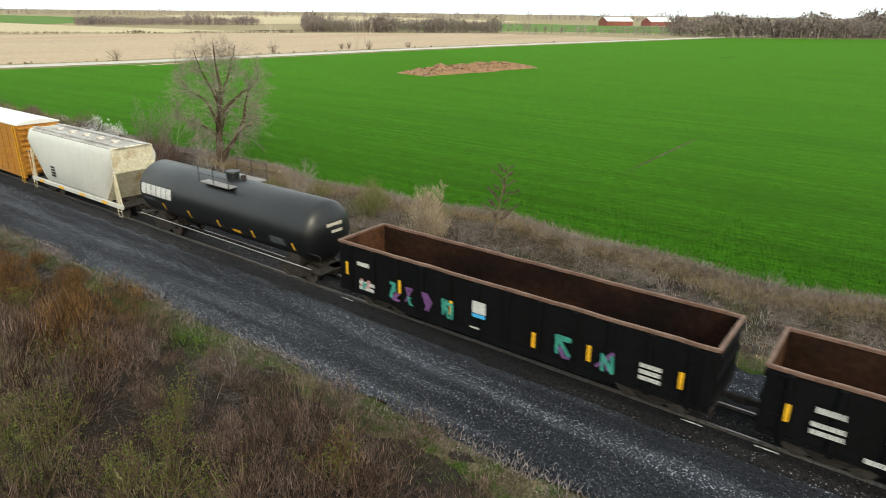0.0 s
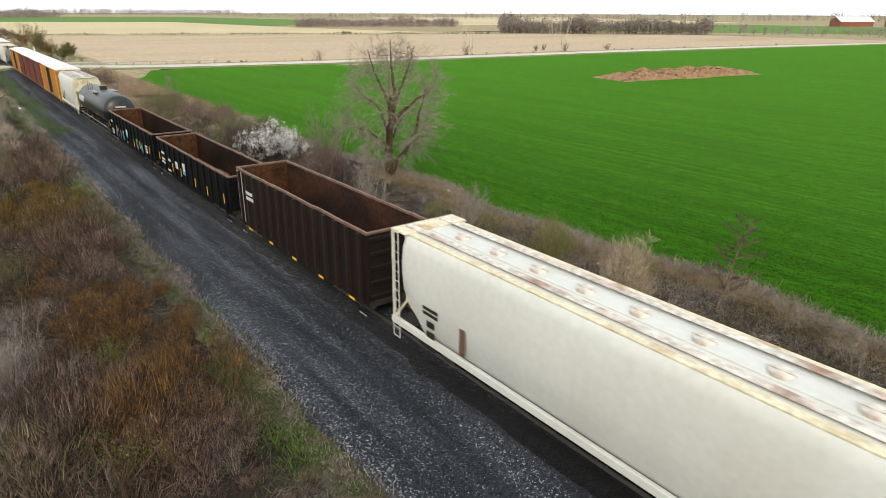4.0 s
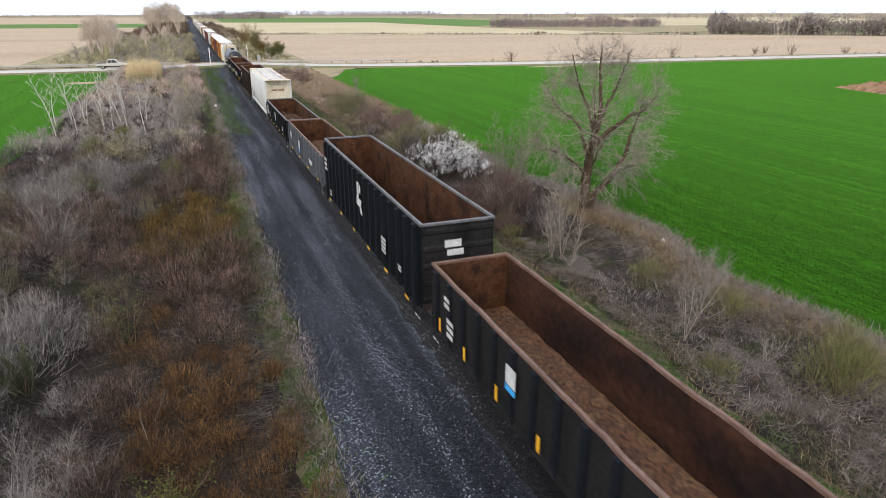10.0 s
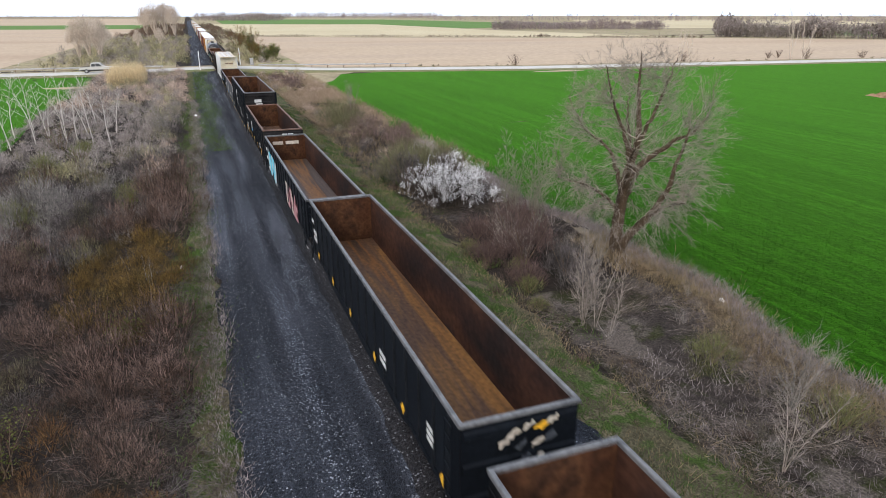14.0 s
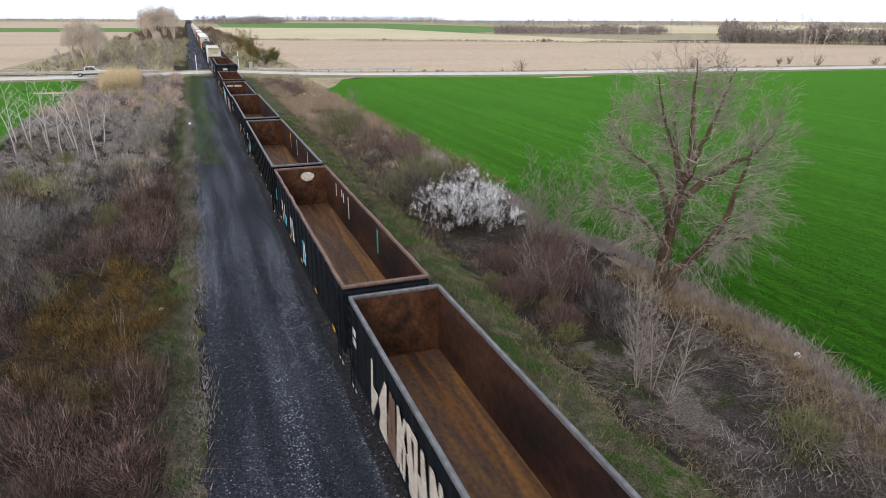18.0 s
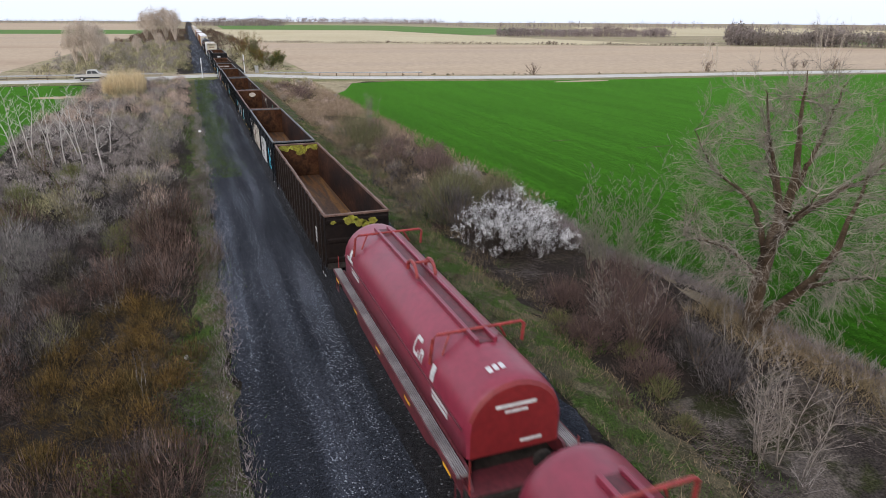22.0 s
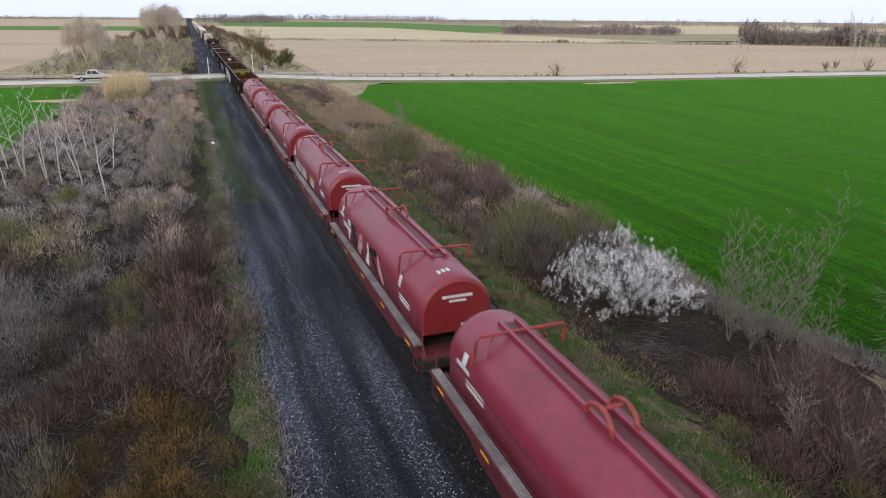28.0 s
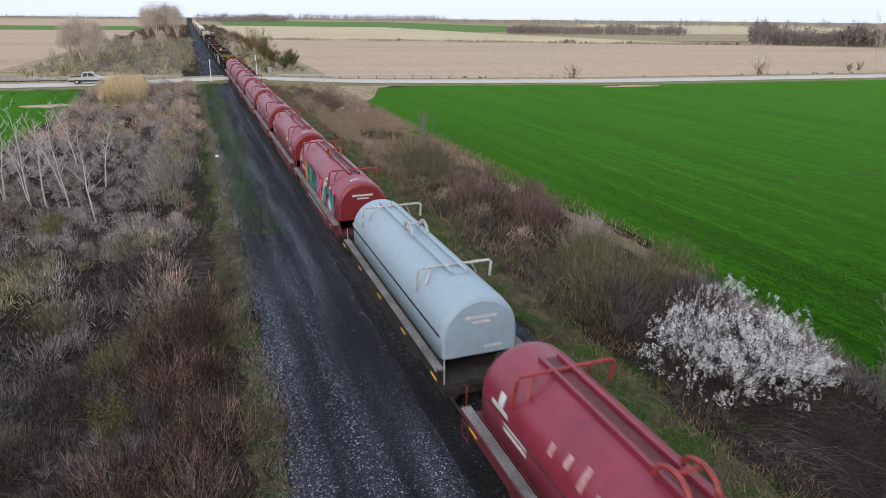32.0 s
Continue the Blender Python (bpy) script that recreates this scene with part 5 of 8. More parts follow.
def hopper(x0, x1, body, endm, label, crown=4.62, hatches=8, cage=True):
    """A covered hopper with rounded sides, sloping end sheets, a roof walk and round hatches."""
    L = x1 - x0
    h = L / 2
    car = tagged(new("covered_hopper_car"), label, "railway car", "cars of the train")
    top = crown - 0.28

    def ring(x, zb):
        pts = []
        side = [(1.30, zb), (1.46, zb + 0.35), (1.53, zb + 0.2 + (top - zb) * 0.35), (1.53, zb + (top - zb) * 0.6), (1.47, top - 0.45), (1.36, top - 0.14), (1.22, top)]
        for yy, zz in side:
            pts.append((x, -yy, min(zz, top)))
        for yy, zz in reversed(side):
            pts.append((x, yy, min(zz, top)))
        return pts

    xs = [(-h + 0.85, 2.1), (-h + 0.95, 2.0), (-h + 2.0, 1.0), (h - 2.0, 1.0), (h - 0.95, 2.0), (h - 0.85, 2.1)]
    if not cage:
        xs = [(-h + 0.6, 3.1), (-h + 0.75, 2.9), (-h + 2.3, 1.0), (h - 2.3, 1.0), (h - 0.75, 2.9), (h - 0.6, 3.1)]
    pm = M[body if cage else endm]
    shell = part("body", Geo().loft([ring(x, z) for x, z in xs]), M[body], car)
    for p in shell.data.polygons:
        p.use_smooth = abs(p.normal.x) < 0.25 and p.normal.z < 0.8
    part("side_sill", Geo().bev(-h, h, -1.52, -1.36, 0.82, 1.1, 0.02), M[body], car)
    part("side_sill", Geo().bev(-h, h, 1.36, 1.52, 0.82, 1.1, 0.02), M[body], car)
    part("centre_sill", Geo().bev(-h, h, -0.35, 0.35, 0.6, 0.95, 0.03), M["under"], car)
    for s in (-1, 1):
        # upper end panel, slope sheet, posts and the end frame
        d0, zl = (0.88, 1.9) if cage else (0.63, 3.0)
        part("end_panel", Geo().bev(*sorted((s * (h - d0), s * (h - d0 + 0.08))), -1.36, 1.36, zl, top - 0.02, 0.02), M[endm], car, "rust-stained end panel")
        part("slope_sheet", Geo().loft([[(s * (h - d0 + 0.04), yy, zl), (s * (h - 2.3), yy, 0.92), (s * (h - 2.3), yy, 1.06), (s * (h - d0 + 0.04), yy, zl + 0.14)] for yy in (-1.3, 1.3)]), M[endm], car)
        for yy in (-1.42, 1.42):
            dp = 0.1 if cage else 0.5
            part("corner_post", Geo().bev(*sorted((s * (h - dp - 0.05), s * (h - dp + 0.05))), yy - 0.05, yy + 0.05, 0.9, top + 0.05 if cage else zl + 0.2, 0.015), pm, car)
            part("brace", Geo().rod((s * (h - 0.1), yy, 1.0), (s * (h - d0), yy * 0.93, zl + 0.1), 0.05), M[endm], car)
        if cage:
            part("roof_overhang", Geo().bev(*sorted((s * (h - 0.95), s * h)), -1.45, 1.45, top - 0.02, top + 0.06, 0.02), M[endm], car)
        else:
            part("roof_overhang", Geo().bev(*sorted((s * (h - 0.7), s * (h - 0.45))), -1.2, 1.2, top - 0.02, top + 0.05, 0.02), M[endm], car)
        part("end_platform", Geo().bev(*sorted((s * (h - 1.2), s * h)), -1.45, 1.45, 0.86, 0.96, 0.02), M["under"], car)
        ladder(car, s * (h - 0.35), -1.5, 0.3, top if cage else 3.0, pm)
        ladder(car, s * (h - 0.04), 0.95, 0.3, top if cage else 3.0, pm, True)
    for yy in (-0.62, 0.62):
        part("roof_walk", Geo().bev(-h + 0.2, h - 0.2, yy - 0.3 if yy < 0 else yy + 0.02, yy - 0.02 if yy < 0 else yy + 0.3, top + 0.07, top + 0.11, 0.01), M["roof_stain" if cage else "roof_grey"], car, "weathered roof walkway")
    part("roof_edge", Geo().bev(-h + 0.9, h - 0.9, -1.28, -1.0, top - 0.06, top + 0.02, 0.02), M["cream" if cage else "roof_grey"], car)
    part("roof_edge", Geo().bev(-h + 0.9, h - 0.9, 1.0, 1.28, top - 0.06, top + 0.02, 0.02), M["cream" if cage else "roof_grey"], car)
    if not cage:
        part("roof", Geo().loft([[(x, -1.3, top - 0.1), (x, -0.9, top + 0.045), (x, 0.9, top + 0.045), (x, 1.3, top - 0.1)] for x in (-h + 0.6, h - 0.6)]), M["roof_grey"], car, "grey weathered roof sheet")
    part("roof_trough", Geo().bev(-h + 1, h - 1, -0.34, 0.34, top - 0.02, top + 0.05, 0.02), M["white_car" if cage else "roof_grey"], car)
    cap = Geo().rod((0, 0, 0), (0, 0, 0.09), 0.29, 0.27, 14).rod((0, 0, 0.09), (0, 0, 0.13), 0.1, 0.08, 8).bev(-0.36, 0.36, -0.03, 0.03, 0.1, 0.13, 0.008).mesh("hatch", M["roof_stain"])
    for i in range(hatches):
        part("hatch", cap, None, car, "round roof hatch", at=pose(-h + 1.6 + (L - 3.2) * (i + 0.5) / hatches, 0, top + 0.05))
    for i in range(3):
        x = -h + 3.6 + (L - 7.2) * (i + 0.5) / 3
        part("discharge_chute", Geo().loft([[(x - 1.6, -1.2, 1.05), (x + 1.6, -1.2, 1.05), (x + 1.6, 1.2, 1.05), (x - 1.6, 1.2, 1.05)], [(x - 0.4, -0.5, 0.35), (x + 0.4, -0.5, 0.35), (x + 0.4, 0.5, 0.35), (x - 0.4, 0.5, 0.35)]]), M["under"], car)
    trucks(car, h - 1.9)
    couplers(car, h)
    return couple(car, (x0 + x1) / 2), h, top


car, h, top = hopper(31.7, 50.25, "white_car", "cream", "chalky white covered hopper car with a rust-streaked roof", 4.92)
bars(car, -6.6, 2.2, 0.9, 0.4, -1.56, 2, 41, M["under"]), bars(car, -6.6, 1.5, 0.5, 0.8, -1.54, 2, 42, M["under"])
part("rust_streak", Geo().bev(-4.9, -4.6, -1.575, -1.56, 1.3, 2.3, 0.004), M["rim_rust"], car, "rust streak below a seam")
part("stencil", Geo().box(h - 0.8, h - 0.79, -0.7, -0.1, 3.45, 3.6).box(h - 0.8, h - 0.79, 0.0, 0.7, 3.45, 3.6), M["rim_rust"], car, "faded stencil on the end panel")
car, h, top = hopper(-52.3, -39.6, "white_car", "cream", "dirty white covered hopper car with yellow-stained ends", 4.85, 5, False)
for i in range(4):
    plate(car, "reflector", -h + 1.2 + 3.0 * i, -h + 1.9 + 3.0 * i, -1.53, 0.86, 1.04, M["mark_yellow"], "yellow reflective strip")
bars(car, -2.5, 2.0, 0.6, 0.8, -1.56, 4, 43, M["under"])
GREY_HOPPER, gh, gt = hopper(-152.6, -138.0, "white_car", "cream", "white covered hopper car", 4.7, 6)


def tank(x0, x1, paint, label, marks=True):
    L = x1 - x0
    h, r, zc = L / 2 - 0.5, 1.58, 2.6
    car = tagged(new("tank_car"), label, "railway car", "cars of the train")
    rings = []
    for i in range(-6, 7):
        u = i / 6
        if abs(i) >= 2:
            a = (abs(i) - 2) / 4 * math.pi / 2
            x, rr = math.copysign(h - 0.75 + 0.75 * math.sin(a), u), r * max(math.cos(a), 0.02)
        else:
            x, rr = u * 6 / 2 * (h - 0.75), r
        rings.append([(x, rr * math.sin(b), zc + rr * math.cos(b)) for b in [2 * math.pi * k / 40 for k in range(40)]])
    part("barrel", Geo().loft(rings), M[paint], car, smooth=True)
    for x in (-h * 0.45, 0, h * 0.45):
        part("weld_band", Geo().loft([[(x + d, (r + 0.006) * math.sin(b), zc + (r + 0.006) * math.cos(b)) for b in [2 * math.pi * k / 40 for k in range(40)]] for d in (-0.03, 0.03)], caps=False), M[paint], car)
    part("manway", Geo().rod((0, 0, zc + r - 0.1), (0, 0, zc + r + 0.3), 0.36, 0.36, 16).rod((0, 0, zc + r + 0.3), (0, 0, zc + r + 0.38), 0.42, 0.4, 16), M["tank_black"], car, "black bolted manway cover")
    part("valve", Geo().rod((0.8, 0.1, zc + r - 0.1), (0.8, 0.1, zc + r + 0.22), 0.16, 0.14, 10), M["under"], car)
    part("platform", Geo().bev(-1.3, 1.3, -1.25, -0.55, zc + r - 0.22, zc + r - 0.16, 0.015).bev(-1.3, 1.3, 0.55, 1.25, zc + r - 0.22, zc + r - 0.16, 0.015), M["grating"], car, "grated platform beside the manway")
    rail = Geo()
    for yy in (-1.25, 1.25):
        for x in (-1.3, 0, 1.3):
            rail.rod((x, yy, zc + r - 0.2), (x, yy, zc + r + 0.75), 0.022, n=5)
        for z in (zc + r + 0.3, zc + r + 0.75):
            rail.rod((-1.3, yy, z), (1.3, yy, z), 0.022, n=5)
    part("railing", rail, M["tank_black"], car)
    for s in (-1, 1):
        part("saddle", Geo().bev(s * (h - 1.9) - 0.4, s * (h - 1.9) + 0.4, -1.1, 1.1, 0.85, 1.6, 0.04), M["under"], car)
        part("stub_sill", Geo().bev(*sorted((s * (h - 3.2), s * (h + 0.35))), -0.4, 0.4, 0.6, 0.98, 0.03), M["under"], car)
        part("end_platform", Geo().bev(*sorted((s * (h - 0.3), s * (h + 0.4))), -1.45, 1.45, 0.92, 0.98, 0.015), M["under"], car)
        for yy in (-1.42, 1.42):
            part("grab_rail", Geo().rod((s * (h + 0.36), yy, 0.95), (s * (h + 0.36), yy, 1.9), 0.02, n=5).rod((s * (h + 0.36), yy, 1.9), (s * (h - 0.3), yy, 1.9), 0.02, n=5), M["under"], car)
    for yy in (-1.5, 1.5):
        part("side_rail", Geo().rod((-h + 0.2, yy, 1.12), (h - 0.2, yy, 1.12), 0.022, n=6), M["galv" if marks else "under"], car, "pale handrail along the barrel")
    if marks:
        def curved(name, x0_, x1_, z0, z1, m, lab):
            g = Geo()
            k = 6
            for o in (0.004,):
                rows = [[(x, -math.sqrt(max((r + o + 0.004) ** 2 - (z - zc) ** 2, 0)), z) for x in (x0_, x1_)] for z in np.linspace(z0, z1, k)]
                g.loft(rows, closed=False, caps=False)
            part(name, g, m, car, lab)
        for i in range(6):
            curved("emblem", -6.9 + 0.52 * i, -6.9 + 0.52 * i + 0.46, 2.5, 3.12, M["mark_white"], "white block of the owner's mark")
        for x in (-4.9, -2.4, 0.3, 3.2, 6.3):
            curved("reflector", x, x + 0.14, 1.75, 2.2, M["mark_yellow"], "yellow reflective strip")
        curved("reflector", 1.5, 2.2, 1.75, 1.95, M["mark_yellow"], "yellow reflective strip")
        curved("lettering", -6.6, -5.7, 2.2, 2.35, M["grey_car"], "faded stencil")
        curved("lettering", 4.7, 5.8, 1.9, 2.3, M["grey_car"], "grey data stencil")
        part("lettering", Geo().box(h - 0.06, h - 0.04, -0.5, 0.5, 3.0, 3.16).box(h + 0.06, h + 0.07, -0.3, 0.4, 2.7, 2.84), M["spray_cream"], car, "cream stencil on the tank end")
    trucks(car, h - 1.9)
    couplers(car, h + 0.3)
    return couple(car, (x0 + x1) / 2), h


tank(-38.1, -21.5, "tank_black", "black tank car with white lettering and a manway platform")
GREY_TANK, th = tank(-136.4, -120.6, "grey_car", "weathered grey tank car", False)


def boxcar(x0, x1, paint, label, roof="white_roof", door="brown_car"):
    L = x1 - x0
    h, w, top = L / 2, 1.52, 4.95
    car = tagged(new("boxcar"), label, "railway car", "cars of the train")
    for s in (-1, 1):
        part("side_wall", Geo().bev(-h, h, *sorted((s * (w - 0.05), s * w)), 0.9, top - 0.3, 0.01), M[paint], car)
        for i in range(14):
            x = -h + L * (i + 0.5) / 14
            if abs(x) > 1.7:
                part("rib", Geo().box(x - 0.05, x + 0.05, *sorted((s * (w - 0.01), s * (w + 0.05))), 1.0, top - 0.32), M[paint], car)
        part("sliding_door", Geo().bev(-1.55, 1.55, *sorted((s * (w + 0.01), s * (w + 0.07))), 1.0, top - 0.4, 0.015), M[door], car, "dark sliding door")
        for x in (-0.8, 0.0, 0.8):
            part("door_rod", Geo().rod((x, s * (w + 0.1), 1.05), (x, s * (w + 0.1), top - 0.5), 0.025, n=5), M["under"], car)
        part("side_sill", Geo().bev(-h, h, *sorted((s * (w - 0.1), s * (w + 0.02))), 0.72, 0.98, 0.02), M[paint], car)
        part("end_wall", Geo().bev(*sorted((s * (h - 0.06), s * h)), -w, w, 0.9, top - 0.25, 0.01), M[paint], car)
        for z in np.linspace(1.2, top - 0.6, 9):
            part("end_rib", Geo().loft([[(s * (h + d), yy, z + e) for d, e in ((-0.01, -0.14), (0.08, -0.05), (0.08, 0.05), (-0.01, 0.14))] for yy in (-w + 0.12, w - 0.12)]), M[paint], car)
        ladder(car, s * (h - 0.35), -w - 0.08, 0.35, top - 0.4, M["mark_yellow"] if paint == "yellow_box" else M[paint])
    prof_r = [(-w - 0.03, top - 0.32), (-w - 0.03, top - 0.24), (-0.8, top - 0.06), (0, top), (0.8, top - 0.06), (w + 0.03, top - 0.24), (w + 0.03, top - 0.32)]
    part("roof", Geo().loft([[(x, yy, z) for yy, z in prof_r] for x in (-h - 0.02, h + 0.02)]), M[roof], car, "white painted roof")
    for i in range(12):
        x = -h + L * (i + 0.5) / 12
        part("roof_seam", Geo().loft([[(x + d, yy, z + 0.03) for yy, z in prof_r[1:-1]] for d in (-0.04, 0.04)], closed=False, caps=False), M[roof], car)
    part("floor", Geo().box(-h, h, -w, w, 0.86, 0.98), M["under"], car)
    trucks(car, h - 2.1)
    couplers(car, h)
    return couple(car, (x0 + x1) / 2)


boxcar(-69.6, -53.4, "yellow_box", "ochre yellow boxcar with a white roof")
RED_BOX = boxcar(-86.2, -70.9, "red_box", "brick red boxcar with a white roof", door="red_box")
YELLOW = boxcar(-119.2, -103.9, "yellow_box", "ochre orange boxcar with a white roof")


def repeat(ob, x, label=""):
    c = copy_thing(ob, pose(x, YC, RAIL))
    if label:
        c["label"] = label
    TRAIN.append((c, x))


repeat(RED_BOX, -95.1)
for k in range(3):
    repeat(RED_BOX, -162.4 - 16.8 * k)
far_x = -213.0
for k in range(30):
    kind = "hhtbhhhthbhh"[k % 12]
    repeat({"h": GREY_HOPPER, "t": GREY_TANK, "b": YELLOW}[kind], far_x)
    far_x -= 16.9


def coil_car(x0, paint, frame_m, label, rail_m, L=14.9):
    """A coil car: a flat frame with side walkways under one long rounded hood."""
    h = L / 2
    car = tagged(new("coil_car"), label, "railway car", "cars of the train")
    hh, hw, zb, zs, zt = h - 0.7, 1.33, 1.75, 2.52, 3.79
    prof = [(-hw, zb), (-hw, zs)]
    for i in range(1, 12):
        a = math.pi * (1 - i / 12)
        prof.append((hw * math.cos(a), zs + (zt - zs) * math.sin(a)))
    prof += [(hw, zs), (hw, zb)]
    rings = []
    for x, k in ((-hh, 0.9), (-hh + 0.06, 0.955), (-hh + 0.2, 0.985), (-hh + 0.45, 1.0), (hh - 0.45, 1.0), (hh - 0.2, 0.985), (hh - 0.06, 0.955), (hh, 0.9)):
        rings.append([(x, yy * k, zb + (z - zb) * k) for yy, z in prof])
    hood = part("hood", Geo().loft(rings), [M[paint], M["end_red" if paint == "maroon" else paint]], car, smooth=False)
    me = hood.data
    for p in me.polygons:
        p.use_smooth = abs(p.normal.x) < 0.6
        p.material_index = 1 if abs(p.normal.x) > 0.8 else 0
    for yy in (-hw - 0.012, hw + 0.012):
        part("hood_seam", Geo().bev(-hh + 0.2, hh - 0.2, yy - 0.02, yy + 0.02, zs - 0.05, zs + 0.01, 0.008), M[frame_m], car, "seam along the hood's shoulder")
    for yy in (-0.22, 0.30):
        part("roof_channel", Geo().bev(-hh + 1.2, hh - 1.9, yy - 0.06, yy + 0.06, zt - 0.12, zt + 0.12, 0.015), M[paint], car, "raised channel along the hood's crown")
    # On maroon hoods the trough floor is darker: its shade put into the paint.
    part("channel_floor", Geo().bev(-hh + 1.2, hh - 1.9, -0.16, 0.24, zt - 0.03, zt + 0.02, 0.01), M[frame_m if paint == "maroon" else paint], car, "trough between the channels, its shade painted on maroon hoods")
    for x in (-hh + 1.9, hh - 2.6):
        # the stacking arm across the hood, bent down to a foot at each side
        part("stacking_arm", Geo().tube([(x - 0.05, -1.30, zt - 0.78), (x, -1.22, zt - 0.02), (x, -1.1, zt + 0.08), (x, 1.40, zt + 0.10), (x, 1.50, zt + 0.02), (x, 1.46, zt - 0.5)], 0.05), M[rail_m], car, "tubular arm across the hood")
        for sy in (-1, 1):
            part("arm_strut", Geo().rod((x, sy * 0.75, zt + 0.05), (x - sy * 0.25, sy * 1.05, zt - 0.42), 0.035, n=6), M[rail_m], car)
    for yy in (-0.32, 0.32):
        arc = [(0.5 * math.cos(a) - 0.4, yy, zt + 0.06 + 0.42 * math.sin(a)) for a in np.linspace(0, math.pi, 9)]
        part("lifting_loop", Geo().tube(arc, 0.06), M[rail_m], car, "curved lifting bracket on the crown")
    part("loop_bar", Geo().rod((-0.4, -0.34, zt + 0.42), (-0.4, 0.34, zt + 0.42), 0.05, n=6), M[rail_m], car)
    pts = [(-h, 1.15), (-h, 0.75), (-h + 2.6, 0.75), (-h + 3.4, 0.45), (h - 3.4, 0.45), (h - 2.6, 0.75), (h, 0.75), (h, 1.15), (h - 0.6, 1.72), (-h + 0.6, 1.72)]
    for s in (-1, 1):
        part("side_frame_plate", Geo().loft([[(x, s * 1.34 + d, z) for x, z in pts] for d in (-0.04, 0.04)]), M[frame_m], car)
        comb = [(1.40, 1.64), (1.72, 1.64)]
        for k in range(6):
            yy = 1.70 - 0.055 * k
            comb += [(yy + 0.016, 1.72), (yy - 0.016, 1.72), (yy - 0.02, 1.665)]
        part("walkway", Geo().loft([[(x, s * a, b) for a, b in comb] for x in (-h + 0.3, h - 0.3)]), M["grating"], car, "galvanised side walkway")
        part("walkway_edge", Geo().bev(-h + 0.3, h - 0.3, *sorted((s * 1.70, s * 1.74)), 1.6, 1.73, 0.01), M[frame_m], car)
        part("end_sill", Geo().bev(*sorted((s * (h - 0.4), s * (h + 0.05))), -1.5, 1.5, 0.85, 1.2, 0.03), M["under"], car)
        part("end_deck", Geo().bev(*sorted((s * (h - 0.85), s * h)), -1.45, 1.45, 1.2, 1.28, 0.02), M[frame_m], car)
        part("brake_wheel", Geo().loft([[(s * (h - 0.2) + d, 0.5 + rr * math.cos(a), 1.75 + rr * math.sin(a)) for a in [2 * math.pi * i / 14 for i in range(14)]] for d, rr in ((0, 0.22), (0.03, 0.26), (0.06, 0.22))]), M["under"], car)
        for yy in (-1.45, 1.45):
            part("end_rail", Geo().rod((s * (h - 0.1), yy, 1.25), (s * (h - 0.1), yy, 2.2), 0.022, n=5), M[rail_m], car)
        ladder(car, s * (h - 0.4), -1.6, 0.75, 1.7, M[frame_m])
    part("deck", Geo().bev(-h, h, -1.34, 1.34, 0.95, 1.2, 0.02), M["under"], car)
    ym = -hw - 0.012
    for i in range(5):
        x = -6.4 + 3.2 * i
        plate(car, "reflector", x, x + 0.5, -1.76, 1.52, 1.6, M["mark_yellow"], "yellow reflective strip")
    part("data_panel", Geo().bev(-5.9, -5.0, ym - 0.01, ym, 2.6, 2.75, 0.003), M["mark_white"], car, "white data strip")
    for y0, y1, z0, z1 in ((-0.55, 0.55, 3.02, 3.12), (-0.3, 0.32, 2.86, 2.94), (0.15, 0.75, 1.95, 2.04)):
        part("end_lettering", Geo().box(hh + 0.005, hh + 0.015, y0, y1, z0, z1), M["mark_white"], car, "white instruction lettering on the hood end")
    trucks(car, h - 2.0)
    couplers(car, h)
    return couple(car, x0 + h), ym, hh


def on_hood(car, name, u0, u1, v0, v1, m, label):
    """A patch of paint that follows the near shoulder of a hood; v runs up the side and over the crown."""
    hw, zb, zs, zt = 1.33, 1.75, 2.52, 3.79
    g = Geo()
    rows = []
    for v in np.linspace(v0, v1, 6):
        if v < 1:
            p = (-hw - 0.014, zb + (zs - zb) * v)
        else:
            a = math.pi - (v - 1) * math.pi / 2
            p = ((hw + 0.016) * math.cos(a), zs + (zt - zs + 0.02) * math.sin(a))
        rows.append([(u, p[0], p[1]) for u in (u0, u1)])
    g.loft(rows, closed=False, caps=False)
    part(name, g, m, car, label)


coils = []
for k in range(9):
    x0 = 248.25 + 16.04 * k
    if k == 7:
        coils.append(coil_car(x0 + 0.75, "pale_blue", "under", "coil car with a long rounded pale blue hood", "galv", 13.7))
    else:
        coils.append(coil_car(x0, "maroon", "dark_maroon", "coil car with a long rounded maroon steel hood", "arm_red"))
for k, (car, ym, hh) in enumerate(coils):
    if k != 7:
        for u in (-5.6, 4.2):
            on_hood(car, "data_strip", u, u + 0.28, 1.05, 1.28, M["mark_white"], "white painted strip")
        for v in (1.76, 1.84, 1.92):
            on_hood(car, "lettering", hh - 0.8, hh - 0.52, v, v + 0.055, M["mark_white"], "white letter near the hood's end")
        if k != 3:
            bars(car, -4.6, 2.35, 1.2, 0.35, ym, 2, 300 + k)
        bars(car, 5.0, 2.3, 1.2, 0.3, ym, 2, 330 + k)
for k in (0, 5, 6):
    car, ym, hh = coils[k]
    for u0, u1, v0, v1 in ((2.7, 2.79, 1.11, 1.34), (2.74, 3.14, 1.31, 1.37), (2.74, 3.14, 1.08, 1.14), (3.06, 3.14, 1.14, 1.19), (3.24, 3.32, 1.08, 1.26), (3.30, 3.46, 1.20, 1.26), (3.42, 3.5, 1.08, 1.24)):
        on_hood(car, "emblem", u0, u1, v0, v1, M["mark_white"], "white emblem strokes")
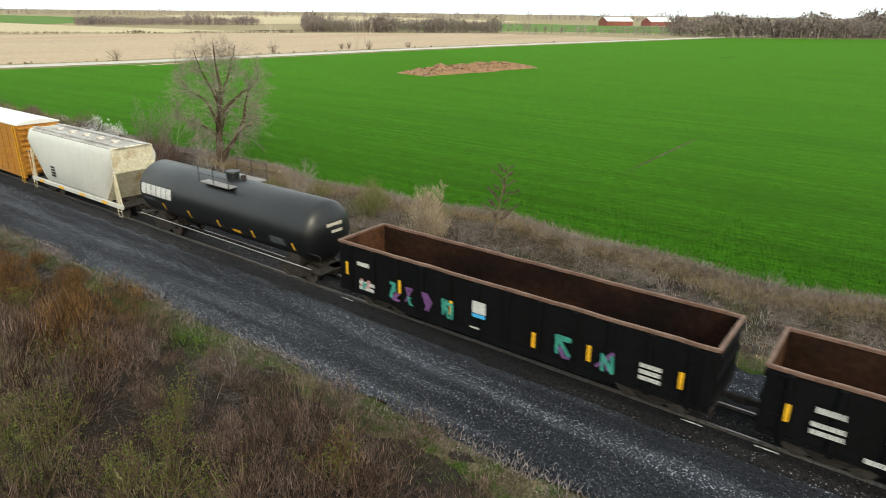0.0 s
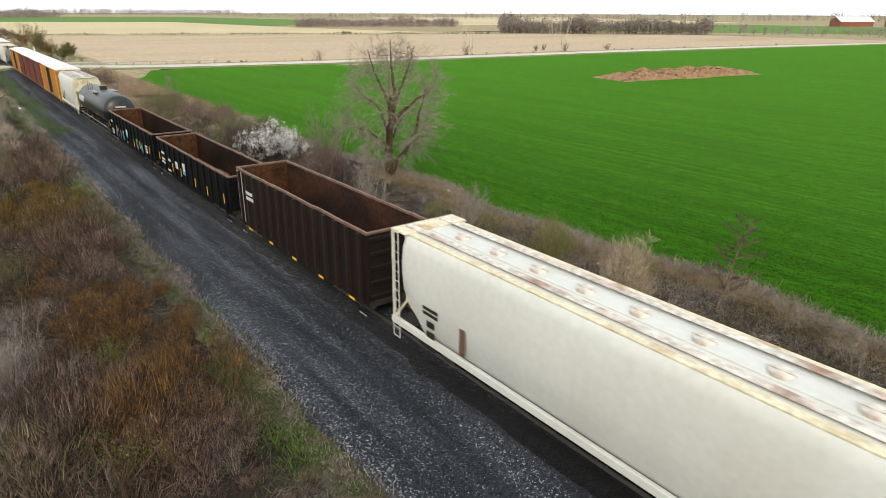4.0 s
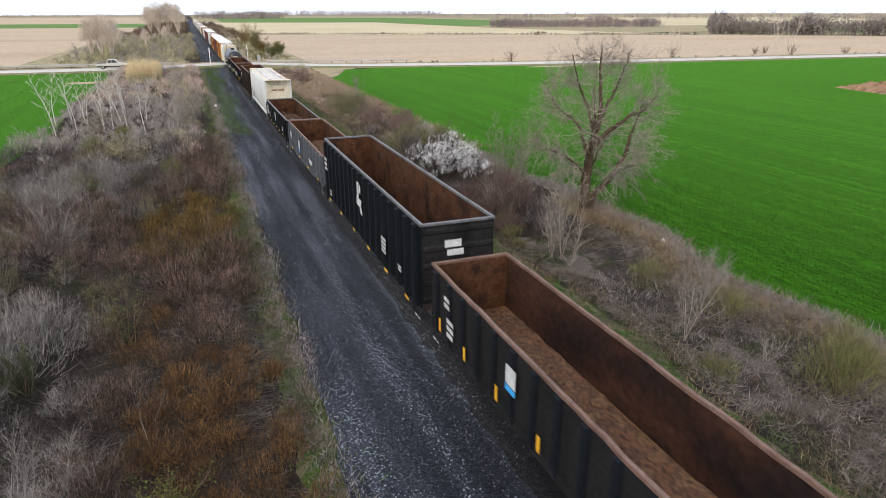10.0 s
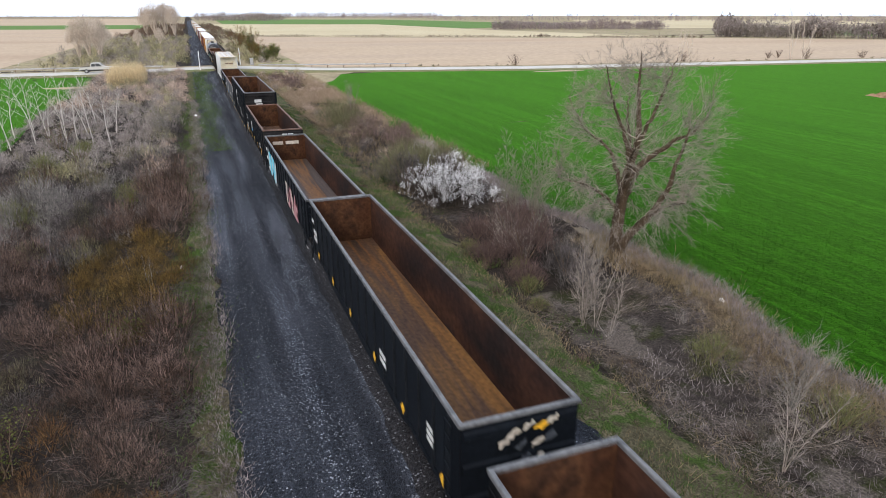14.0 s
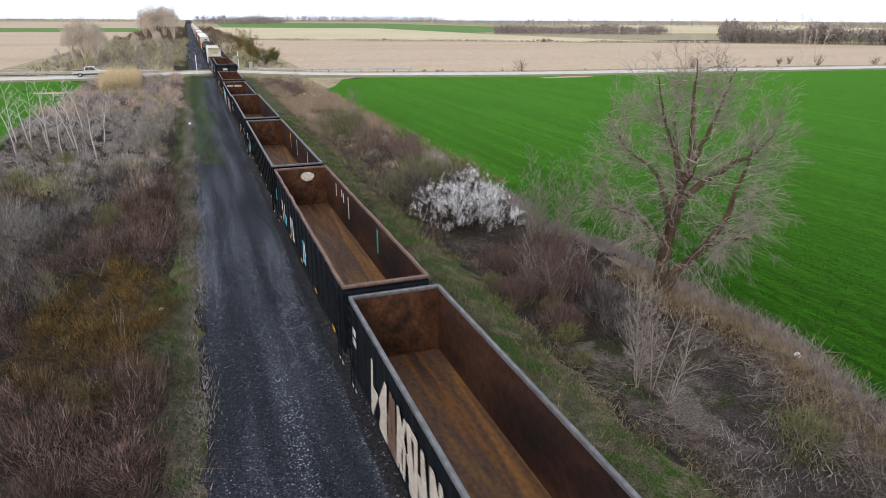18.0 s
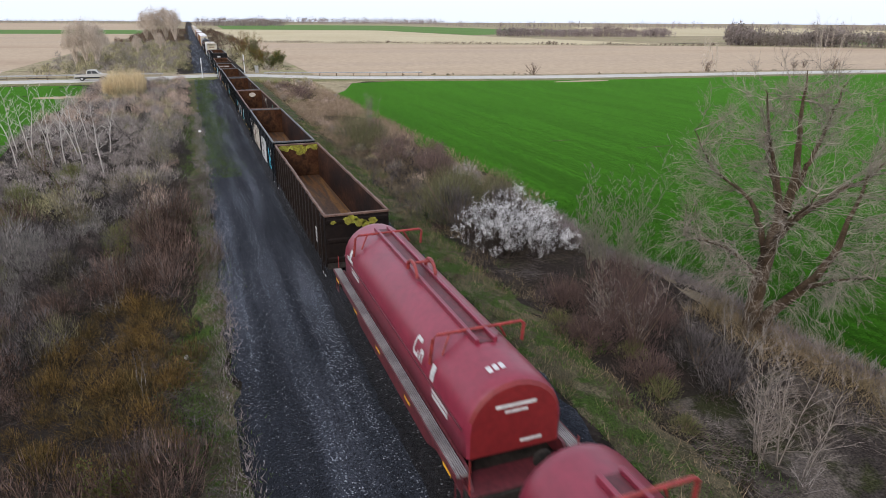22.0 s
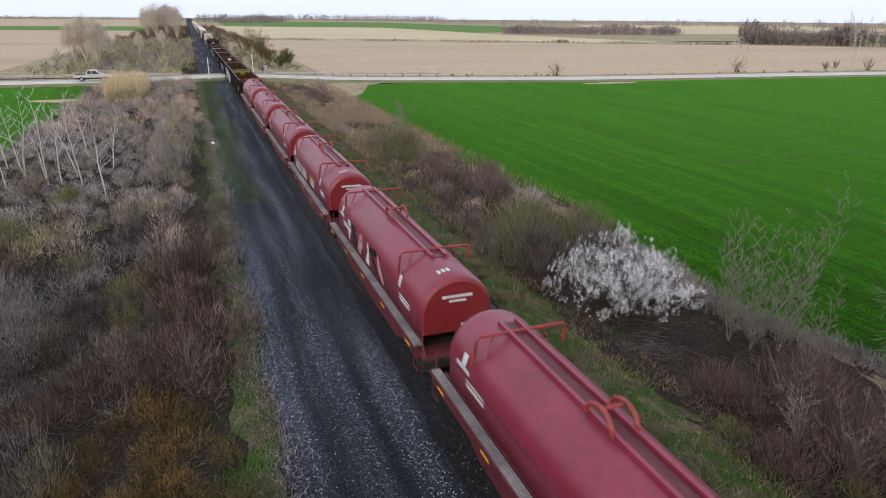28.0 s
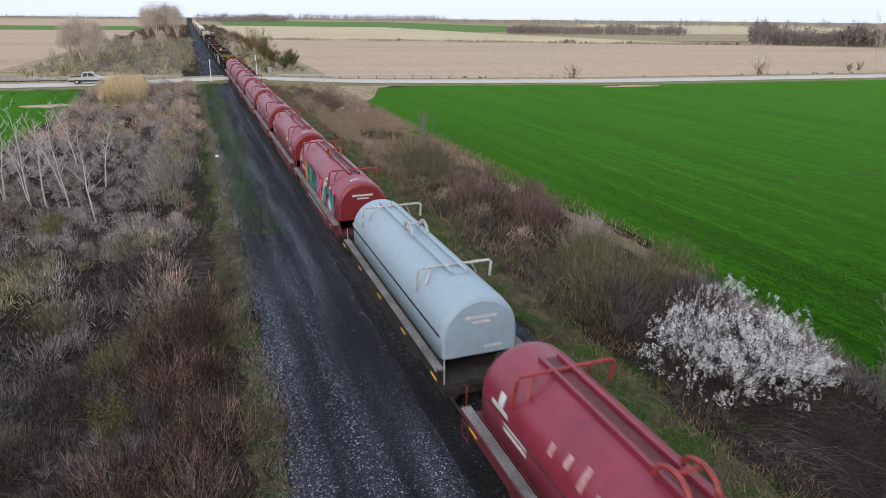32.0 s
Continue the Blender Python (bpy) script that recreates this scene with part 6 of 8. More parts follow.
# the lettered hood
car, ym, hh = coils[3]
txt = bpy.data.curves.new("lettering", "FONT")
txt.offset = 0.018
txt.body, txt.size, txt.extrude = "COIL CARS", 0.92, 0.004
txt.materials.append(M["mark_white"])
lt = new("lettering", txt)
lt.parent = car
lt.matrix_basis = pose(-5.15, ym - 0.01, 1.82, 90, 0, 0)
lt["label"] = "white painted words"
for i in range(3):
    plate(car, "sign_strip", 0.9, 2.3, ym - 0.008, 2.35 - 0.22 * i, 2.48 - 0.22 * i, M["mark_yellow" if i == 0 else "mark_white"], "yellow and white sign")
car, ym, hh = coils[4]
for i in range(6):
    glyph(car, -4.0 + 1.15 * i, 2.3, 0.8, 0.8, ym - 0.006 - 0.002 * i, M[("mark_white", "tank_black", "spray_pink", "mark_white", "tank_black", "spray_pink")[i]], 400 + i, "white and black spray-painted letter")
# the sprayed hood
car, ym, hh = coils[6]
cols = ["spray_orange", "spray_teal", "spray_teal", "spray_teal", "spray_teal", "spray_teal", "spray_violet", "mark_white", "spray_magenta", "spray_magenta", "mark_white", "spray_magenta"]
for i, cname in enumerate(cols):
    u = -3.3 + 0.78 * i
    blob(car, "graffiti", u, 2.3 - 0.02 * i, 0.85, 0.9, ym - 0.006, M[cname], 420 + i, "bright spray-painted letter", 0.25)
    glyph(car, u, 2.3, 0.85, 1.05, ym - 0.014 - 0.001 * i, M[cols[(i + 5) % 12] if i > 5 else cname], 620 + i, "bright spray-painted letter")
    if i >= 6:
        on_hood(car, "graffiti", u - 0.3, u + 0.25, 0.97, 1.12 + 0.07 * (i % 3), M[cols[(3 * i) % 12] if i != 8 else "mark_white"], "bright spray-painted letter")
    if 1 <= i <= 5:
        on_hood(car, "graffiti", u - 0.25, u + 0.2, 0.98, 1.10 + 0.05 * (i % 2), M[cname], "bright spray-painted letter")
    if i in (1, 3, 4, 7, 9):
        blob(car, "graffiti_outline", u, 2.3, 0.3, 0.8, ym - 0.02 - 0.001 * i, M["tank_black"], 450 + i, "black spray outline", 0.3)
    blob(car, "graffiti", u, 1.05, 0.95, 0.5, -1.395, M["sky_blue" if i < 7 else "spray_pink"], 480 + i, "spray paint on the frame plate", 0.2) if 0 < i < 9 else None
car, ym, hh = coils[8]
for i in range(4):
    on_hood(car, "chalk_scrawl", -3.2 + 0.6 * i, -3.0 + 0.6 * i, 1.2 + 0.05 * (i % 2), 1.35 + 0.06 * (i % 3), M["spray_pink"], "faded pale scrawl")

# ---- plants ----
def ground_z(x, y):
    return rise(y)


def shrub_form(seed, stems=9, height=2.0, spread=0.9, twigs=240, r=0.016, lean=0.55, up=0.8, fuzz=0.35):
    """Stems that fan from the root with fine twigs all over them: arrays for limbs and for twigs."""
    g = np.random.default_rng(seed)
    P, Q, R0, R1, tp, tq, tr = [], [], [], [], [], [], []
    joints = []
    for i in range(stems):
        a = g.uniform(0, 2 * math.pi)
        tilt = g.uniform(0.1, lean)
        d = np.array([math.cos(a) * math.sin(tilt), math.sin(a) * math.sin(tilt), math.cos(tilt)])
        p = np.array([g.normal(0, 0.12 * spread), g.normal(0, 0.12 * spread), -0.1])
        ln = height * g.uniform(0.7, 1.05) / 4
        rr = r * g.uniform(1.0, 1.7)
        for k in range(4):
            d = d + g.normal(0, 0.13, 3) + np.array([0, 0, 0.05])
            d /= np.linalg.norm(d)
            q = p + d * ln
            P.append(p), Q.append(q), R0.append(rr * (1 - k * 0.2)), R1.append(rr * (0.8 - k * 0.2))
            joints.append((p, q, d, k))
            p = q
    n = len(joints)
    for i in range(twigs):
        p, q, d, k = joints[min(int(n * g.random()), n - 1)]
        if k == 0 and g.random() < 0.7:
            continue
        s = p + (q - p) * g.random()
        w = d * up + g.normal(0, 0.6, 3) + np.array([0, 0, 0.25])
        w /= np.linalg.norm(w)
        ln = height * fuzz * g.uniform(0.3, 1.0)
        tp.append(s), tq.append(s + w * ln), tr.append(r * g.uniform(0.16, 0.3))
        if g.random() < 0.8:
            m = s + w * ln * 0.5
            w2 = w + g.normal(0, 0.5, 3)
            tp.append(m), tq.append(m + w2 / np.linalg.norm(w2) * ln * 0.5), tr.append(r * 0.16)
    return limbs(P, Q, R0, R1, 3), blades(tp, tq, tr), np.array(tq)


def placed(form, x, y, z, turn, s, sz=None):
    v, t = form
    c, n = math.cos(turn) * s, math.sin(turn) * s
    o = np.empty_like(v)
    o[:, 0] = v[:, 0] * c - v[:, 1] * n + x
    o[:, 1] = v[:, 0] * n + v[:, 1] * c + y
    o[:, 2] = v[:, 2] * (sz or s) + z
    return o, t


def thicket(name, forms, spots, material, label, chunk=None):
    """Many tangled shrubs that nobody could count, as one object."""
    g = np.random.default_rng(len(spots))
    out = []
    for x, y, s in spots:
        out.append(placed(forms[g.integers(len(forms))], x, y, ground_z(x, y), g.uniform(0, 6.28), s * g.uniform(0.85, 1.15), s * g.uniform(0.8, 1.2)))
    v, t = merged(out)
    ob = new(name, tri_mesh(name, v, t, material))
    return tagged(ob, label, "shrubs", kind="stuff")


def scatter(g, x0, x1, y0, y1, step, keep=1.0, size=(0.7, 1.2), test=None):
    out = []
    for x in np.arange(x0, x1, step):
        for y in np.arange(y0, y1, step):
            px, py = x + g.uniform(-0.5, 0.5) * step, y + g.uniform(-0.5, 0.5) * step
            if g.random() < keep and (test is None or test(px, py)):
                out.append((px, py, g.uniform(*size)))
    return out


def puff(seed, R=1.2, H=1.7, n=240, r=0.007, forks=2, heads=7, core=0.4, long=1.0):
    """A rounded bush: several heads of fine twigs that fan upwards and outwards, over a denser heart of thicker twigs."""
    g = np.random.default_rng(seed)
    ha = 2.39996 * np.arange(heads) + g.uniform(0, 6.28)
    hr = R * 0.62 * np.sqrt((np.arange(heads) + 0.3) / heads)
    hs = R * g.uniform(0.42, 0.66, heads)
    hz = H * (0.95 - 0.42 * (hr / (0.62 * R)) ** 2) * g.uniform(0.8, 1.05, heads) - hs
    centre = np.stack([hr * np.cos(ha), hr * np.sin(ha), np.maximum(hz, 0.1 * H)], 1)

    def fan(m, reach, lo, hi, width):
        k = g.integers(heads, size=m)
        a, cz = g.uniform(0, 6.283, m), g.uniform(-0.35, 1.0, m)
        sr = np.sqrt(1 - cz ** 2)
        out = np.stack([sr * np.cos(a), sr * np.sin(a), cz], 1)
        t = centre[k] + out * (hs[k] * reach * g.uniform(0.75, 1.08, m))[:, None]
        d = 0.55 * out + 0.35 * centre[k] / max(R, H) + g.normal(0, 0.2, (m, 3)) + np.array([0, 0, 0.62])
        d /= np.linalg.norm(d, axis=1, keepdims=True)
        ln = H * g.uniform(lo, hi, m)
        p = t - d * ln[:, None]
        p[:, 2] = np.maximum(p[:, 2], 0.02)
        t[:, 2] = np.maximum(t[:, 2], 0.1)
        return p, t, d, ln, width * g.uniform(0.8, 1.4, m)

    p, t, d, ln, w = fan(n, 1.0, 0.10 * long, 0.26 * long, r)
    P, Q, W = [p], [t], [w]
    for k in range(forks):
        q = p + (t - p) * g.uniform(0.1, 0.8, (n, 1))
        e = d + g.normal(0, 0.42, (n, 3))
        e /= np.linalg.norm(e, axis=1, keepdims=True)
        P.append(q), Q.append(q + e * (ln * g.uniform(0.4, 0.8, n))[:, None]), W.append(np.full(n, r * 0.75))
    p, t, d, ln, w = fan(int(core * n), 0.8, 0.12 * long, 0.24 * long, 1.9 * r)
    P.append(p), Q.append(t), W.append(w)
    P.append(np.repeat(np.array([[0, 0, -0.1]]), heads, 0) + g.normal(0, 0.06 * R, (heads, 3)) * np.array([1, 1, 0])), Q.append(centre), W.append(np.full(heads, 3 * r))
    return blades(np.concatenate(P), np.concatenate(Q), np.concatenate(W))


g = np.random.default_rng(21)
lanky = [merged(shrub_form(20 + s, 3, 2.8, 0.8, 70, 0.008, 0.28, up=1.3, fuzz=0.24)[:2]) for s in range(4)]
wiry = [merged(shrub_form(40 + s, 11, 1.8, 1.0, 380, 0.009, 0.8, up=0.6, fuzz=0.4)[:2]) for s in range(4)]
puffs = [puff(50 + s, 1.15 + 0.08 * s, 1.75 + 0.09 * s, 400, 0.0046, 1, 6 + s % 3, 0.45) for s in range(8)]
low_puffs = [puff(150 + s, 1.25, 1.6, 470, 0.0046, 1, 10, 0.5) for s in range(4)]
mid_puffs = [puff(60 + s, 1.35, 2.0, 250, 0.0070, 1, 7, 0.5) for s in range(6)]
far_puffs = [puff(70 + s, 1.25, 1.7, 70, 0.022, 1, 6, 0.5) for s in range(6)]
lump = lambda x, y: noise.noise((x * 0.09, y * 0.13, 3.0))
NAMES = {"bank_olive": "dark olive brush", "ash_grey": "ash-grey leafless brush", "ash_olive": "grey-olive brush just budding", "brush_tan": "tan-brown leafless brush", "brush_mauve": "mauve-grey leafless brush", "brush_grey": "grey-purple leafless brush", "brush_rust": "rust-brown leafless brush", "brush_olive": "olive-brown brush just budding", "brush_orange": "orange-brown leafless brush", "brush_pale": "pale grey leafless brush"}


def in_orange(x, y):
    wob = 0.25 * noise.noise((x * 0.5, y * 0.5, 7.0))
    return ((x + 57) / 7.2) ** 2 + ((y - 10.5) / 3.0) ** 2 < 1 + wob or ((x + 35.3) / 5.2) ** 2 + ((y - 11.3) / 2.7) ** 2 < 1 + wob


def species(x, y, v, w):
    """Which brush grows at a spot: the belt changes along the line, in patches, and the farther kinds carry distance
    haze in their colours.
    """
    if x < -205:
        return "ash_olive" if v > -0.05 else "bank_olive" if w > 0.05 else "ash_grey"
    if x < -125:
        return "brush_tan" if v > -0.02 else "brush_mauve" if w < 0.18 else "ash_olive"
    if x < -88 and y < 9.5:
        return "brush_mauve" if w < 0.08 else "ash_grey" if v < 0.2 else "ash_olive"
    if x < -104:
        return "brush_tan" if v > 0.22 and y > 6 else "ash_olive" if w > 0.1 else "brush_mauve" if w < -0.22 else "ash_grey"
    if x < -80:
        return "brush_tan" if v > 0.25 and y > 8 else "ash_olive" if w > 0.12 else "brush_grey" if w < -0.2 else "ash_grey"
    if x > -46 and y > 7:
        return "brush_rust" if v > -0.4 else "brush_orange"
    if x > -31:
        return "brush_olive" if w > 0.12 and y < 9 else "brush_rust" if v > -0.3 else "brush_grey"
    if (x > -53 and y > 8.5) or (-65 < x < -52 and y < 7.5):
        return "brush_rust" if v > -0.22 else "brush_grey"
    return "brush_rust" if v > 0.16 else "brush_olive" if w > 0.22 else "brush_pale" if w < -0.12 else "brush_grey"


def brush(spots, forms, where, seed):
    """Sorts the spots into patches of one species each and builds a thicket for every species."""
    g = np.random.default_rng(seed)
    sets = {}
    for x, y, s in spots:
        v = noise.noise((x * 0.13, y * 0.2, 11.0 + seed)) + 0.08 * g.normal()
        w = noise.noise((x * 0.11, y * 0.17, 31.0 + seed)) + 0.10 * g.normal()
        if not in_orange(x, y):
            sets.setdefault(species(x, y, v, w), []).append((x, y, s))
    for kind, sp in sets.items():
        thicket("thicket", forms, sp, M[kind], NAMES[kind] + " " + where)
    return sets


edge_ok = lambda x, y: y < 12.9 + 0.6 * edge_noise(x, 11) + (0.6 if x > -42 else 0)
shade = lambda x, y: edge_ok(x, y) and (x > -34 or noise.noise((x * 0.33, y * 0.4, 8.0)) > -0.42) and (x + 40) ** 2 + (y - 4.9) ** 2 > 4
low_zone = lambda x, y: 0.55 if -128 < x < -91 and y < 9 else 1.0
grown = lambda spots: [(x, y, low_zone(x, y) * max(s, 1.05 if x > -32 else 0) * (0.85 + 0.75 * max(-0.45, min(0.6, noise.noise((x * 0.13, y * 0.2, 19.0)))))) for x, y, s in spots]
seen_belt = lambda x, y: y > np.interp(x, [-75, -40, -25, -15, -8], [-6.5, 0.5, 2.2, 3.6, 6.5])
near_sets = brush(grown(scatter(g, -75, -2, -8, 13.5, 1.42, 0.98, (0.75, 1.4), lambda x, y: shade(x, y) and seen_belt(x, y))), puffs, "beside the track", 1)
brush(scatter(g, -75, -2, -8, 8.5, 2.2, 0.9, (0.7, 1.3), lambda x, y: not seen_belt(x, y)), far_puffs, "at the back of the belt", 8)
mid_sets = brush(grown(scatter(g, -125, -75, -4.5, 12.9, 1.75, 0.94, (0.7, 1.45), shade)), mid_puffs, "along the line", 2)
brush(scatter(g, -187, -125, -2.5, 13.0, 2.2, 0.92, (0.6, 1.3), edge_ok), mid_puffs, "near the road", 3)
copper = scatter(g, -66, -27, 7.0, 13.4, 1.15, 1.0, (0.5, 0.95), lambda x, y: in_orange(x, y) and edge_ok(x, y - 0.7))
thicket("thicket", low_puffs, [q for q in copper if q[0] > -48], M["brush_orange"], "copper-brown leafless brush beside the track")
thicket("thicket", low_puffs, [q for q in copper if q[0] <= -48], M["brush_amber"], "amber-brown leafless brush beside the track")
thicket("thicket", wiry, scatter(g, -100, -20, 1.0, 12.4, 3.3, 0.45, (0.5, 0.95), lambda x, y: edge_ok(x, y) and seen_belt(x, y) and not in_orange(x, y)), M["brush_pale"], "pale grey leafless brush standing in the belt")
thicket("thicket", far_puffs, scatter(g, -128, -92, -4, 9.5, 1.6, 0.95, (0.4, 0.62), edge_ok), M["brush_mauve"], "low mauve-grey scrub under the birches")
thicket("thicket", lanky, scatter(g, -122, -92, -4, 8.0, 5.0, 0.5, (0.8, 1.2), edge_ok), M["brush_mauve"], "pale upright saplings without leaves")
thicket("thicket", lanky, scatter(g, -120, -15, -3, 12.0, 4.4, 0.5, (0.6, 1.0), edge_ok), M["brush_pale"], "pale bare saplings standing in the brush")


def young_leaves(spots, per, size, seed, label):
    """Specks of opening leaves over the tops of budding bushes."""
    g = np.random.default_rng(seed)
    c = np.array([(x, y, rise(y) + 1.25 * s) for x, y, s in spots])[g.integers(len(spots), size=per * len(spots))]
    p = c + g.normal(0, 1.0, c.shape) * np.array([0.55, 0.55, 0.35])
    p = p[[noise.noise((0.5 * a, 0.5 * b, 0.8 * q)) > 0.02 for a, b, q in p]]
    v, t = bits(p, size * g.uniform(0.5, 1.3, len(p)), g, 0.6)
    tagged(new("young_leaves", tri_mesh("young_leaves", v, t[np.arange(len(t)) % 4 < 2], M["leaf"])), label, "leaves", kind="stuff")


young_leaves(near_sets["brush_olive"], 120, 0.026, 51, "specks of yellow-green young leaves on the brush beside the track")
young_leaves(mid_sets["brush_olive"] + mid_sets["ash_olive"], 120, 0.045, 52, "specks of yellow-green young leaves on the brush along the line")
right_ok = lambda x, y: not (-73 < x < -59 and 26 < y < 36) and lump(x, y) > -0.3
brush(scatter(g, -120, -73, 30.2, 35.8, 2.1, 0.8, (0.45, 0.85), right_ok), mid_puffs, "on the field side", 4)
thicket("thicket", wiry, scatter(g, -92, -72, 27.3, 30.4, 1.5, 0.9, (0.5, 0.9)), M["brush_grey"], "grey brambles on the track bank")
brush(scatter(g, -188, -138, 29.2, 37.5, 2.3, 0.7, (0.45, 0.9), right_ok), mid_puffs, "beside the far field", 5)
thicket("thicket", wiry, scatter(g, -59, 8, 29.6, 35.0, 2.5, 0.55, (0.3, 0.7), right_ok), M["ash_grey"], "low grey scrub between track and field")
thicket("thicket", wiry, scatter(g, -40, 8, 30.5, 35.2, 2.8, 0.5, (0.4, 0.8), right_ok), M["brush_olive"], "low olive scrub between track and field")


thicket("weeds", low_puffs, scatter(g, -100, 2, 26.2, 29.6, 2.1, 0.5, (0.22, 0.48), lambda x, y: lump(2 * x, 2 * y) > -0.1), M["brush_olive"], "low olive weeds on the track bank")
thicket("weeds", low_puffs, scatter(g, -100, 2, 26.8, 30.0, 2.3, 0.5, (0.2, 0.45), lambda x, y: lump(2 * x, 2 * y) < 0.1), M["brush_rust"], "low reddish dead weeds on the track bank")


def lying(n, x0, x1, y0, y1, seed, material, label, swathe=0.9):
    """Flattened dead stems, lying in swathes over the bank."""
    g = np.random.default_rng(seed)
    x, y = g.uniform(x0, x1, n), g.uniform(y0, y1, n)
    bare = np.array([noise.noise((0.28 * a, 0.34 * b, 25.0)) for a, b in zip(x, y)]) + 0.12 * g.normal(size=n) > -0.12
    x, y = x[bare], y[bare]
    n = len(x)
    hump = np.array([0.28 + 0.3 * noise.noise((a * 0.35, b * 0.5, 5.0)) for a, b in zip(x, y)])
    p = np.stack([x, y, np.array([ground_z(a, b) for a, b in zip(x, y)]) + np.clip(hump, 0.06, 0.7) * g.random(n)], 1)
    a = np.array([4.5 * noise.noise((0.22 * u, 0.26 * v, 9.0)) for u, v in zip(x, y)]) + g.normal(0, swathe, n)
    ln = g.uniform(0.35, 1.3, n)
    d = np.stack([np.cos(a) * ln, np.sin(a) * ln, g.normal(0.08, 0.16, n) * ln], 1)
    v, t = blades(p, p + d, g.uniform(0.0035, 0.0075, n))
    return tagged(new("dead_stems", tri_mesh("dead_stems", v, t, M[material])), label, "dead stems", kind="stuff")


lying(44000, -49, 4, 28.0, 36.2, 41, "pale_stem", "tangle of flattened pinkish-grey dead stems on the bank")
lying(14000, -50, 4, 28.0, 36.2, 46, "dead_stem", "darker dead stems among the flattened ones on the bank")
lying(9000, -76, -56, 28.2, 35.5, 42, "dead_stem", "flattened dead stems below the blossoming bush")
lying(9000, -125, -76, 27.2, 31.0, 43, "dead_stem", "flattened dead stems on the bank")
lying(24000, -90, -8, 11.6, 14.3, 44, "dead_stem", "dead stems lying along the gravel's edge")
lying(26000, -80, -6, -2.0, 12.5, 45, "floor_twig", "fallen grey twigs and dead weeds on the belt's floor")
brush(scatter(g, -420, -212, -18, 12.0, 4.2, 0.9, (1.0, 2.2)), far_puffs, "beyond the road", 6)
brush(scatter(g, -330, -212, 29.5, 38.0, 3.4, 0.8, (0.9, 1.8)), far_puffs, "beyond the road", 7)
thicket("thicket", far_puffs, scatter(g, -420, -212, -22, 10.0, 6.0, 0.6, (0.9, 2.2)), M["twig_pale"], "pale scrub along the line beyond the road")
thicket("thicket", far_puffs, scatter(g, -900, -420, -20, 12.0, 7.0, 0.8, (1.6, 2.8)), M["thicket"], "hazy scrub along the far line")
thicket("thicket", far_puffs, scatter(g, -330, -212, 29.0, 40.0, 5.0, 0.6, (0.8, 1.7)), M["brush_olive"], "olive scrub along the line beyond the road")
thicket("thicket", far_puffs, scatter(g, -900, -330, 30.0, 42.0, 8.0, 0.7, (1.8, 3.0)), M["thicket"], "hazy scrub along the far line")
hedge = []
for k in range(200):
    u = k / 199
    hx, hy = np.interp(u, [0, 1], [-452, -338]), np.interp(u, [0, 1], [50, 290])
    hedge.append((hx + g.normal(0, 0.9), hy, (0.5 + 0.9 * max(0.0, 0.5 + noise.noise((hy * 0.06, 2.0, 0.0)))) * g.uniform(0.7, 1.2)))
thicket("hedge", far_puffs, hedge, M["brush_rust"], "low brown hedge between the far fields")
thicket("hedge", far_puffs, [(road_x(y) - 7.5 + g.normal(0, 0.5), y, g.uniform(0.3, 0.6)) for y in g.uniform(60, 300, 40)], M["brush_olive"], "scattered roadside bushes")

# grasses
def grass(name, n, x0, x1, yf, material, label, hgt, seed, r=0.012, splay=0.55, keep=None):
    g = np.random.default_rng(seed)
    x = g.uniform(x0, x1, n) if x1 > x0 + 2 else -188 + 130 * g.random(n) ** 1.7
    y = yf(g, x)
    if keep is not None:
        ok = np.array([keep(a, b) for a, b in zip(x, y)])
        x, y, n = x[ok], y[ok], int(ok.sum())
    z = np.array([0.0 if 14.5 < b < 24.8 else ground_z(a, b) for a, b in zip(x, y)])
    p = np.stack([x, y, z - 0.03], 1)
    d = np.stack([g.normal(0, splay, n), g.normal(0, splay, n), g.uniform(0.6, 1.3, n)], 1) * (hgt * g.uniform(0.5, 1.2, n))[:, None]
    v, t = blades(p, p + d, np.full(n, r))
    return tagged(new(name, tri_mesh(name, v, t, material)), label, "grass", kind="stuff")


edge_y = lambda x: 37.0 + 0.7 * np.sin(x * 0.21) + 0.4 * np.sin(x * 0.53 + 1)
grass("dry_grass", 30000, -75, 8, lambda g, x: edge_y(x) - 0.5 + 0.4 * g.normal(size=len(x)), M["bleached_grass"], "bleached dead grass along the field's edge", 0.5, 11, 0.012)
grass("dry_grass", 42000, -56, 8, lambda g, x: edge_y(x) - 1.3 + 0.8 * g.normal(size=len(x)), M["dry_grass"], "dead straw-coloured grass along the field's edge", 0.5, 1, 0.008)
grass("dry_grass", 14000, -43, 4, lambda g, x: g.uniform(28.5, 35.2, len(x)), M["bleached_grass"], "dead grass among the low scrub", 0.35, 2)
grass("dead_meadow", 26000, -160, -104, lambda g, x: g.uniform(28.0, 37.5, len(x)), M["pink_straw"], "tall tan dead meadow between track and field", 0.75, 31, 0.014, keep=lambda x, y: noise.noise((0.12 * x, 0.2 * y, 41.0)) > -0.2)
grass("dry_grass", 20000, -188, -75, lambda g, x: g.uniform(27.5, 38.5, len(x)), M["dry_grass"], "dead straw-coloured grass among shrubs", 0.6, 3, 0.02)
grass("green_grass", 56000, -120, 2, lambda g, x: g.uniform(25.0, 29.6, len(x)), M["green_grass"], "green spring grass in patches on the track bank", 0.3, 4, 0.011, keep=lambda x, y: noise.noise((0.3 * x, 0.5 * y, 14.0)) > -0.16 + 0.11 * (y - 26.5))
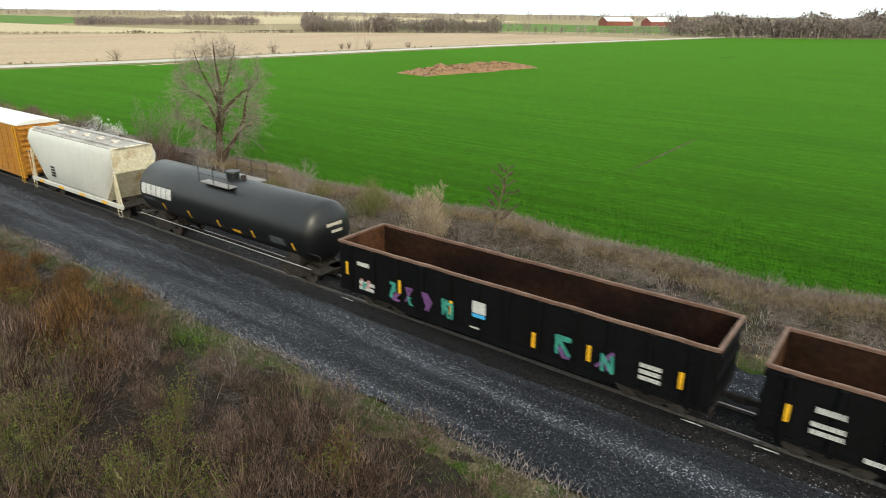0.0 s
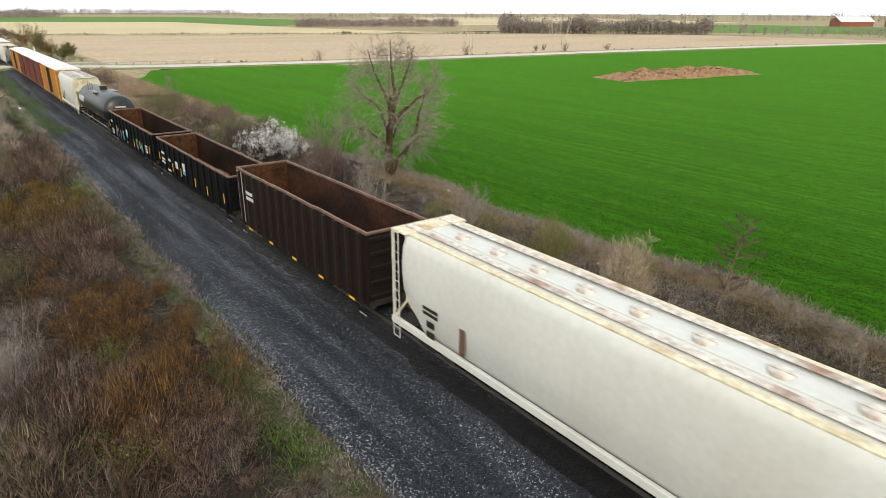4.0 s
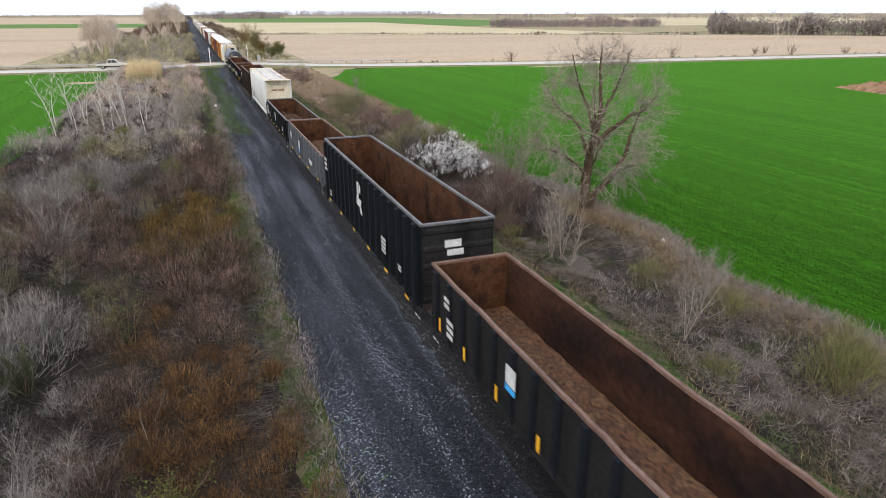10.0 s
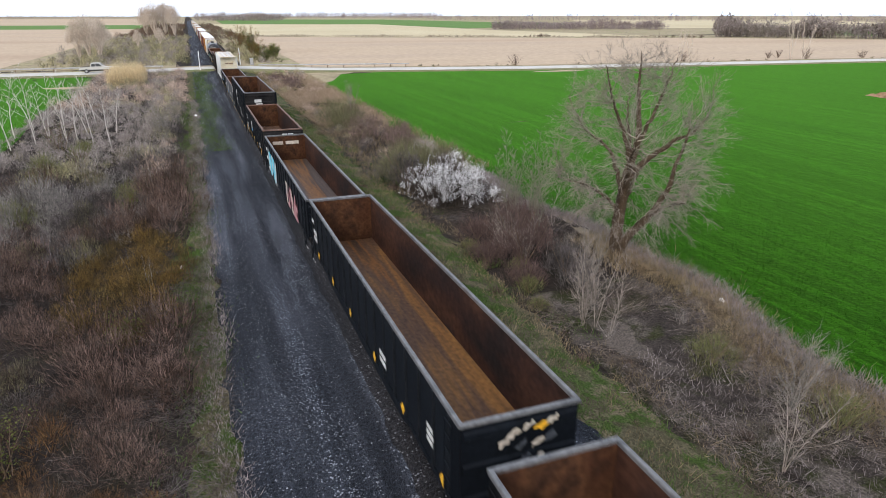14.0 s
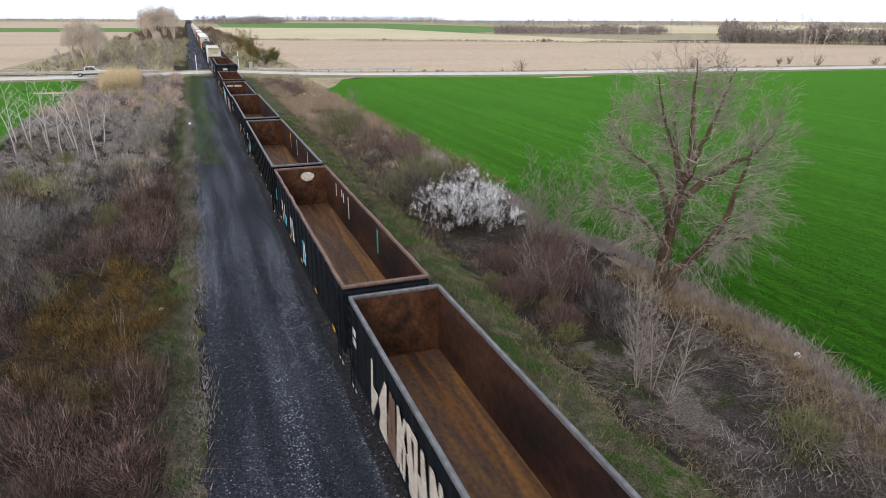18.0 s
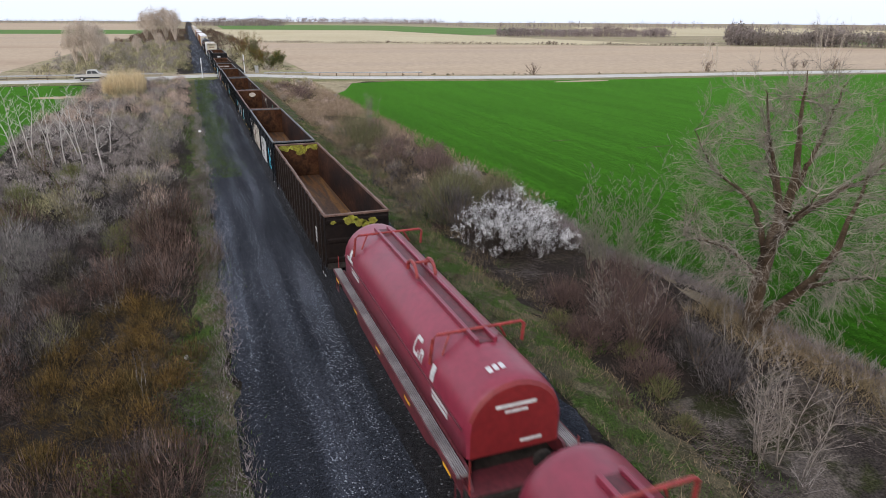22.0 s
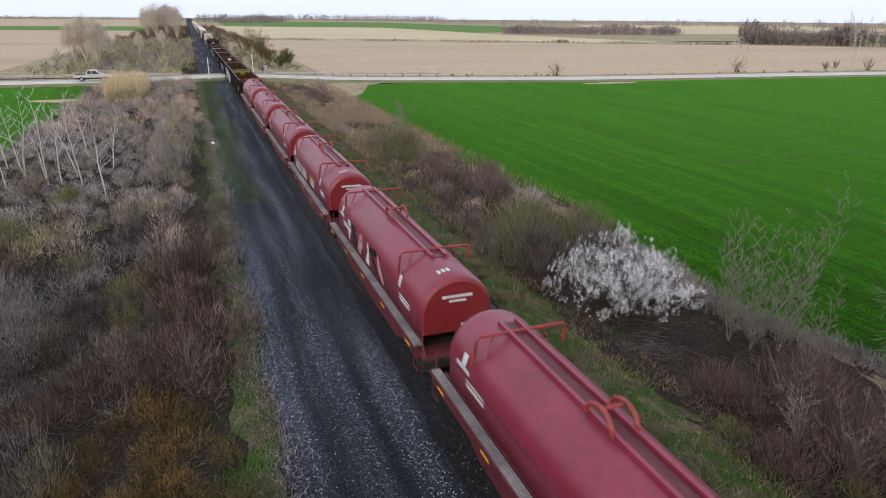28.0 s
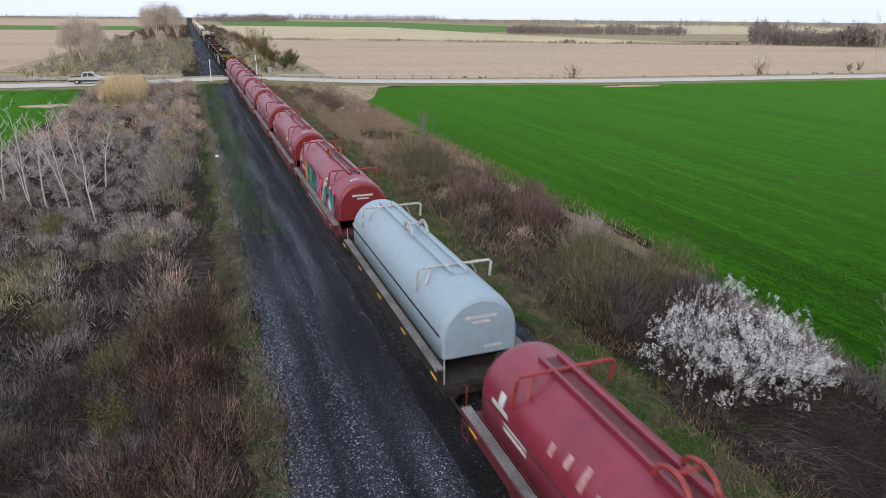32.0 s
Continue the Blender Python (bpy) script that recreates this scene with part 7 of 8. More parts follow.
grass("dry_grass", 30000, -120, 2, lambda g, x: g.uniform(25.0, 29.4, len(x)), M["dry_grass"], "straw-coloured grass in patches on the track bank", 0.34, 21, 0.010, keep=lambda x, y: noise.noise((0.5 * x, 0.6 * y, 14.0)) < 0.06)
grass("dry_grass", 26000, -130, 4, lambda g, x: 14.15 + 0.28 * g.normal(size=len(x)) + 0.2 * np.sin(x * 0.6), M["bleached_grass"], "bleached dead grass at the gravel's edge", 0.22, 5)
grass("green_grass", 10000, -130, -8, lambda g, x: 13.4 + 0.55 * g.normal(size=len(x)) + 0.5 * np.sin(x * 0.35), M["green_grass"], "green grass at the gravel's edge", 0.25, 6)
grass("green_grass", 3000, -60, -51, lambda g, x: 13.2 + 0.5 * g.normal(size=len(x)), M["green_grass"], "clump of fresh green grass at the gravel's edge", 0.32, 12)
grass("green_grass", 2500, -30, -21, lambda g, x: 13.4 + 0.4 * g.normal(size=len(x)), M["green_grass"], "clump of fresh green grass at the gravel's edge", 0.3, 13)
grass("green_grass", 15000, -189, -88, lambda g, x: 15.7 + 0.8 * g.normal(size=len(x)) + 0.4 * np.sin(x * 0.2), M["green_grass"], "green grass creeping over the old bed", 0.2, 7, 0.015)
grass("wheat", 70000, -75, 12, lambda g, x: 36.9 + 0.7 * np.sin(x * 0.21) + 0.4 * np.sin(x * 0.53 + 1) + 0.19 * np.floor(-46 * np.log(g.random(len(x)) + 1e-4)) + 0.03 * g.normal(size=len(x)), M["wheat"], "young wheat standing in close rows", 0.2, 9, 0.017)
grass("reed_bed", 10000, -174, -159, lambda g, x: g.uniform(-0.2, 5.6, len(x)), M["reed"], "tall straw-coloured reeds below the road", 3.1, 8, 0.035, 0.12)


def plant(name, x, y, limbs_, twigs_, extra, mats, labels, label, category, group=""):
    """One shrub or tree: a trunk mesh, and a crown mesh with its twigs and leaves."""
    z = ground_z(x, y)
    ob = tagged(new(name), label, category, group)
    ob.matrix_basis = pose(x, y, z)
    part("trunk", tri_mesh("trunk", *limbs_, mats[0]), None, ob)
    v, t, s = joined([twigs_] + ([extra] if extra is not None else []))
    part("crown", tri_mesh("crown", v, t, mats[1:], s), None, ob, labels)
    return ob


def single(x, y, height, seed, twig="twig_pale", bark="twig_pale", stems=7, spread=1.0, twigs=900, label="bare grey leafless shrub", name="shrub", leaves=0, leaf="leaf", lean=0.5, r=0.019, up=0.8, leaf_size=0.05, fuzz=0.27):
    l, tw, tips = shrub_form(seed, stems, height, spread, twigs, r, lean, up, fuzz)
    extra = None
    if leaves:
        g = np.random.default_rng(seed)
        p = tips[g.integers(len(tips), size=leaves)] + g.normal(0, 0.06, (leaves, 3))
        extra = bits(p, leaf_size * g.uniform(0.6, 1.3, leaves), g, 0.6)
    return plant(name, x, y, l, tw, extra, [M[bark], M[twig]] + ([M[leaf]] if leaves else []), "", label, "shrub" if name == "shrub" else "tree")


def leader_tree(x, y, height, seed, label, r=0.06, bark="twig_pale", twig="twig_pale", name="sapling", lean=(0, 0), start=0.25, branches=16, reach=0.3, twigs=5, twig_r=0.006, stems=1, spread=0.3, rise_=0.8, curl=0.02):
    """A slim young tree: one or more stems with a leader, and upswept side branches that shorten towards the top."""
    g = np.random.default_rng(seed)
    tp, tq, tr, trunks = [], [], [], []
    for k in range(stems):
        P, Q, R0, R1 = [], [], [], []
        a = 6.283 * k / stems + g.uniform(0, 1)
        off = spread * (stems > 1)
        d = np.array([lean[0] + off * math.cos(a), lean[1] + off * math.sin(a), 1.0])
        h = height * (1 if k == 0 else g.uniform(0.65, 0.95))
        pts = [np.array([0.12 * off * math.cos(a), 0.12 * off * math.sin(a), -0.1])]
        for i in range(10):
            d = d + g.normal(0, 0.07, 3) + np.array([0, 0, 0.03])
            d /= np.linalg.norm(d)
            pts.append(pts[-1] + d * h / 10)
        for i in range(10):
            P.append(pts[i]), Q.append(pts[i + 1]), R0.append(r * (1 - 0.09 * i)), R1.append(r * (1 - 0.09 * (i + 1)))
        for b in range(branches):
            u = start + (0.97 - start) * (b + g.random()) / branches
            i = min(int(u * 10), 9)
            p = pts[i] + (pts[i + 1] - pts[i]) * (u * 10 - i)
            az = 2.39996 * b + g.normal(0, 0.4)
            w = np.array([math.cos(az), math.sin(az), rise_ * g.uniform(0.6, 1.3)])
            w /= np.linalg.norm(w)
            ln = h * reach * (1.15 - 0.75 * u) * g.uniform(0.6, 1.2)
            rb = r * (1 - 0.85 * u) * 0.42 + 0.003
            for q in range(4):
                e = p + w * ln / 4
                P.append(p), Q.append(e), R0.append(rb * (1 - 0.22 * q)), R1.append(rb * (0.78 - 0.22 * q))
                for _ in range(twigs if q else 1):
                    s0 = p + (e - p) * g.random()
                    z = w + g.normal(0, 0.5, 3) + np.array([0, 0, 0.35])
                    z /= np.linalg.norm(z)
                    l2 = ln * g.uniform(0.15, 0.42)
                    tp.append(s0), tq.append(s0 + z * l2), tr.append(twig_r)
                    z2 = z + g.normal(0, 0.45, 3)
                    tp.append(s0 + z * l2 * 0.4), tq.append(s0 + z * l2 * 0.4 + z2 / np.linalg.norm(z2) * l2 * 0.5), tr.append(0.8 * twig_r)
                p = e
                w = w + g.normal(0, 0.12, 3) + np.array([0, 0, curl])
                w /= np.linalg.norm(w)
        trunks.append(limbs(P, Q, R0, np.maximum(R1, 0.002), 5 if stems < 4 else 4))
    ob = tagged(new(name), label, "shrub" if name == "shrub" else "tree")
    ob.matrix_basis = pose(x, y, ground_z(x, y))
    for trunk in trunks:
        part("trunk" if stems == 1 else "stem", tri_mesh("stem", *trunk, M[bark]), None, ob)
    part("crown", tri_mesh("crown", *blades(tp, tq, tr), M[twig]), None, ob, "fine bare twigs")
    return ob


def field_tree(x, y, seed, label):
    """A broad old leafless tree: two stems from the root, arching limbs, an upswept head and drooping outer whips."""
    g = np.random.default_rng(seed)
    P, Q, R0, R1, tp, tq, tr = [], [], [], [], [], [], []
    thin = ([], [], [], [])
    side, deep = np.array([0.66, 0.75, 0.0]), np.array([-0.75, 0.66, 0.0])
    at = lambda u, w, z: side * u + deep * w + np.array([0, 0, z])
    unit = lambda v: v / max(np.linalg.norm(v), 1e-6)

    def smooth(pts, n):
        pts = np.array(pts)
        k = np.linspace(0, len(pts) - 1, n)
        i = np.minimum(k.astype(int), len(pts) - 2)
        f = (k - i)[:, None]
        a, b, c, d = pts[np.maximum(i - 1, 0)], pts[i], pts[i + 1], pts[np.minimum(i + 2, len(pts) - 1)]
        return 0.5 * (2 * b + (c - a) * f + (2 * a - 5 * b + 4 * c - d) * f ** 2 + (3 * b - 3 * c + d - a) * f ** 3)

    def run(pts, r0, r1, into=None):
        k = len(pts) - 1
        a, b, c, d = into or (P, Q, R0, R1)
        for i in range(k):
            a.append(pts[i]), b.append(pts[i + 1]), c.append(r0 + (r1 - r0) * i / k), d.append(r0 + (r1 - r0) * (i + 1) / k)

    mid, axes = at(0.35, 0, 5.8), np.array([4.9, 4.9, 6.1])
    stems = [  # the line of each stem and limb, its thickness at both ends
        ([at(-0.1, 0, -0.3), at(-0.15, 0.1, 2.2), at(0.1, 0.0, 4.6), at(0.45, 0.1, 6.4), at(0.3, -0.1, 8.8), at(0.2, 0.1, 11.0)], 0.36, 0.015),
        ([at(0.05, -0.1, -0.3), at(0.3, -0.3, 0.9), at(1.3, -0.5, 2.3), at(2.2, -0.5, 3.8), at(2.6, -0.3, 5.6), at(3.0, 0.2, 7.2)], 0.27, 0.035),
        ([at(0.1, 0, 4.2), at(0.9, 0.3, 5.3), at(2.1, 0.6, 6.3), at(3.1, 0.9, 6.9), at(3.8, 1.1, 7.7)], 0.18, 0.02),
        ([at(-0.1, 0.05, 3.4), at(-0.5, 0.1, 4.8), at(-1.2, 0.5, 5.9), at(-2.6, 0.8, 6.9), at(-3.5, 0.9, 8.4)], 0.13, 0.015),
        ([at(0.2, 0, 5.2), at(-0.3, -0.6, 7.0), at(-0.9, -1.4, 8.8), at(-1.3, -1.9, 10.4)], 0.12, 0.015),
        ([at(0.45, 0, 6.2), at(1.1, 0.8, 7.8), at(1.6, 1.5, 9.4), at(1.9, 1.8, 10.6)], 0.11, 0.015),
        ([at(0.0, 0, 3.8), at(0.2, -1.2, 5.0), at(0.4, -2.6, 6.0), at(0.7, -3.8, 7.2)], 0.12, 0.015),
        ([at(0.2, 0, 4.8), at(0.0, 1.3, 6.2), at(-0.4, 2.7, 7.4), at(-0.5, 3.7, 8.6)], 0.12, 0.015),
        ([at(-0.15, 0, 2.4), at(-1.1, -0.5, 3.5), at(-2.4, -1.0, 4.2), at(-3.4, -1.4, 4.4)], 0.09, 0.015),
        ([at(1.3, -0.5, 2.3), at(2.0, -1.5, 3.2), at(2.7, -2.4, 3.8), at(3.2, -2.9, 4.0)], 0.08, 0.015),
        ([at(0.0, 0.1, 2.8), at(0.4, 1.6, 4.0), at(0.9, 3.0, 4.8), at(1.2, 3.9, 4.9)], 0.09, 0.015)]
    nodes = []
    for pts, r0, r1 in stems:
        line = smooth(pts, 19)
        line[1:-1] += g.normal(0, 0.035, line[1:-1].shape)
        run(line, r0, r1)
        nodes += [q for q in line[4 if r0 > 0.15 else 1:] if q[2] > 1.3]
    nodes = np.array(nodes)

    def whip(p, d, ln, r, sag):
        m = p + d * ln * 0.5
        q = m + unit(d + np.array([0, 0, -sag]) + g.normal(0, 0.16, 3)) * ln * 0.5
        tp.append(p), tq.append(p + (m - p) * 1.25), tr.append(r)
        tp.append(m), tq.append(q), tr.append(r * 0.8)
        for _ in range(2):
            f = g.uniform(0.2, 1.6)
            o = p + (m - p) * f if f < 1 else m + (q - m) * (f - 1)
            e = unit(d + g.normal(0, 0.55, 3) + np.array([0, 0, 0.12 - sag]))
            tp.append(o), tq.append(o + e * ln * g.uniform(0.3, 0.6)), tr.append(r * 0.7)

    count = 330
    for k in range(count):
        cz = 1 - 1.86 * (k + 0.5) / count
        az = 2.39996 * k + g.normal(0, 0.15)
        sr = math.sqrt(1 - cz * cz)
        tip = mid + axes * np.array([sr * math.cos(az), sr * math.sin(az), cz]) * g.uniform(0.62, 1.0)
        if tip[2] < 0.7:
            continue
        far = np.linalg.norm(nodes - tip, axis=1)
        cost = np.abs(far - 1.7) + 0.9 * np.maximum(0, nodes[:, 2] - tip[2] - (0.9 if tip[2] < 4 else 0)) + g.uniform(0, 0.5, len(nodes))
        p = nodes[np.argmin(cost)]
        ln = np.linalg.norm(tip - p)
        high = np.clip((tip[2] - 2.5) / 6.5, 0, 1)
        bow = p + (tip - p) * 0.5 + np.array([0, 0, (0.30 - 0.36 * high) * ln]) + g.normal(0, 0.09 * ln, 3)
        pts = [(1 - u) ** 2 * p + 2 * u * (1 - u) * bow + u * u * tip + g.normal(0, 0.022 * ln, 3) * (u > 0) for u in np.linspace(0, 1, 9)]
        run(pts, 0.011 + 0.0075 * ln, 0.005, thin)
        sag = 0.6 * (1 - high)
        for j in range(8):
            c = g.uniform(1.6, 7.98)
            i = int(c)
            q = pts[i] + (pts[i + 1] - pts[i]) * (c - i)
            out = unit((q - mid) / axes)
            e = unit(unit(pts[i + 1] - pts[i]) * 0.75 + 0.35 * out + g.normal(0, 0.5, 3) + np.array([0, 0, 0.3 * high - 0.2 * sag]))
            l2 = g.uniform(0.3, 0.85)
            run([q, q + e * l2 * 0.5 + g.normal(0, 0.03, 3), q + e * l2], 0.0055, 0.0035, thin)
            for f in (0.15, 0.4, 0.6, 0.8, 1.0):
                whip(q + e * l2 * f, unit(e + g.normal(0, 0.45, 3)), g.uniform(0.25, 0.75), 0.0042, 0.8 * sag)
    ob = tagged(new("bare_tree"), label, "tree")
    ob.matrix_basis = pose(x, y, ground_z(x, y))
    part("trunk", tri_mesh("trunk", *limbs(P, Q, 1.2 * np.array(R0), 1.05 * np.array(R1), 7), M["tree_bark"]), None, ob, "trunk and limbs with grey-brown bark")
    part("crown", tri_mesh("crown", *merged([blades(tp, tq, np.array(tr) * 1.15), limbs(*thin, 3)]), M["tree_twig"]), None, ob, "fine pale grey twigs")
    return ob


field_tree(-52.9, 36.0, 4, "large leafless tree with arching limbs at the field's edge")
# shrubs on the field side
for i, (x, y, hgt, ln, st) in enumerate([(-45.9, 30.0, 4.9, (0.02, 0.02), 3), (-46.6, 29.8, 4.6, (-0.05, 0.0), 4), (-46.1, 29.5, 3.6, (0.0, -0.1), 4), (-45.2, 30.3, 4.2, (0.1, 0.1), 2), (-54.5, 32.3, 5.4, (-0.04, 0.0), 1), (-55.4, 30.0, 3.4, (-0.05, -0.05), 5), (-54.0, 30.6, 3.2, (0.05, -0.05), 4), (-35.6, 29.9, 4.0, (0.1, 0.1), 3)]):
    leader_tree(x, y, hgt, 210 + i, "pale bare sapling with spreading twigs", 0.021, "twig_sapling", "twig_sapling", lean=ln, start=0.12, branches=18, reach=0.30, twigs=5, twig_r=0.0036, stems=st, spread=0.15, rise_=1.0, curl=0.03)


def bush(x, y, R, H, seed, material, label, n=800, r=0.010, name="shrub", kind="shrub", lift=0.0, heads=9, long=1.0):
    """One rounded leafless bush or tree."""
    ob = tagged(new(name), label, kind)
    ob.matrix_basis = pose(x, y, ground_z(x, y), rz=40 * seed)
    v, t = puff(seed, R, H - lift, n, r, 2, heads, 0.45, long)
    v[:, 2] += lift
    part("crown", tri_mesh("crown", v, t, M[material]), None, ob)
    g = np.random.default_rng(seed)
    a = g.uniform(0, 6.283, 9)
    q = np.stack([0.6 * R * np.cos(a), 0.6 * R * np.sin(a), np.full(9, 0.7 * H)], 1) * g.uniform(0.6, 1.0, (9, 1))
    part("stem", tri_mesh("stem", *limbs(q * 0.03 - np.array([0, 0, 0.1]), q, np.full(9, max(0.03, 0.012 * H)), np.full(9, 0.01), 3), M["bark" if material != "twig_far" else material]), None, ob)


for i, (x, y, R, H, m, lab) in enumerate([
        (-56.4, 31.2, 2.5, 4.2, "twig_red", "red-brown leafless multi-stemmed bush"), (-53.8, 30.6, 2.2, 3.8, "twig_red", "red-brown leafless multi-stemmed bush"), (-58.6, 29.8, 1.5, 2.2, "twig_red", "low red-brown leafless bush"), (-51.6, 31.8, 1.6, 2.6, "brush_grey", "grey-brown leafless bush below the tree"), (-54.8, 28.8, 1.5, 2.0, "twig_red", "low red-brown leafless bush"), (-51.4, 29.4, 1.3, 1.7, "twig_red", "low red-brown leafless bush"), (-49.6, 31.6, 1.5, 2.0, "brush_grey", "grey-brown leafless bush below the tree"),
        (-73.2, 29.6, 3.0, 4.6, "bank_olive", "olive-brown bush just coming into leaf"), (-71.8, 29.6, 2.0, 3.8, "brush_grey", "bare grey-brown bush beside the blossom"), (-73.5, 33.4, 2.4, 4.2, "bank_olive", "olive-brown bush just coming into leaf"), (-70.8, 32.4, 1.8, 4.0, "brush_grey", "bare grey-brown bush beside the blossom"),
        (-77.4, 31.4, 2.6, 4.0, "bank_olive", "olive-brown bush just coming into leaf"), (-86.6, 33.6, 2.3, 3.2, "bank_rust", "rounded rust-brown leafless bush"), (-82.0, 34.4, 1.8, 2.4, "brush_mauve", "low mauve-grey leafless bush"), (-79.0, 33.0, 1.7, 2.6, "bank_olive", "rounded olive bush on the bank"),
        (-92.8, 31.6, 3.0, 4.2, "bank_rust", "rounded reddish leafless bush"), (-89.6, 34.2, 2.0, 3.0, "bank_rust", "rounded reddish leafless bush"), (-100.6, 31.2, 3.0, 4.4, "bank_olive", "dark olive rounded bush"), (-104.4, 30.4, 3.0, 4.6, "bank_olive", "dark olive rounded bush"),
        (-108.0, 33.4, 1.9, 2.6, "bank_rust", "rounded rust-brown leafless bush"), (-150.0, 31.5, 2.6, 2.8, "bank_rust", "low rounded rust-brown bush"), (-158.0, 33.0, 2.8, 3.0, "bank_rust", "low rounded rust-brown bush"), (-166.0, 31.0, 2.4, 2.6, "bank_rust", "low rounded rust-brown bush")]):
    bush(x, y, R, H, 300 + i, m, lab, 1000, 0.0055 if x > -80 else 0.0068)
for i, (x, y, R, H) in enumerate([(-30.4, 32.4, 1.8, 3.4), (-25.6, 33.8, 1.2, 2.3), (-36.5, 33.2, 1.4, 2.0), (-41.5, 32.5, 1.3, 1.8), (-33.0, 29.2, 1.0, 1.2), (-53.2, 29.9, 0.8, 1.1), (-50.2, 29.0, 0.9, 1.2), (-56.8, 28.6, 0.8, 0.9), (-48.2, 28.4, 0.7, 0.9)]):
    bush(x, y, R, H, 340 + i, "bud_green", "rounded shrub with fresh green buds", 480, 0.0042)
leader_tree(-21.3, 34.2, 5.2, 350, "narrow brown sapling at the field's edge", 0.06, "bark", "twig_red", "sapling", (0.05, 0.02), 0.18, 26, 0.27, 16, 0.009, 1, 0.2, 0.7)
for i, (x, y, R, H) in enumerate([(-79.0, 6.4, 1.6, 2.6), (-70.0, 3.2, 1.7, 2.4), (-66.0, -1.0, 1.9, 2.8), (-84.5, 2.4, 1.6, 2.8), (-62.0, 5.6, 1.3, 1.9), (-74.5, 9.2, 1.4, 1.9), (-88.0, 8.2, 1.5, 2.2), (-72.0, -3.5, 2.0, 3.2), (-57.0, 0.6, 1.7, 2.4), (-93.5, 4.0, 1.5, 2.4)]):
    bush(x, y, R, H, 360 + i, "bud_green" if i % 2 else "brush_olive", "rounded shrub with yellowish young leaves in the brush", 420, 0.007)
for i, (x, y, hgt, ln) in enumerate([(-61.8, 35.1, 7.6, (0.0, 0.05)), (-62.2, 33.6, 6.2, (-0.05, -0.05)), (-60.6, 34.6, 5.8, (0.05, 0.05)), (-63.4, 34.6, 5.4, (-0.08, 0.05)), (-61.2, 33.8, 4.6, (0.1, -0.08)), (-58.6, 34.0, 4.6, (0.05, -0.1))]):
    leader_tree(x, y, hgt, 330 + i, "tall slender shrub with fine grey-green twigs", 0.015, "twig_green", "twig_green", "shrub", ln, 0.08, 24, 0.17, 9, 0.0034, 5, 0.13, 1.3, 0.04)
single(-50.6, 32.6, 3.4, 39, stems=8, label="pale bare shrub below the large tree", twigs=500, lean=0.7, r=0.014)
single(-112.0, 34.0, 4.6, 46, "twig_pale", "twig_pale", 8, label="thin bush with green buds", twigs=700, lean=0.5, leaves=900)
leader_tree(-24.1, 30.8, 4.4, 48, "pale straw-coloured leafless shrub with many fine stems", 0.020, "twig_straw", "twig_straw", "shrub", (0, 0), 0.12, 18, 0.26, 9, 0.0042, 9, 0.26, 1.1, 0.06)
bush(-24.6, 31.4, 1.7, 4.2, 49, "twig_straw", "rounded pale straw-coloured leafless shrub", 900, 0.0048, heads=12, long=1.5)
bush(-30.2, 32.2, 1.7, 3.5, 351, "bud_green", "rounded shrub with fresh green buds", 700, 0.0045)
single(-37.8, 32.6, 3.2, 50, label="bare grey leafless shrub", twigs=700, lean=0.5)
single(-15.0, 33.6, 1.8, 52, label="low bare leafless shrub", twigs=500, lean=0.7)
# shrubs in the brush on the other side
for i, (x, y, hgt) in enumerate([(-31.5, 6.5, 4.2), (-36.5, 3.2, 3.6), (-46.5, 1.5, 4.2), (-26.0, 4.6, 3.2), (-56.0, 3.5, 3.8)]):
    single(x, y, hgt, 60 + i, "brush_pale", "brush_pale", 16, label="pale bare spreading shrub in the brush", twigs=3200, lean=0.95, r=0.012)
for i, (x, y, hgt) in enumerate([(-15.4, 7.4, 2.3), (-16.6, 6.6, 2.4), (-14.0, 8.2, 1.9), (-19.7, 5.8, 2.5), (-18.4, 5.0, 2.4), (-21.8, 5.4, 2.3), (-17.2, 8.4, 2.2), (-21.0, 7.0, 2.6), (-12.0, 11.0, 2.0), (-24.5, 8.8, 2.2), (-18.8, 10.0, 1.8), (-31.5, 10.0, 1.8), (-43.0, 8.0, 2.2), (-50.5, 10.8, 1.4), (-70.0, 9.4, 2.0), (-84.0, 5.0, 2.6), (-77.0, 3.4, 2.6), (-96.0, 1.5, 3.4)]):
    single(x, y, hgt, 80 + i, "thicket", "bark", 9, label="shrub with young yellow-green leaves", twigs=600, lean=0.7, leaves=950, leaf_size=0.045)
single(-40.3, 4.9, 1.9, 130, "cedar", "bark", 10, label="dark juniper bush with drooping sprays", twigs=2600, lean=0.9)
single(-32.5, 2.6, 2.0, 131, "cedar", "bark", 10, label="dark juniper bush with drooping sprays", twigs=2200, lean=0.9)
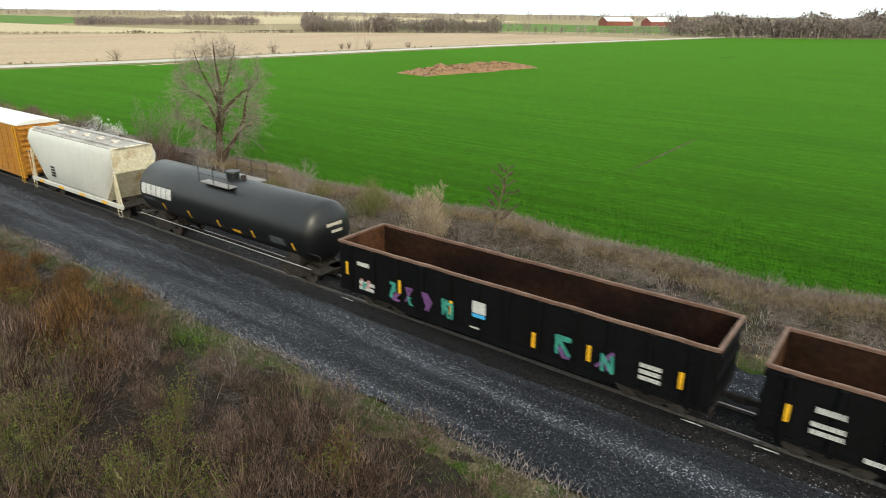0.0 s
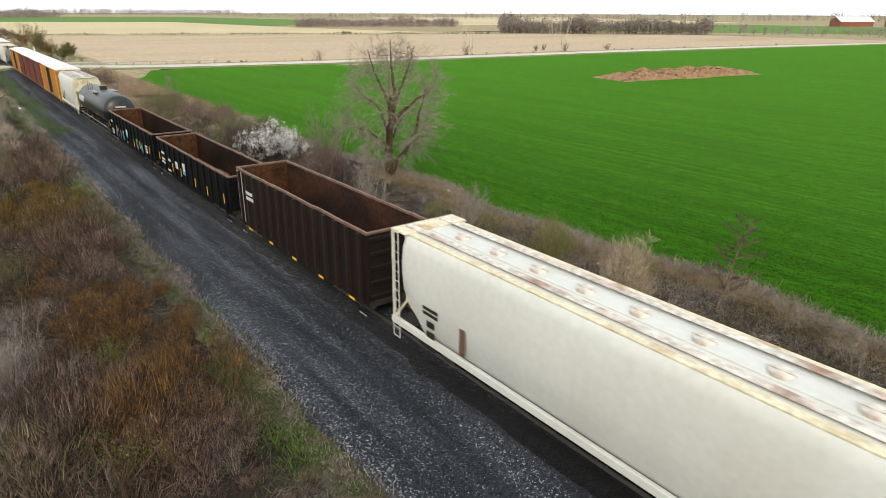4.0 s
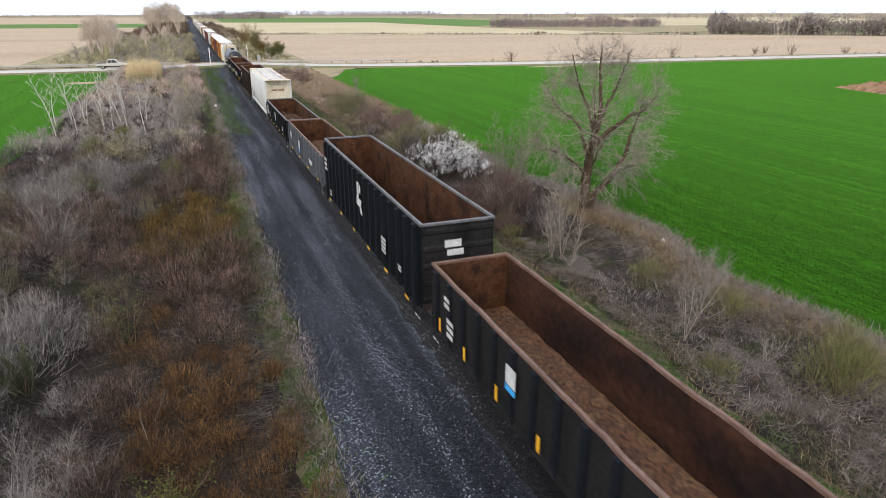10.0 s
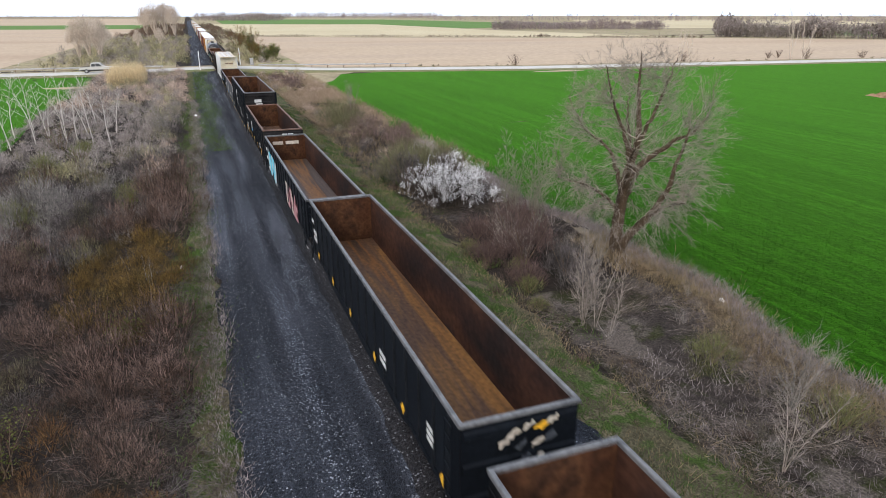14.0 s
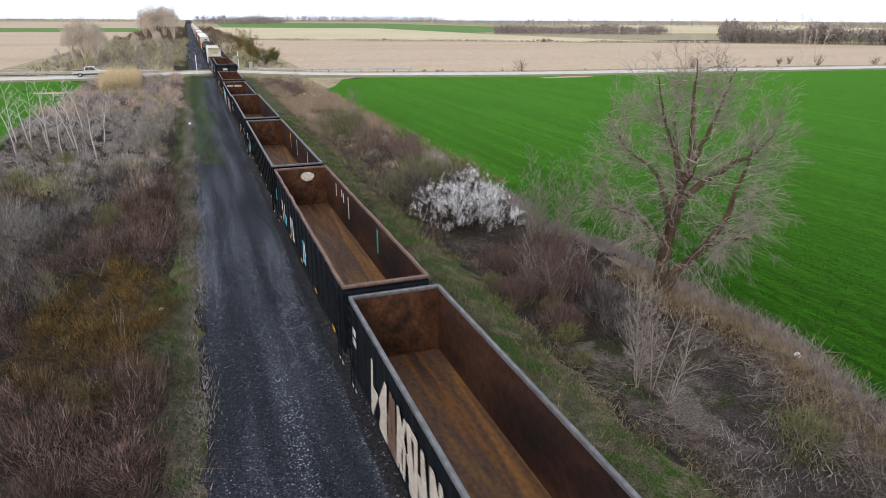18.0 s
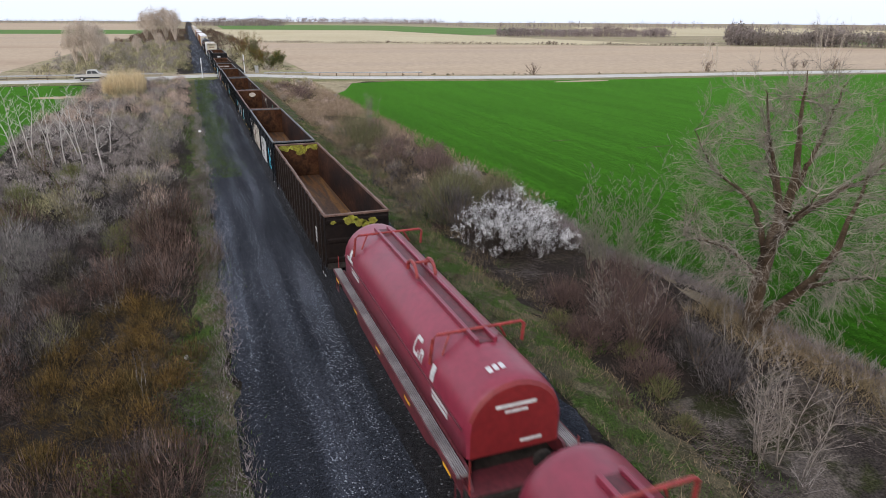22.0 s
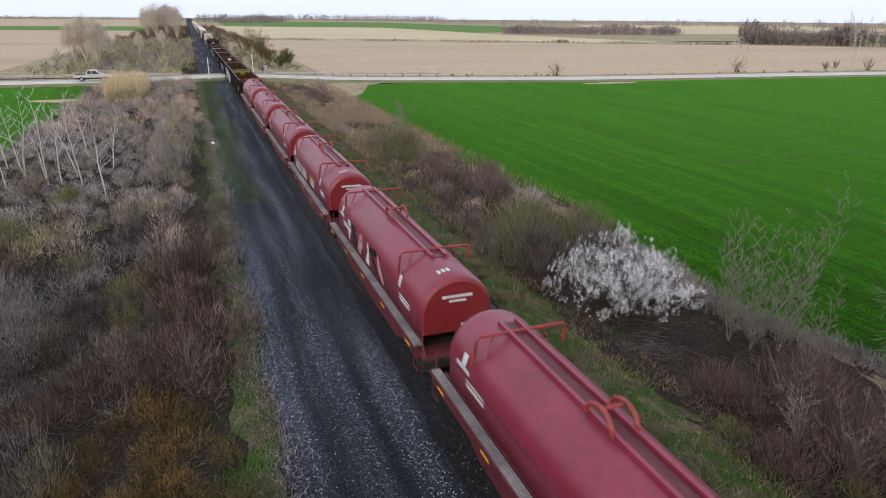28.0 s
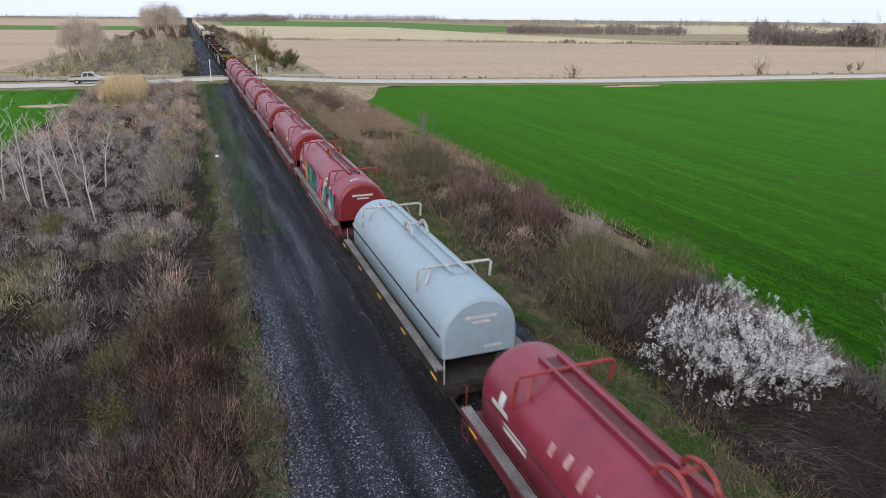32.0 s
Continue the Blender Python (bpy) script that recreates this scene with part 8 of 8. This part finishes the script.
# birches
for i, (x, y, hgt, ln) in enumerate([(-96.1, 6.1, 6.4, (0.0, -0.02)), (-100.7, 3.9, 7.0, (0, -0.1)), (-101.6, 1.4, 7.2, (0.0, -0.2)), (-100.9, -1.4, 7.2, (0, -0.25)), (-101.3, 2.4, 6.0, (0, -0.3)), (-104.8, 3.0, 6.5, (0.1, -0.2)), (-113.0, 2.8, 6.4, (0, 0.1)), (-103.6, -0.6, 7.4, (0, -0.35)), (-106.5, 5.6, 5.6, (0.1, 0.2)), (-109.0, -3.0, 7.4, (0, -0.2)), (-98.6, -3.2, 6.8, (0.1, -0.3)), (-105.5, -4.2, 7.2, (0, -0.3))]):
    leader_tree(x, y, hgt, 140 + i, "slim white-barked birch without leaves", 0.062, "birch", "birch", "birch_tree", (0.15 * ln[0], 0.18 * ln[1]), 0.30, 15, 0.30, 3, 0.0085, 1 + (i in (2, 7)), 0.16, 1.0, 0.05)
for i, (x, y) in enumerate([(-98.6, 10.2), (-99.6, 11.0), (-97.4, 11.2), (-100.4, 10.0)]):
    single(x, y, 4.6, 160 + i, stems=4, label="clump of pale upright saplings", twigs=260, lean=0.22, r=0.025, leaves=120)
# trees beyond the road
for i, (x, y, hgt) in enumerate([(-248, -13.5, 15), (-253, -11.0, 14), (-245, -10.5, 12), (-250, -16.5, 13), (-462, -4, 22), (-466, 2, 24), (-458, 7, 21), (-470, -9, 20), (-310, -4, 8), (-336, 3, 9)]):
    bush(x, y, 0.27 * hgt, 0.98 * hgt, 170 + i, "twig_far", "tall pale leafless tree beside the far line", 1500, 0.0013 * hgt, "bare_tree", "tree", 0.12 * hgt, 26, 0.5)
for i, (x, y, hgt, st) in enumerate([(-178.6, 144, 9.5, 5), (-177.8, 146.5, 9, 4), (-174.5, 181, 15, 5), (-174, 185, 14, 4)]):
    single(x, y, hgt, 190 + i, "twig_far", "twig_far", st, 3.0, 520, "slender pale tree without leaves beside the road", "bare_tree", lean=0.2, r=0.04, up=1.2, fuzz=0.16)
for i, (x, y, hgt) in enumerate([(-181.5, 93.9, 3.2), (-178.6, 145, 3.4), (-181.5, 179.4, 2.4), (-182.7, 184.3, 2.6), (-174.5, 187, 3.6), (-172.7, 208, 2.6)]):
    single(x, y, hgt, 200 + i, "twig_red", "bark", 14, 1.6, 700, "rounded brown bush beside the road", lean=0.8, r=0.035, fuzz=0.3)
for i, (x, y, hgt) in enumerate([(-242, 34, 5), (-262, 34, 7), (-285, 36, 8), (-232, 38, 4), (-300, 33, 9), (-225, 35, 3.5), (-250, 40, 4)]):
    single(x, y, hgt, 180 + i, "cedar" if i % 2 else "twig_orange", "bark", 14, label="dark bushy evergreen beside the far line", twigs=1600, lean=0.8, r=0.05, leaves=500, leaf_size=0.2)

# the blossoming bush
def blossom_bush(x, y):
    """A wide thorn bush: tangled dark stems, with blossom crowded along the outer sprays and bare gaps between."""
    g = np.random.default_rng(77)
    ob = tagged(new("blossom_bush"), "wide bush covered in white blossom with dark stems", "shrub")
    ob.matrix_basis = pose(x, y, ground_z(x, y))
    ls, tw, fl = [], [], []
    roots = [(g.uniform(-1.5, 1.5), g.uniform(-2.2, 2.2), g.uniform(2.6, 4.1)) for _ in range(17)] + [(1.6, 2.6, 1.7)]
    for k, (dx, dy, high) in enumerate(roots):
        l, t, tips = shrub_form(700 + k, 8, high, 0.9, 430, 0.024, 0.75)
        sc = 1 - 0.06 * (abs(dx) + abs(dy))
        off = np.array([dx, dy, 0])
        ls.append((l[0] * sc + off, l[1])), tw.append((t[0] * sc + off, t[1]))
        tips = tips * sc + off
        depth = (tips[:, 0] / 2.9) ** 2 + (tips[:, 1] / 3.7) ** 2 + ((tips[:, 2] - 0.9) / 3.3) ** 2
        clump = np.array([0.8 * noise.noise((0.9 * a, 0.9 * b, 1.5 * c)) + 0.7 * noise.noise((2.2 * a, 2.2 * b, 2.2 * c)) for a, b, c in tips])
        pick = tips[(depth < 1.25) & (clump + 0.42 * np.clip(depth, 0, 1) > np.where(tips[:, 1] < -1.4, 0.46, 0.16)) & (tips[:, 2] > 0.3)]
        for _ in range(11):
            q = pick + g.normal(0, 0.02, pick.shape)
            fl.append(q + np.array([0, 0, 1.0]) * g.uniform(-0.14, 0.05, (len(q), 1)) + g.normal(0, 0.035, q.shape))
    p = np.concatenate(fl)
    part("stem", tri_mesh("stem", *merged(ls), M["thorn_bark"]), None, ob)["kind"] = "stuff"
    part("crown", tri_mesh("crown", *merged(tw), M["thorn_bark"]), None, ob)
    v, t = bits(p, g.uniform(0.020, 0.038, len(p)), g, 0.6)
    part("blossom", tri_mesh("blossom", v, t[np.arange(len(t)) % 4 < 2], M["blossom"]), None, ob, "dense white blossom")["kind"] = "stuff"


blossom_bush(-66.9, 31.5)

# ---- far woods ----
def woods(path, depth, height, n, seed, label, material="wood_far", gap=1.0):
    g = np.random.default_rng(seed)
    xs, ys = [p[0] for p in path], [p[1] for p in path]
    u = g.uniform(0, 1, n)
    k = np.linspace(0, 1, len(path))
    d = np.array([xs[-1] - xs[0], ys[-1] - ys[0]])
    d = d / np.linalg.norm(d)
    back = np.array([-d[1], d[0]])
    if back @ np.array([xs[0] + 30, ys[0] - 15]) < 0:
        back = -back
    off = depth * g.random(n)
    x, y = np.interp(u, k, xs) + back[0] * off, np.interp(u, k, ys) + back[1] * off
    hs = height * g.uniform(0.82, 1.0, n) * np.array([0.85 + 0.3 * noise.noise((a * 0.035, b * 0.035, 1.0)) for a, b in zip(x, y)]) * (0.85 + 0.25 * np.sin(x * 0.11) * np.sin(y * 0.07 + 1))
    base = np.stack([x, y, np.full(n, -0.6)], 1)
    m = 40 if seed < 5 else 12
    p0, p1, r = [base], [base + np.stack([g.normal(0, 0.4, n), g.normal(0, 0.4, n), hs * 0.9], 1)], [hs * 0.016]
    blobs, sizes = [], []
    for j in range(m):
        q = g.normal(size=(n, 3))
        q /= np.linalg.norm(q, axis=1, keepdims=True)
        q *= (g.random((n, 1)) ** 0.4)
        c = base + np.stack([q[:, 0] * hs * 0.26, q[:, 1] * hs * 0.26, hs * (0.48 + 0.42 * q[:, 2])], 1)
        if j % 2 == 0:
            blobs.append(c), sizes.append(hs * (g.uniform(0.046, 0.078, n) if seed < 5 else g.uniform(0.045, 0.08, n)))
        else:
            d = np.stack([q[:, 0] * 0.6 + g.normal(0, 0.3, n), q[:, 1] * 0.6 + g.normal(0, 0.3, n), q[:, 2] * 0.5 + 0.9 + g.normal(0, 0.3, n)], 1)
            d /= np.linalg.norm(d, axis=1, keepdims=True)
            p0.append(c), p1.append(c + d * (hs * g.uniform(0.1, 0.22, n))[:, None]), r.append(hs * (g.uniform(0.005, 0.010, n) if seed < 5 else g.uniform(0.012, 0.024, n)))
    soft = bits(np.concatenate(blobs), np.concatenate(sizes), g, 1.0)
    soft = (soft[0], soft[1][np.arange(len(soft[1])) % 4 != 3])
    v, t = merged([blades(np.concatenate(p0), np.concatenate(p1), np.concatenate(r)), soft])
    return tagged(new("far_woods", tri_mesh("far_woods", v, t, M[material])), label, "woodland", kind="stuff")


woods([(-128, 432), (-32, 508), (60, 590), (180, 700)], 60, 20, 1400, 1, "dark leafless woodland at the end of the green field", "wood_near")
woods([(-340, 302), (-300, 345), (-245, 400)], 30, 16, 600, 2, "grey leafless woodland behind the stubble", "wood_near")
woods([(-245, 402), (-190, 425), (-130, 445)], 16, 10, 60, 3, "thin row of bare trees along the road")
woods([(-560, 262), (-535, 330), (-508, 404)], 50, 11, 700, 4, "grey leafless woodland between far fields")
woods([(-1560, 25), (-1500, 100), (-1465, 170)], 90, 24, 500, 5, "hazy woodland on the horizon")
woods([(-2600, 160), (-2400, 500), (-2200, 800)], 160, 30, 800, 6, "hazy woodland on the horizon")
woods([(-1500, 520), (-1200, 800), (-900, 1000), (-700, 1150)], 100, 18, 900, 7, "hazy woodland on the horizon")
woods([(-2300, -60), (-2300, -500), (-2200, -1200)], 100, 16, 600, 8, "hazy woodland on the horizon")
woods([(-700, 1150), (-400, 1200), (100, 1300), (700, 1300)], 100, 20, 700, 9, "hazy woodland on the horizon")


def barn(x, y, turn, L, W, H, label):
    ob = tagged(new("barn"), label, "barn")
    ob.matrix_basis = pose(x, y, -0.5, rz=turn)
    for s in (-1, 1):
        part("wall", Geo().bev(-L / 2, L / 2, *sorted((s * W / 2, s * (W / 2 - 0.3))), 0, H, 0.05), M["barn_red"], ob)
        part("gable", Geo().loft([[(s * L / 2 - s * d, -W / 2, 0), (s * L / 2 - s * d, W / 2, 0), (s * L / 2 - s * d, W / 2, H), (s * L / 2 - s * d, 0, H + W * 0.28), (s * L / 2 - s * d, -W / 2, H)] for d in (0, 0.3)]), M["barn_red"], ob)
        part("roof", Geo().loft([[(x_, s * (W / 2 + 0.6), H - 0.2), (x_, 0, H + W * 0.29), (x_, 0, H + W * 0.29 + 0.25), (x_, s * (W / 2 + 0.6), H + 0.05)] for x_ in (-L / 2 - 0.5, L / 2 + 0.5)]), M["white_roof"], ob, "white sheet roof")
    return ob


barn(-322, 772, 62, 38, 16, 5, "red barn with a white sheet roof in the distance")
barn(-279, 800, 62, 42, 16, 5, "red barn with a pale roof in the distance")

# straw heap on the green field
def heap(x, y, L, W, H, turn, label):
    g = np.random.default_rng(3)
    nx, ny = 70, 22
    vs = []
    for i in range(nx + 1):
        for j in range(ny + 1):
            u, v = 2 * i / nx - 1, 2 * j / ny - 1
            w = 1 + 0.25 * noise.noise((u * 4, 1.5, 0))
            e = max(0.0, 1 - abs(u) ** 4) * max(0.0, 1 - abs(v) ** 1.7)
            z = H * e ** 0.7 * (0.75 + 0.5 * noise.noise((u * 9, v * 3, 2))) + 0.09 * g.normal() * (e > 0.02)
            vs.append((u * L / 2, v * W / 2 * w, max(z, -0.05)))
    geo = Geo().add(vs, [(i * (ny + 1) + j, (i + 1) * (ny + 1) + j, (i + 1) * (ny + 1) + j + 1, i * (ny + 1) + j + 1) for i in range(nx) for j in range(ny)])
    ob = tagged(new("manure_heap", geo.mesh("manure_heap", M["straw_heap"])), label, "straw heap")
    ob.matrix_basis = pose(x, y, -0.5, rz=turn)
    n = 900
    p = np.stack([g.uniform(-0.48, 0.48, n) * L, g.uniform(-0.4, 0.4, n) * W, np.zeros(n)], 1)
    p[:, 2] = H * 0.8 * np.maximum(0, 1 - (2 * p[:, 0] / L) ** 4) * np.maximum(0, 1 - np.abs(2 * p[:, 1] / W) ** 1.7) ** 0.7
    part("clods", tri_mesh("clods", *bits(p, g.uniform(0.1, 0.4, n), g, 0.7), M["straw_heap"]), None, ob, "broken clods of straw")["kind"] = "stuff"


heap(-93.5, 137, 40, 11, 1.9, 80, "long low heap of brown straw and manure")

# loose stones on the bed
g = np.random.default_rng(9)
n = 52000
sx = 4 - 192 * g.random(n) ** 1.5
lane = g.random(n)
sy = np.where(lane < 0.34, g.normal(16.2, 0.5, n), np.where(lane < 0.42, g.normal(17.9, 0.4, n), np.where(lane < 0.52, g.normal(15.0, 0.5, n), g.uniform(14.3, 24.6, n)))) + 0.15 * np.sin(sx * 0.13)
sy = np.clip(sy, 14.2, 24.7)
p = np.stack([sx, sy, 0.10 * np.exp(-((sy - YC) / 2.2) ** 4) + 0.012], 1)
v, t = bits(p, np.clip(g.lognormal(-4.25, 0.4, n), 0.008, 0.038), g, 0.7)
tagged(new("loose_stones", tri_mesh("loose_stones", v, t[np.arange(len(t)) % 4 < 2], M["stone"])), "loose pale and grey stones on the track bed", "stones", kind="stuff")

# ---- the road's things ----
def pickup(x, y, turn):
    ob = tagged(new("pickup_truck"), "pale silver crew-cab pickup truck parked on the gravel road", "pickup truck")
    ob.matrix_basis = pose(x, y, road_z(y), rz=turn) @ Matrix.Scale(1.14, 4)
    L, W = 2.95, 0.98
    body = [(-L, 0.55), (-L, 1.12), (-0.95, 1.16), (1.35, 1.18), (L - 0.1, 1.05), (L, 0.8), (L, 0.5)]
    part("body", Geo().loft([[(a, s * k, b) for a, b in body] for s, k in ((-1, W - 0.04), (-1, W), (1, W), (1, W - 0.04))]), M["truck_paint"], ob)
    cab = [(-1.0, 1.16), (-0.8, 1.82), (-0.5, 1.9), (0.55, 1.9), (0.85, 1.82), (1.5, 1.17)]
    part("cab", Geo().loft([[(a, yy * (1 if b < 1.3 else 0.86), b) for a, b in cab] for yy in (-W, W)]), M["truck_paint"], ob)
    for s in (-1, 1):
        yw = s * (W - 0.06)
        for pts in ([(-0.78, 1.25), (-0.66, 1.76), (-0.08, 1.8), (-0.08, 1.25)], [(0.02, 1.25), (0.02, 1.8), (0.6, 1.78), (1.15, 1.25)]):
            part("side_window", Geo().loft([[(a, s * (W + 0.01) * (1 if b < 1.3 else 0.875), b) for a, b in pts], [(a, s * (W - 0.1) * (1 if b < 1.3 else 0.875), b) for a, b in pts]]), M["glass"], ob, "dark side window")
        part("bumper", Geo().bev(*sorted((s * L, s * (L + 0.12))), -0.9, 0.9, 0.42, 0.68, 0.03), M["galv"], ob)
        part("headlight" if s > 0 else "tail_light", Geo().bev(*sorted((s * (L - 0.05), s * (L + 0.02))), -0.9, -0.6, 0.8, 1.0, 0.02).bev(*sorted((s * (L - 0.05), s * (L + 0.02))), 0.6, 0.9, 0.8, 1.0, 0.02), M["white_paint" if s > 0 else "red_lamp"], ob)
        for a in (-1.75, 1.85):
            w = part("wheel", Geo().rod((a, s * 0.72, 0.38), (a, s * 0.99, 0.38), 0.39, 0.39, 18), M["rubber"], ob)
            part("rim", Geo().rod((a, s * 0.985, 0.38), (a, s * 1.0, 0.38), 0.23, 0.21, 12), M["galv"], w)
    for s in (-1, 1):
        part("side_skirt", Geo().bev(-2.9, 2.9, *sorted((s * (W - 0.1), s * (W + 0.012))), 0.42, 0.66, 0.02), M["rubber"], ob, "dark lower body trim")
    part("windscreen", Geo().loft([[(1.46, yy, 1.2), (0.9, yy * 0.9, 1.8), (0.86, yy * 0.9, 1.8), (1.42, yy, 1.2)] for yy in (-0.86, 0.86)]), M["glass"], ob)
    # The body is closed here; a dark sheet stands for the bed's shade.
    part("bed_shade_sheet", Geo().box(-2.8, -1.1, -0.8, 0.8, 1.13, 1.17), M["under"], ob, "dark sheet painted as the shaded cargo bed")


pickup(-193.6, -5.8, 90)


def guard_rail(x0, y0, y1, z):
    ob = tagged(new("guard_rail"), "weathered steel guard rail on short posts beside the road", "guard rail")
    prof_g = [(0.0, 0.45), (0.06, 0.52), (0.0, 0.6), (0.06, 0.68), (0.0, 0.75), (-0.02, 0.6)]
    ys = list(np.linspace(y0, y1, 16))
    part("beam", Geo().loft([[(road_x(y) + x0 + a, y, z + b) for a, b in prof_g] for y in ys]), M["galv"], ob)
    for y in np.arange(y0 + 1, y1, 3.8):
        part("post", Geo().bev(road_x(y) + x0 - 0.2, road_x(y) + x0 - 0.03, y - 0.08, y + 0.08, z - 0.3, z + 0.75, 0.01), M["bark"], ob)


guard_rail(-4.6, -62, 8, -0.15)
guard_rail(-4.8, 30, 66, -0.2)


def signal_mast(x, y, turn):
    ob = tagged(new("crossing_mast"), "white level-crossing mast with crossed boards and twin lamps", "crossing signal")
    ob.matrix_basis = pose(x, y, -0.1, rz=turn)
    part("post", Geo().rod((0, 0, 0), (0, 0, 4.3), 0.09, 0.08, 10), M["white_paint"], ob)
    part("foot", Geo().bev(-0.25, 0.25, -0.25, 0.25, 0, 0.25, 0.03), M["galv"], ob)
    for a in (45, -45):
        b = Geo().bev(-0.62, 0.62, -0.02, 0.02, -0.11, 0.11, 0.01)
        part("cross_board", b, M["white_paint"], ob, at=pose(0, -0.1, 3.9, 0, a, 0))
    part("lamp_arm", Geo().rod((-0.45, 0, 2.9), (0.45, 0, 2.9), 0.03), M["under"], ob)
    for x_ in (-0.4, 0.4):
        lamp = part("lamp", Geo().rod((x_, -0.05, 2.9), (x_, -0.1, 2.9), 0.26, 0.26, 16), M["under"], ob, "black lamp backing")
        part("lens", Geo().rod((x_, -0.1, 2.9), (x_, -0.13, 2.9), 0.1, 0.1, 12), M["red_lamp"], lamp)


signal_mast(-200.6, 26.0, 0)
signal_mast(-187.6, 16.2, 180)
box = tagged(new("relay_case", Geo().bev(-0.5, 0.5, -0.4, 0.4, 0, 1.7, 0.04).bev(-0.58, 0.58, -0.48, 0.48, 1.7, 1.8, 0.03).mesh("relay_case", M["galv"])), "small grey steel relay case by the crossing", "relay case")
box.matrix_basis = pose(-203, 29, -0.3)
for i, (x, y, s) in enumerate([(-45.4, 36.5, 0.15), (-112.5, 14.3, 0.22), (-58.0, 12.9, 0.1)]):
    lit = tagged(new("litter", Geo().loft([[(s * math.cos(a) * k, 0.7 * s * math.sin(a) * k, z) for a in [2 * math.pi * q / 9 for q in range(9)]] for k, z in ((0.8, 0), (1.0, 0.08), (0.6, 0.16), (0.2, 0.2))]).mesh("litter", M["white_paint"])), "white scrap of litter lying in the grass", "litter")
    lit.matrix_basis = pose(x, y, ground_z(x, y) + 0.08, rz=40 * i)


# ---- what moves ----
def motions():
    for ob, x in TRAIN:
        walk(ob, [(2.0 * i, pose(x + d, YC, RAIL)) for i, d in enumerate(RUN)])


motions()
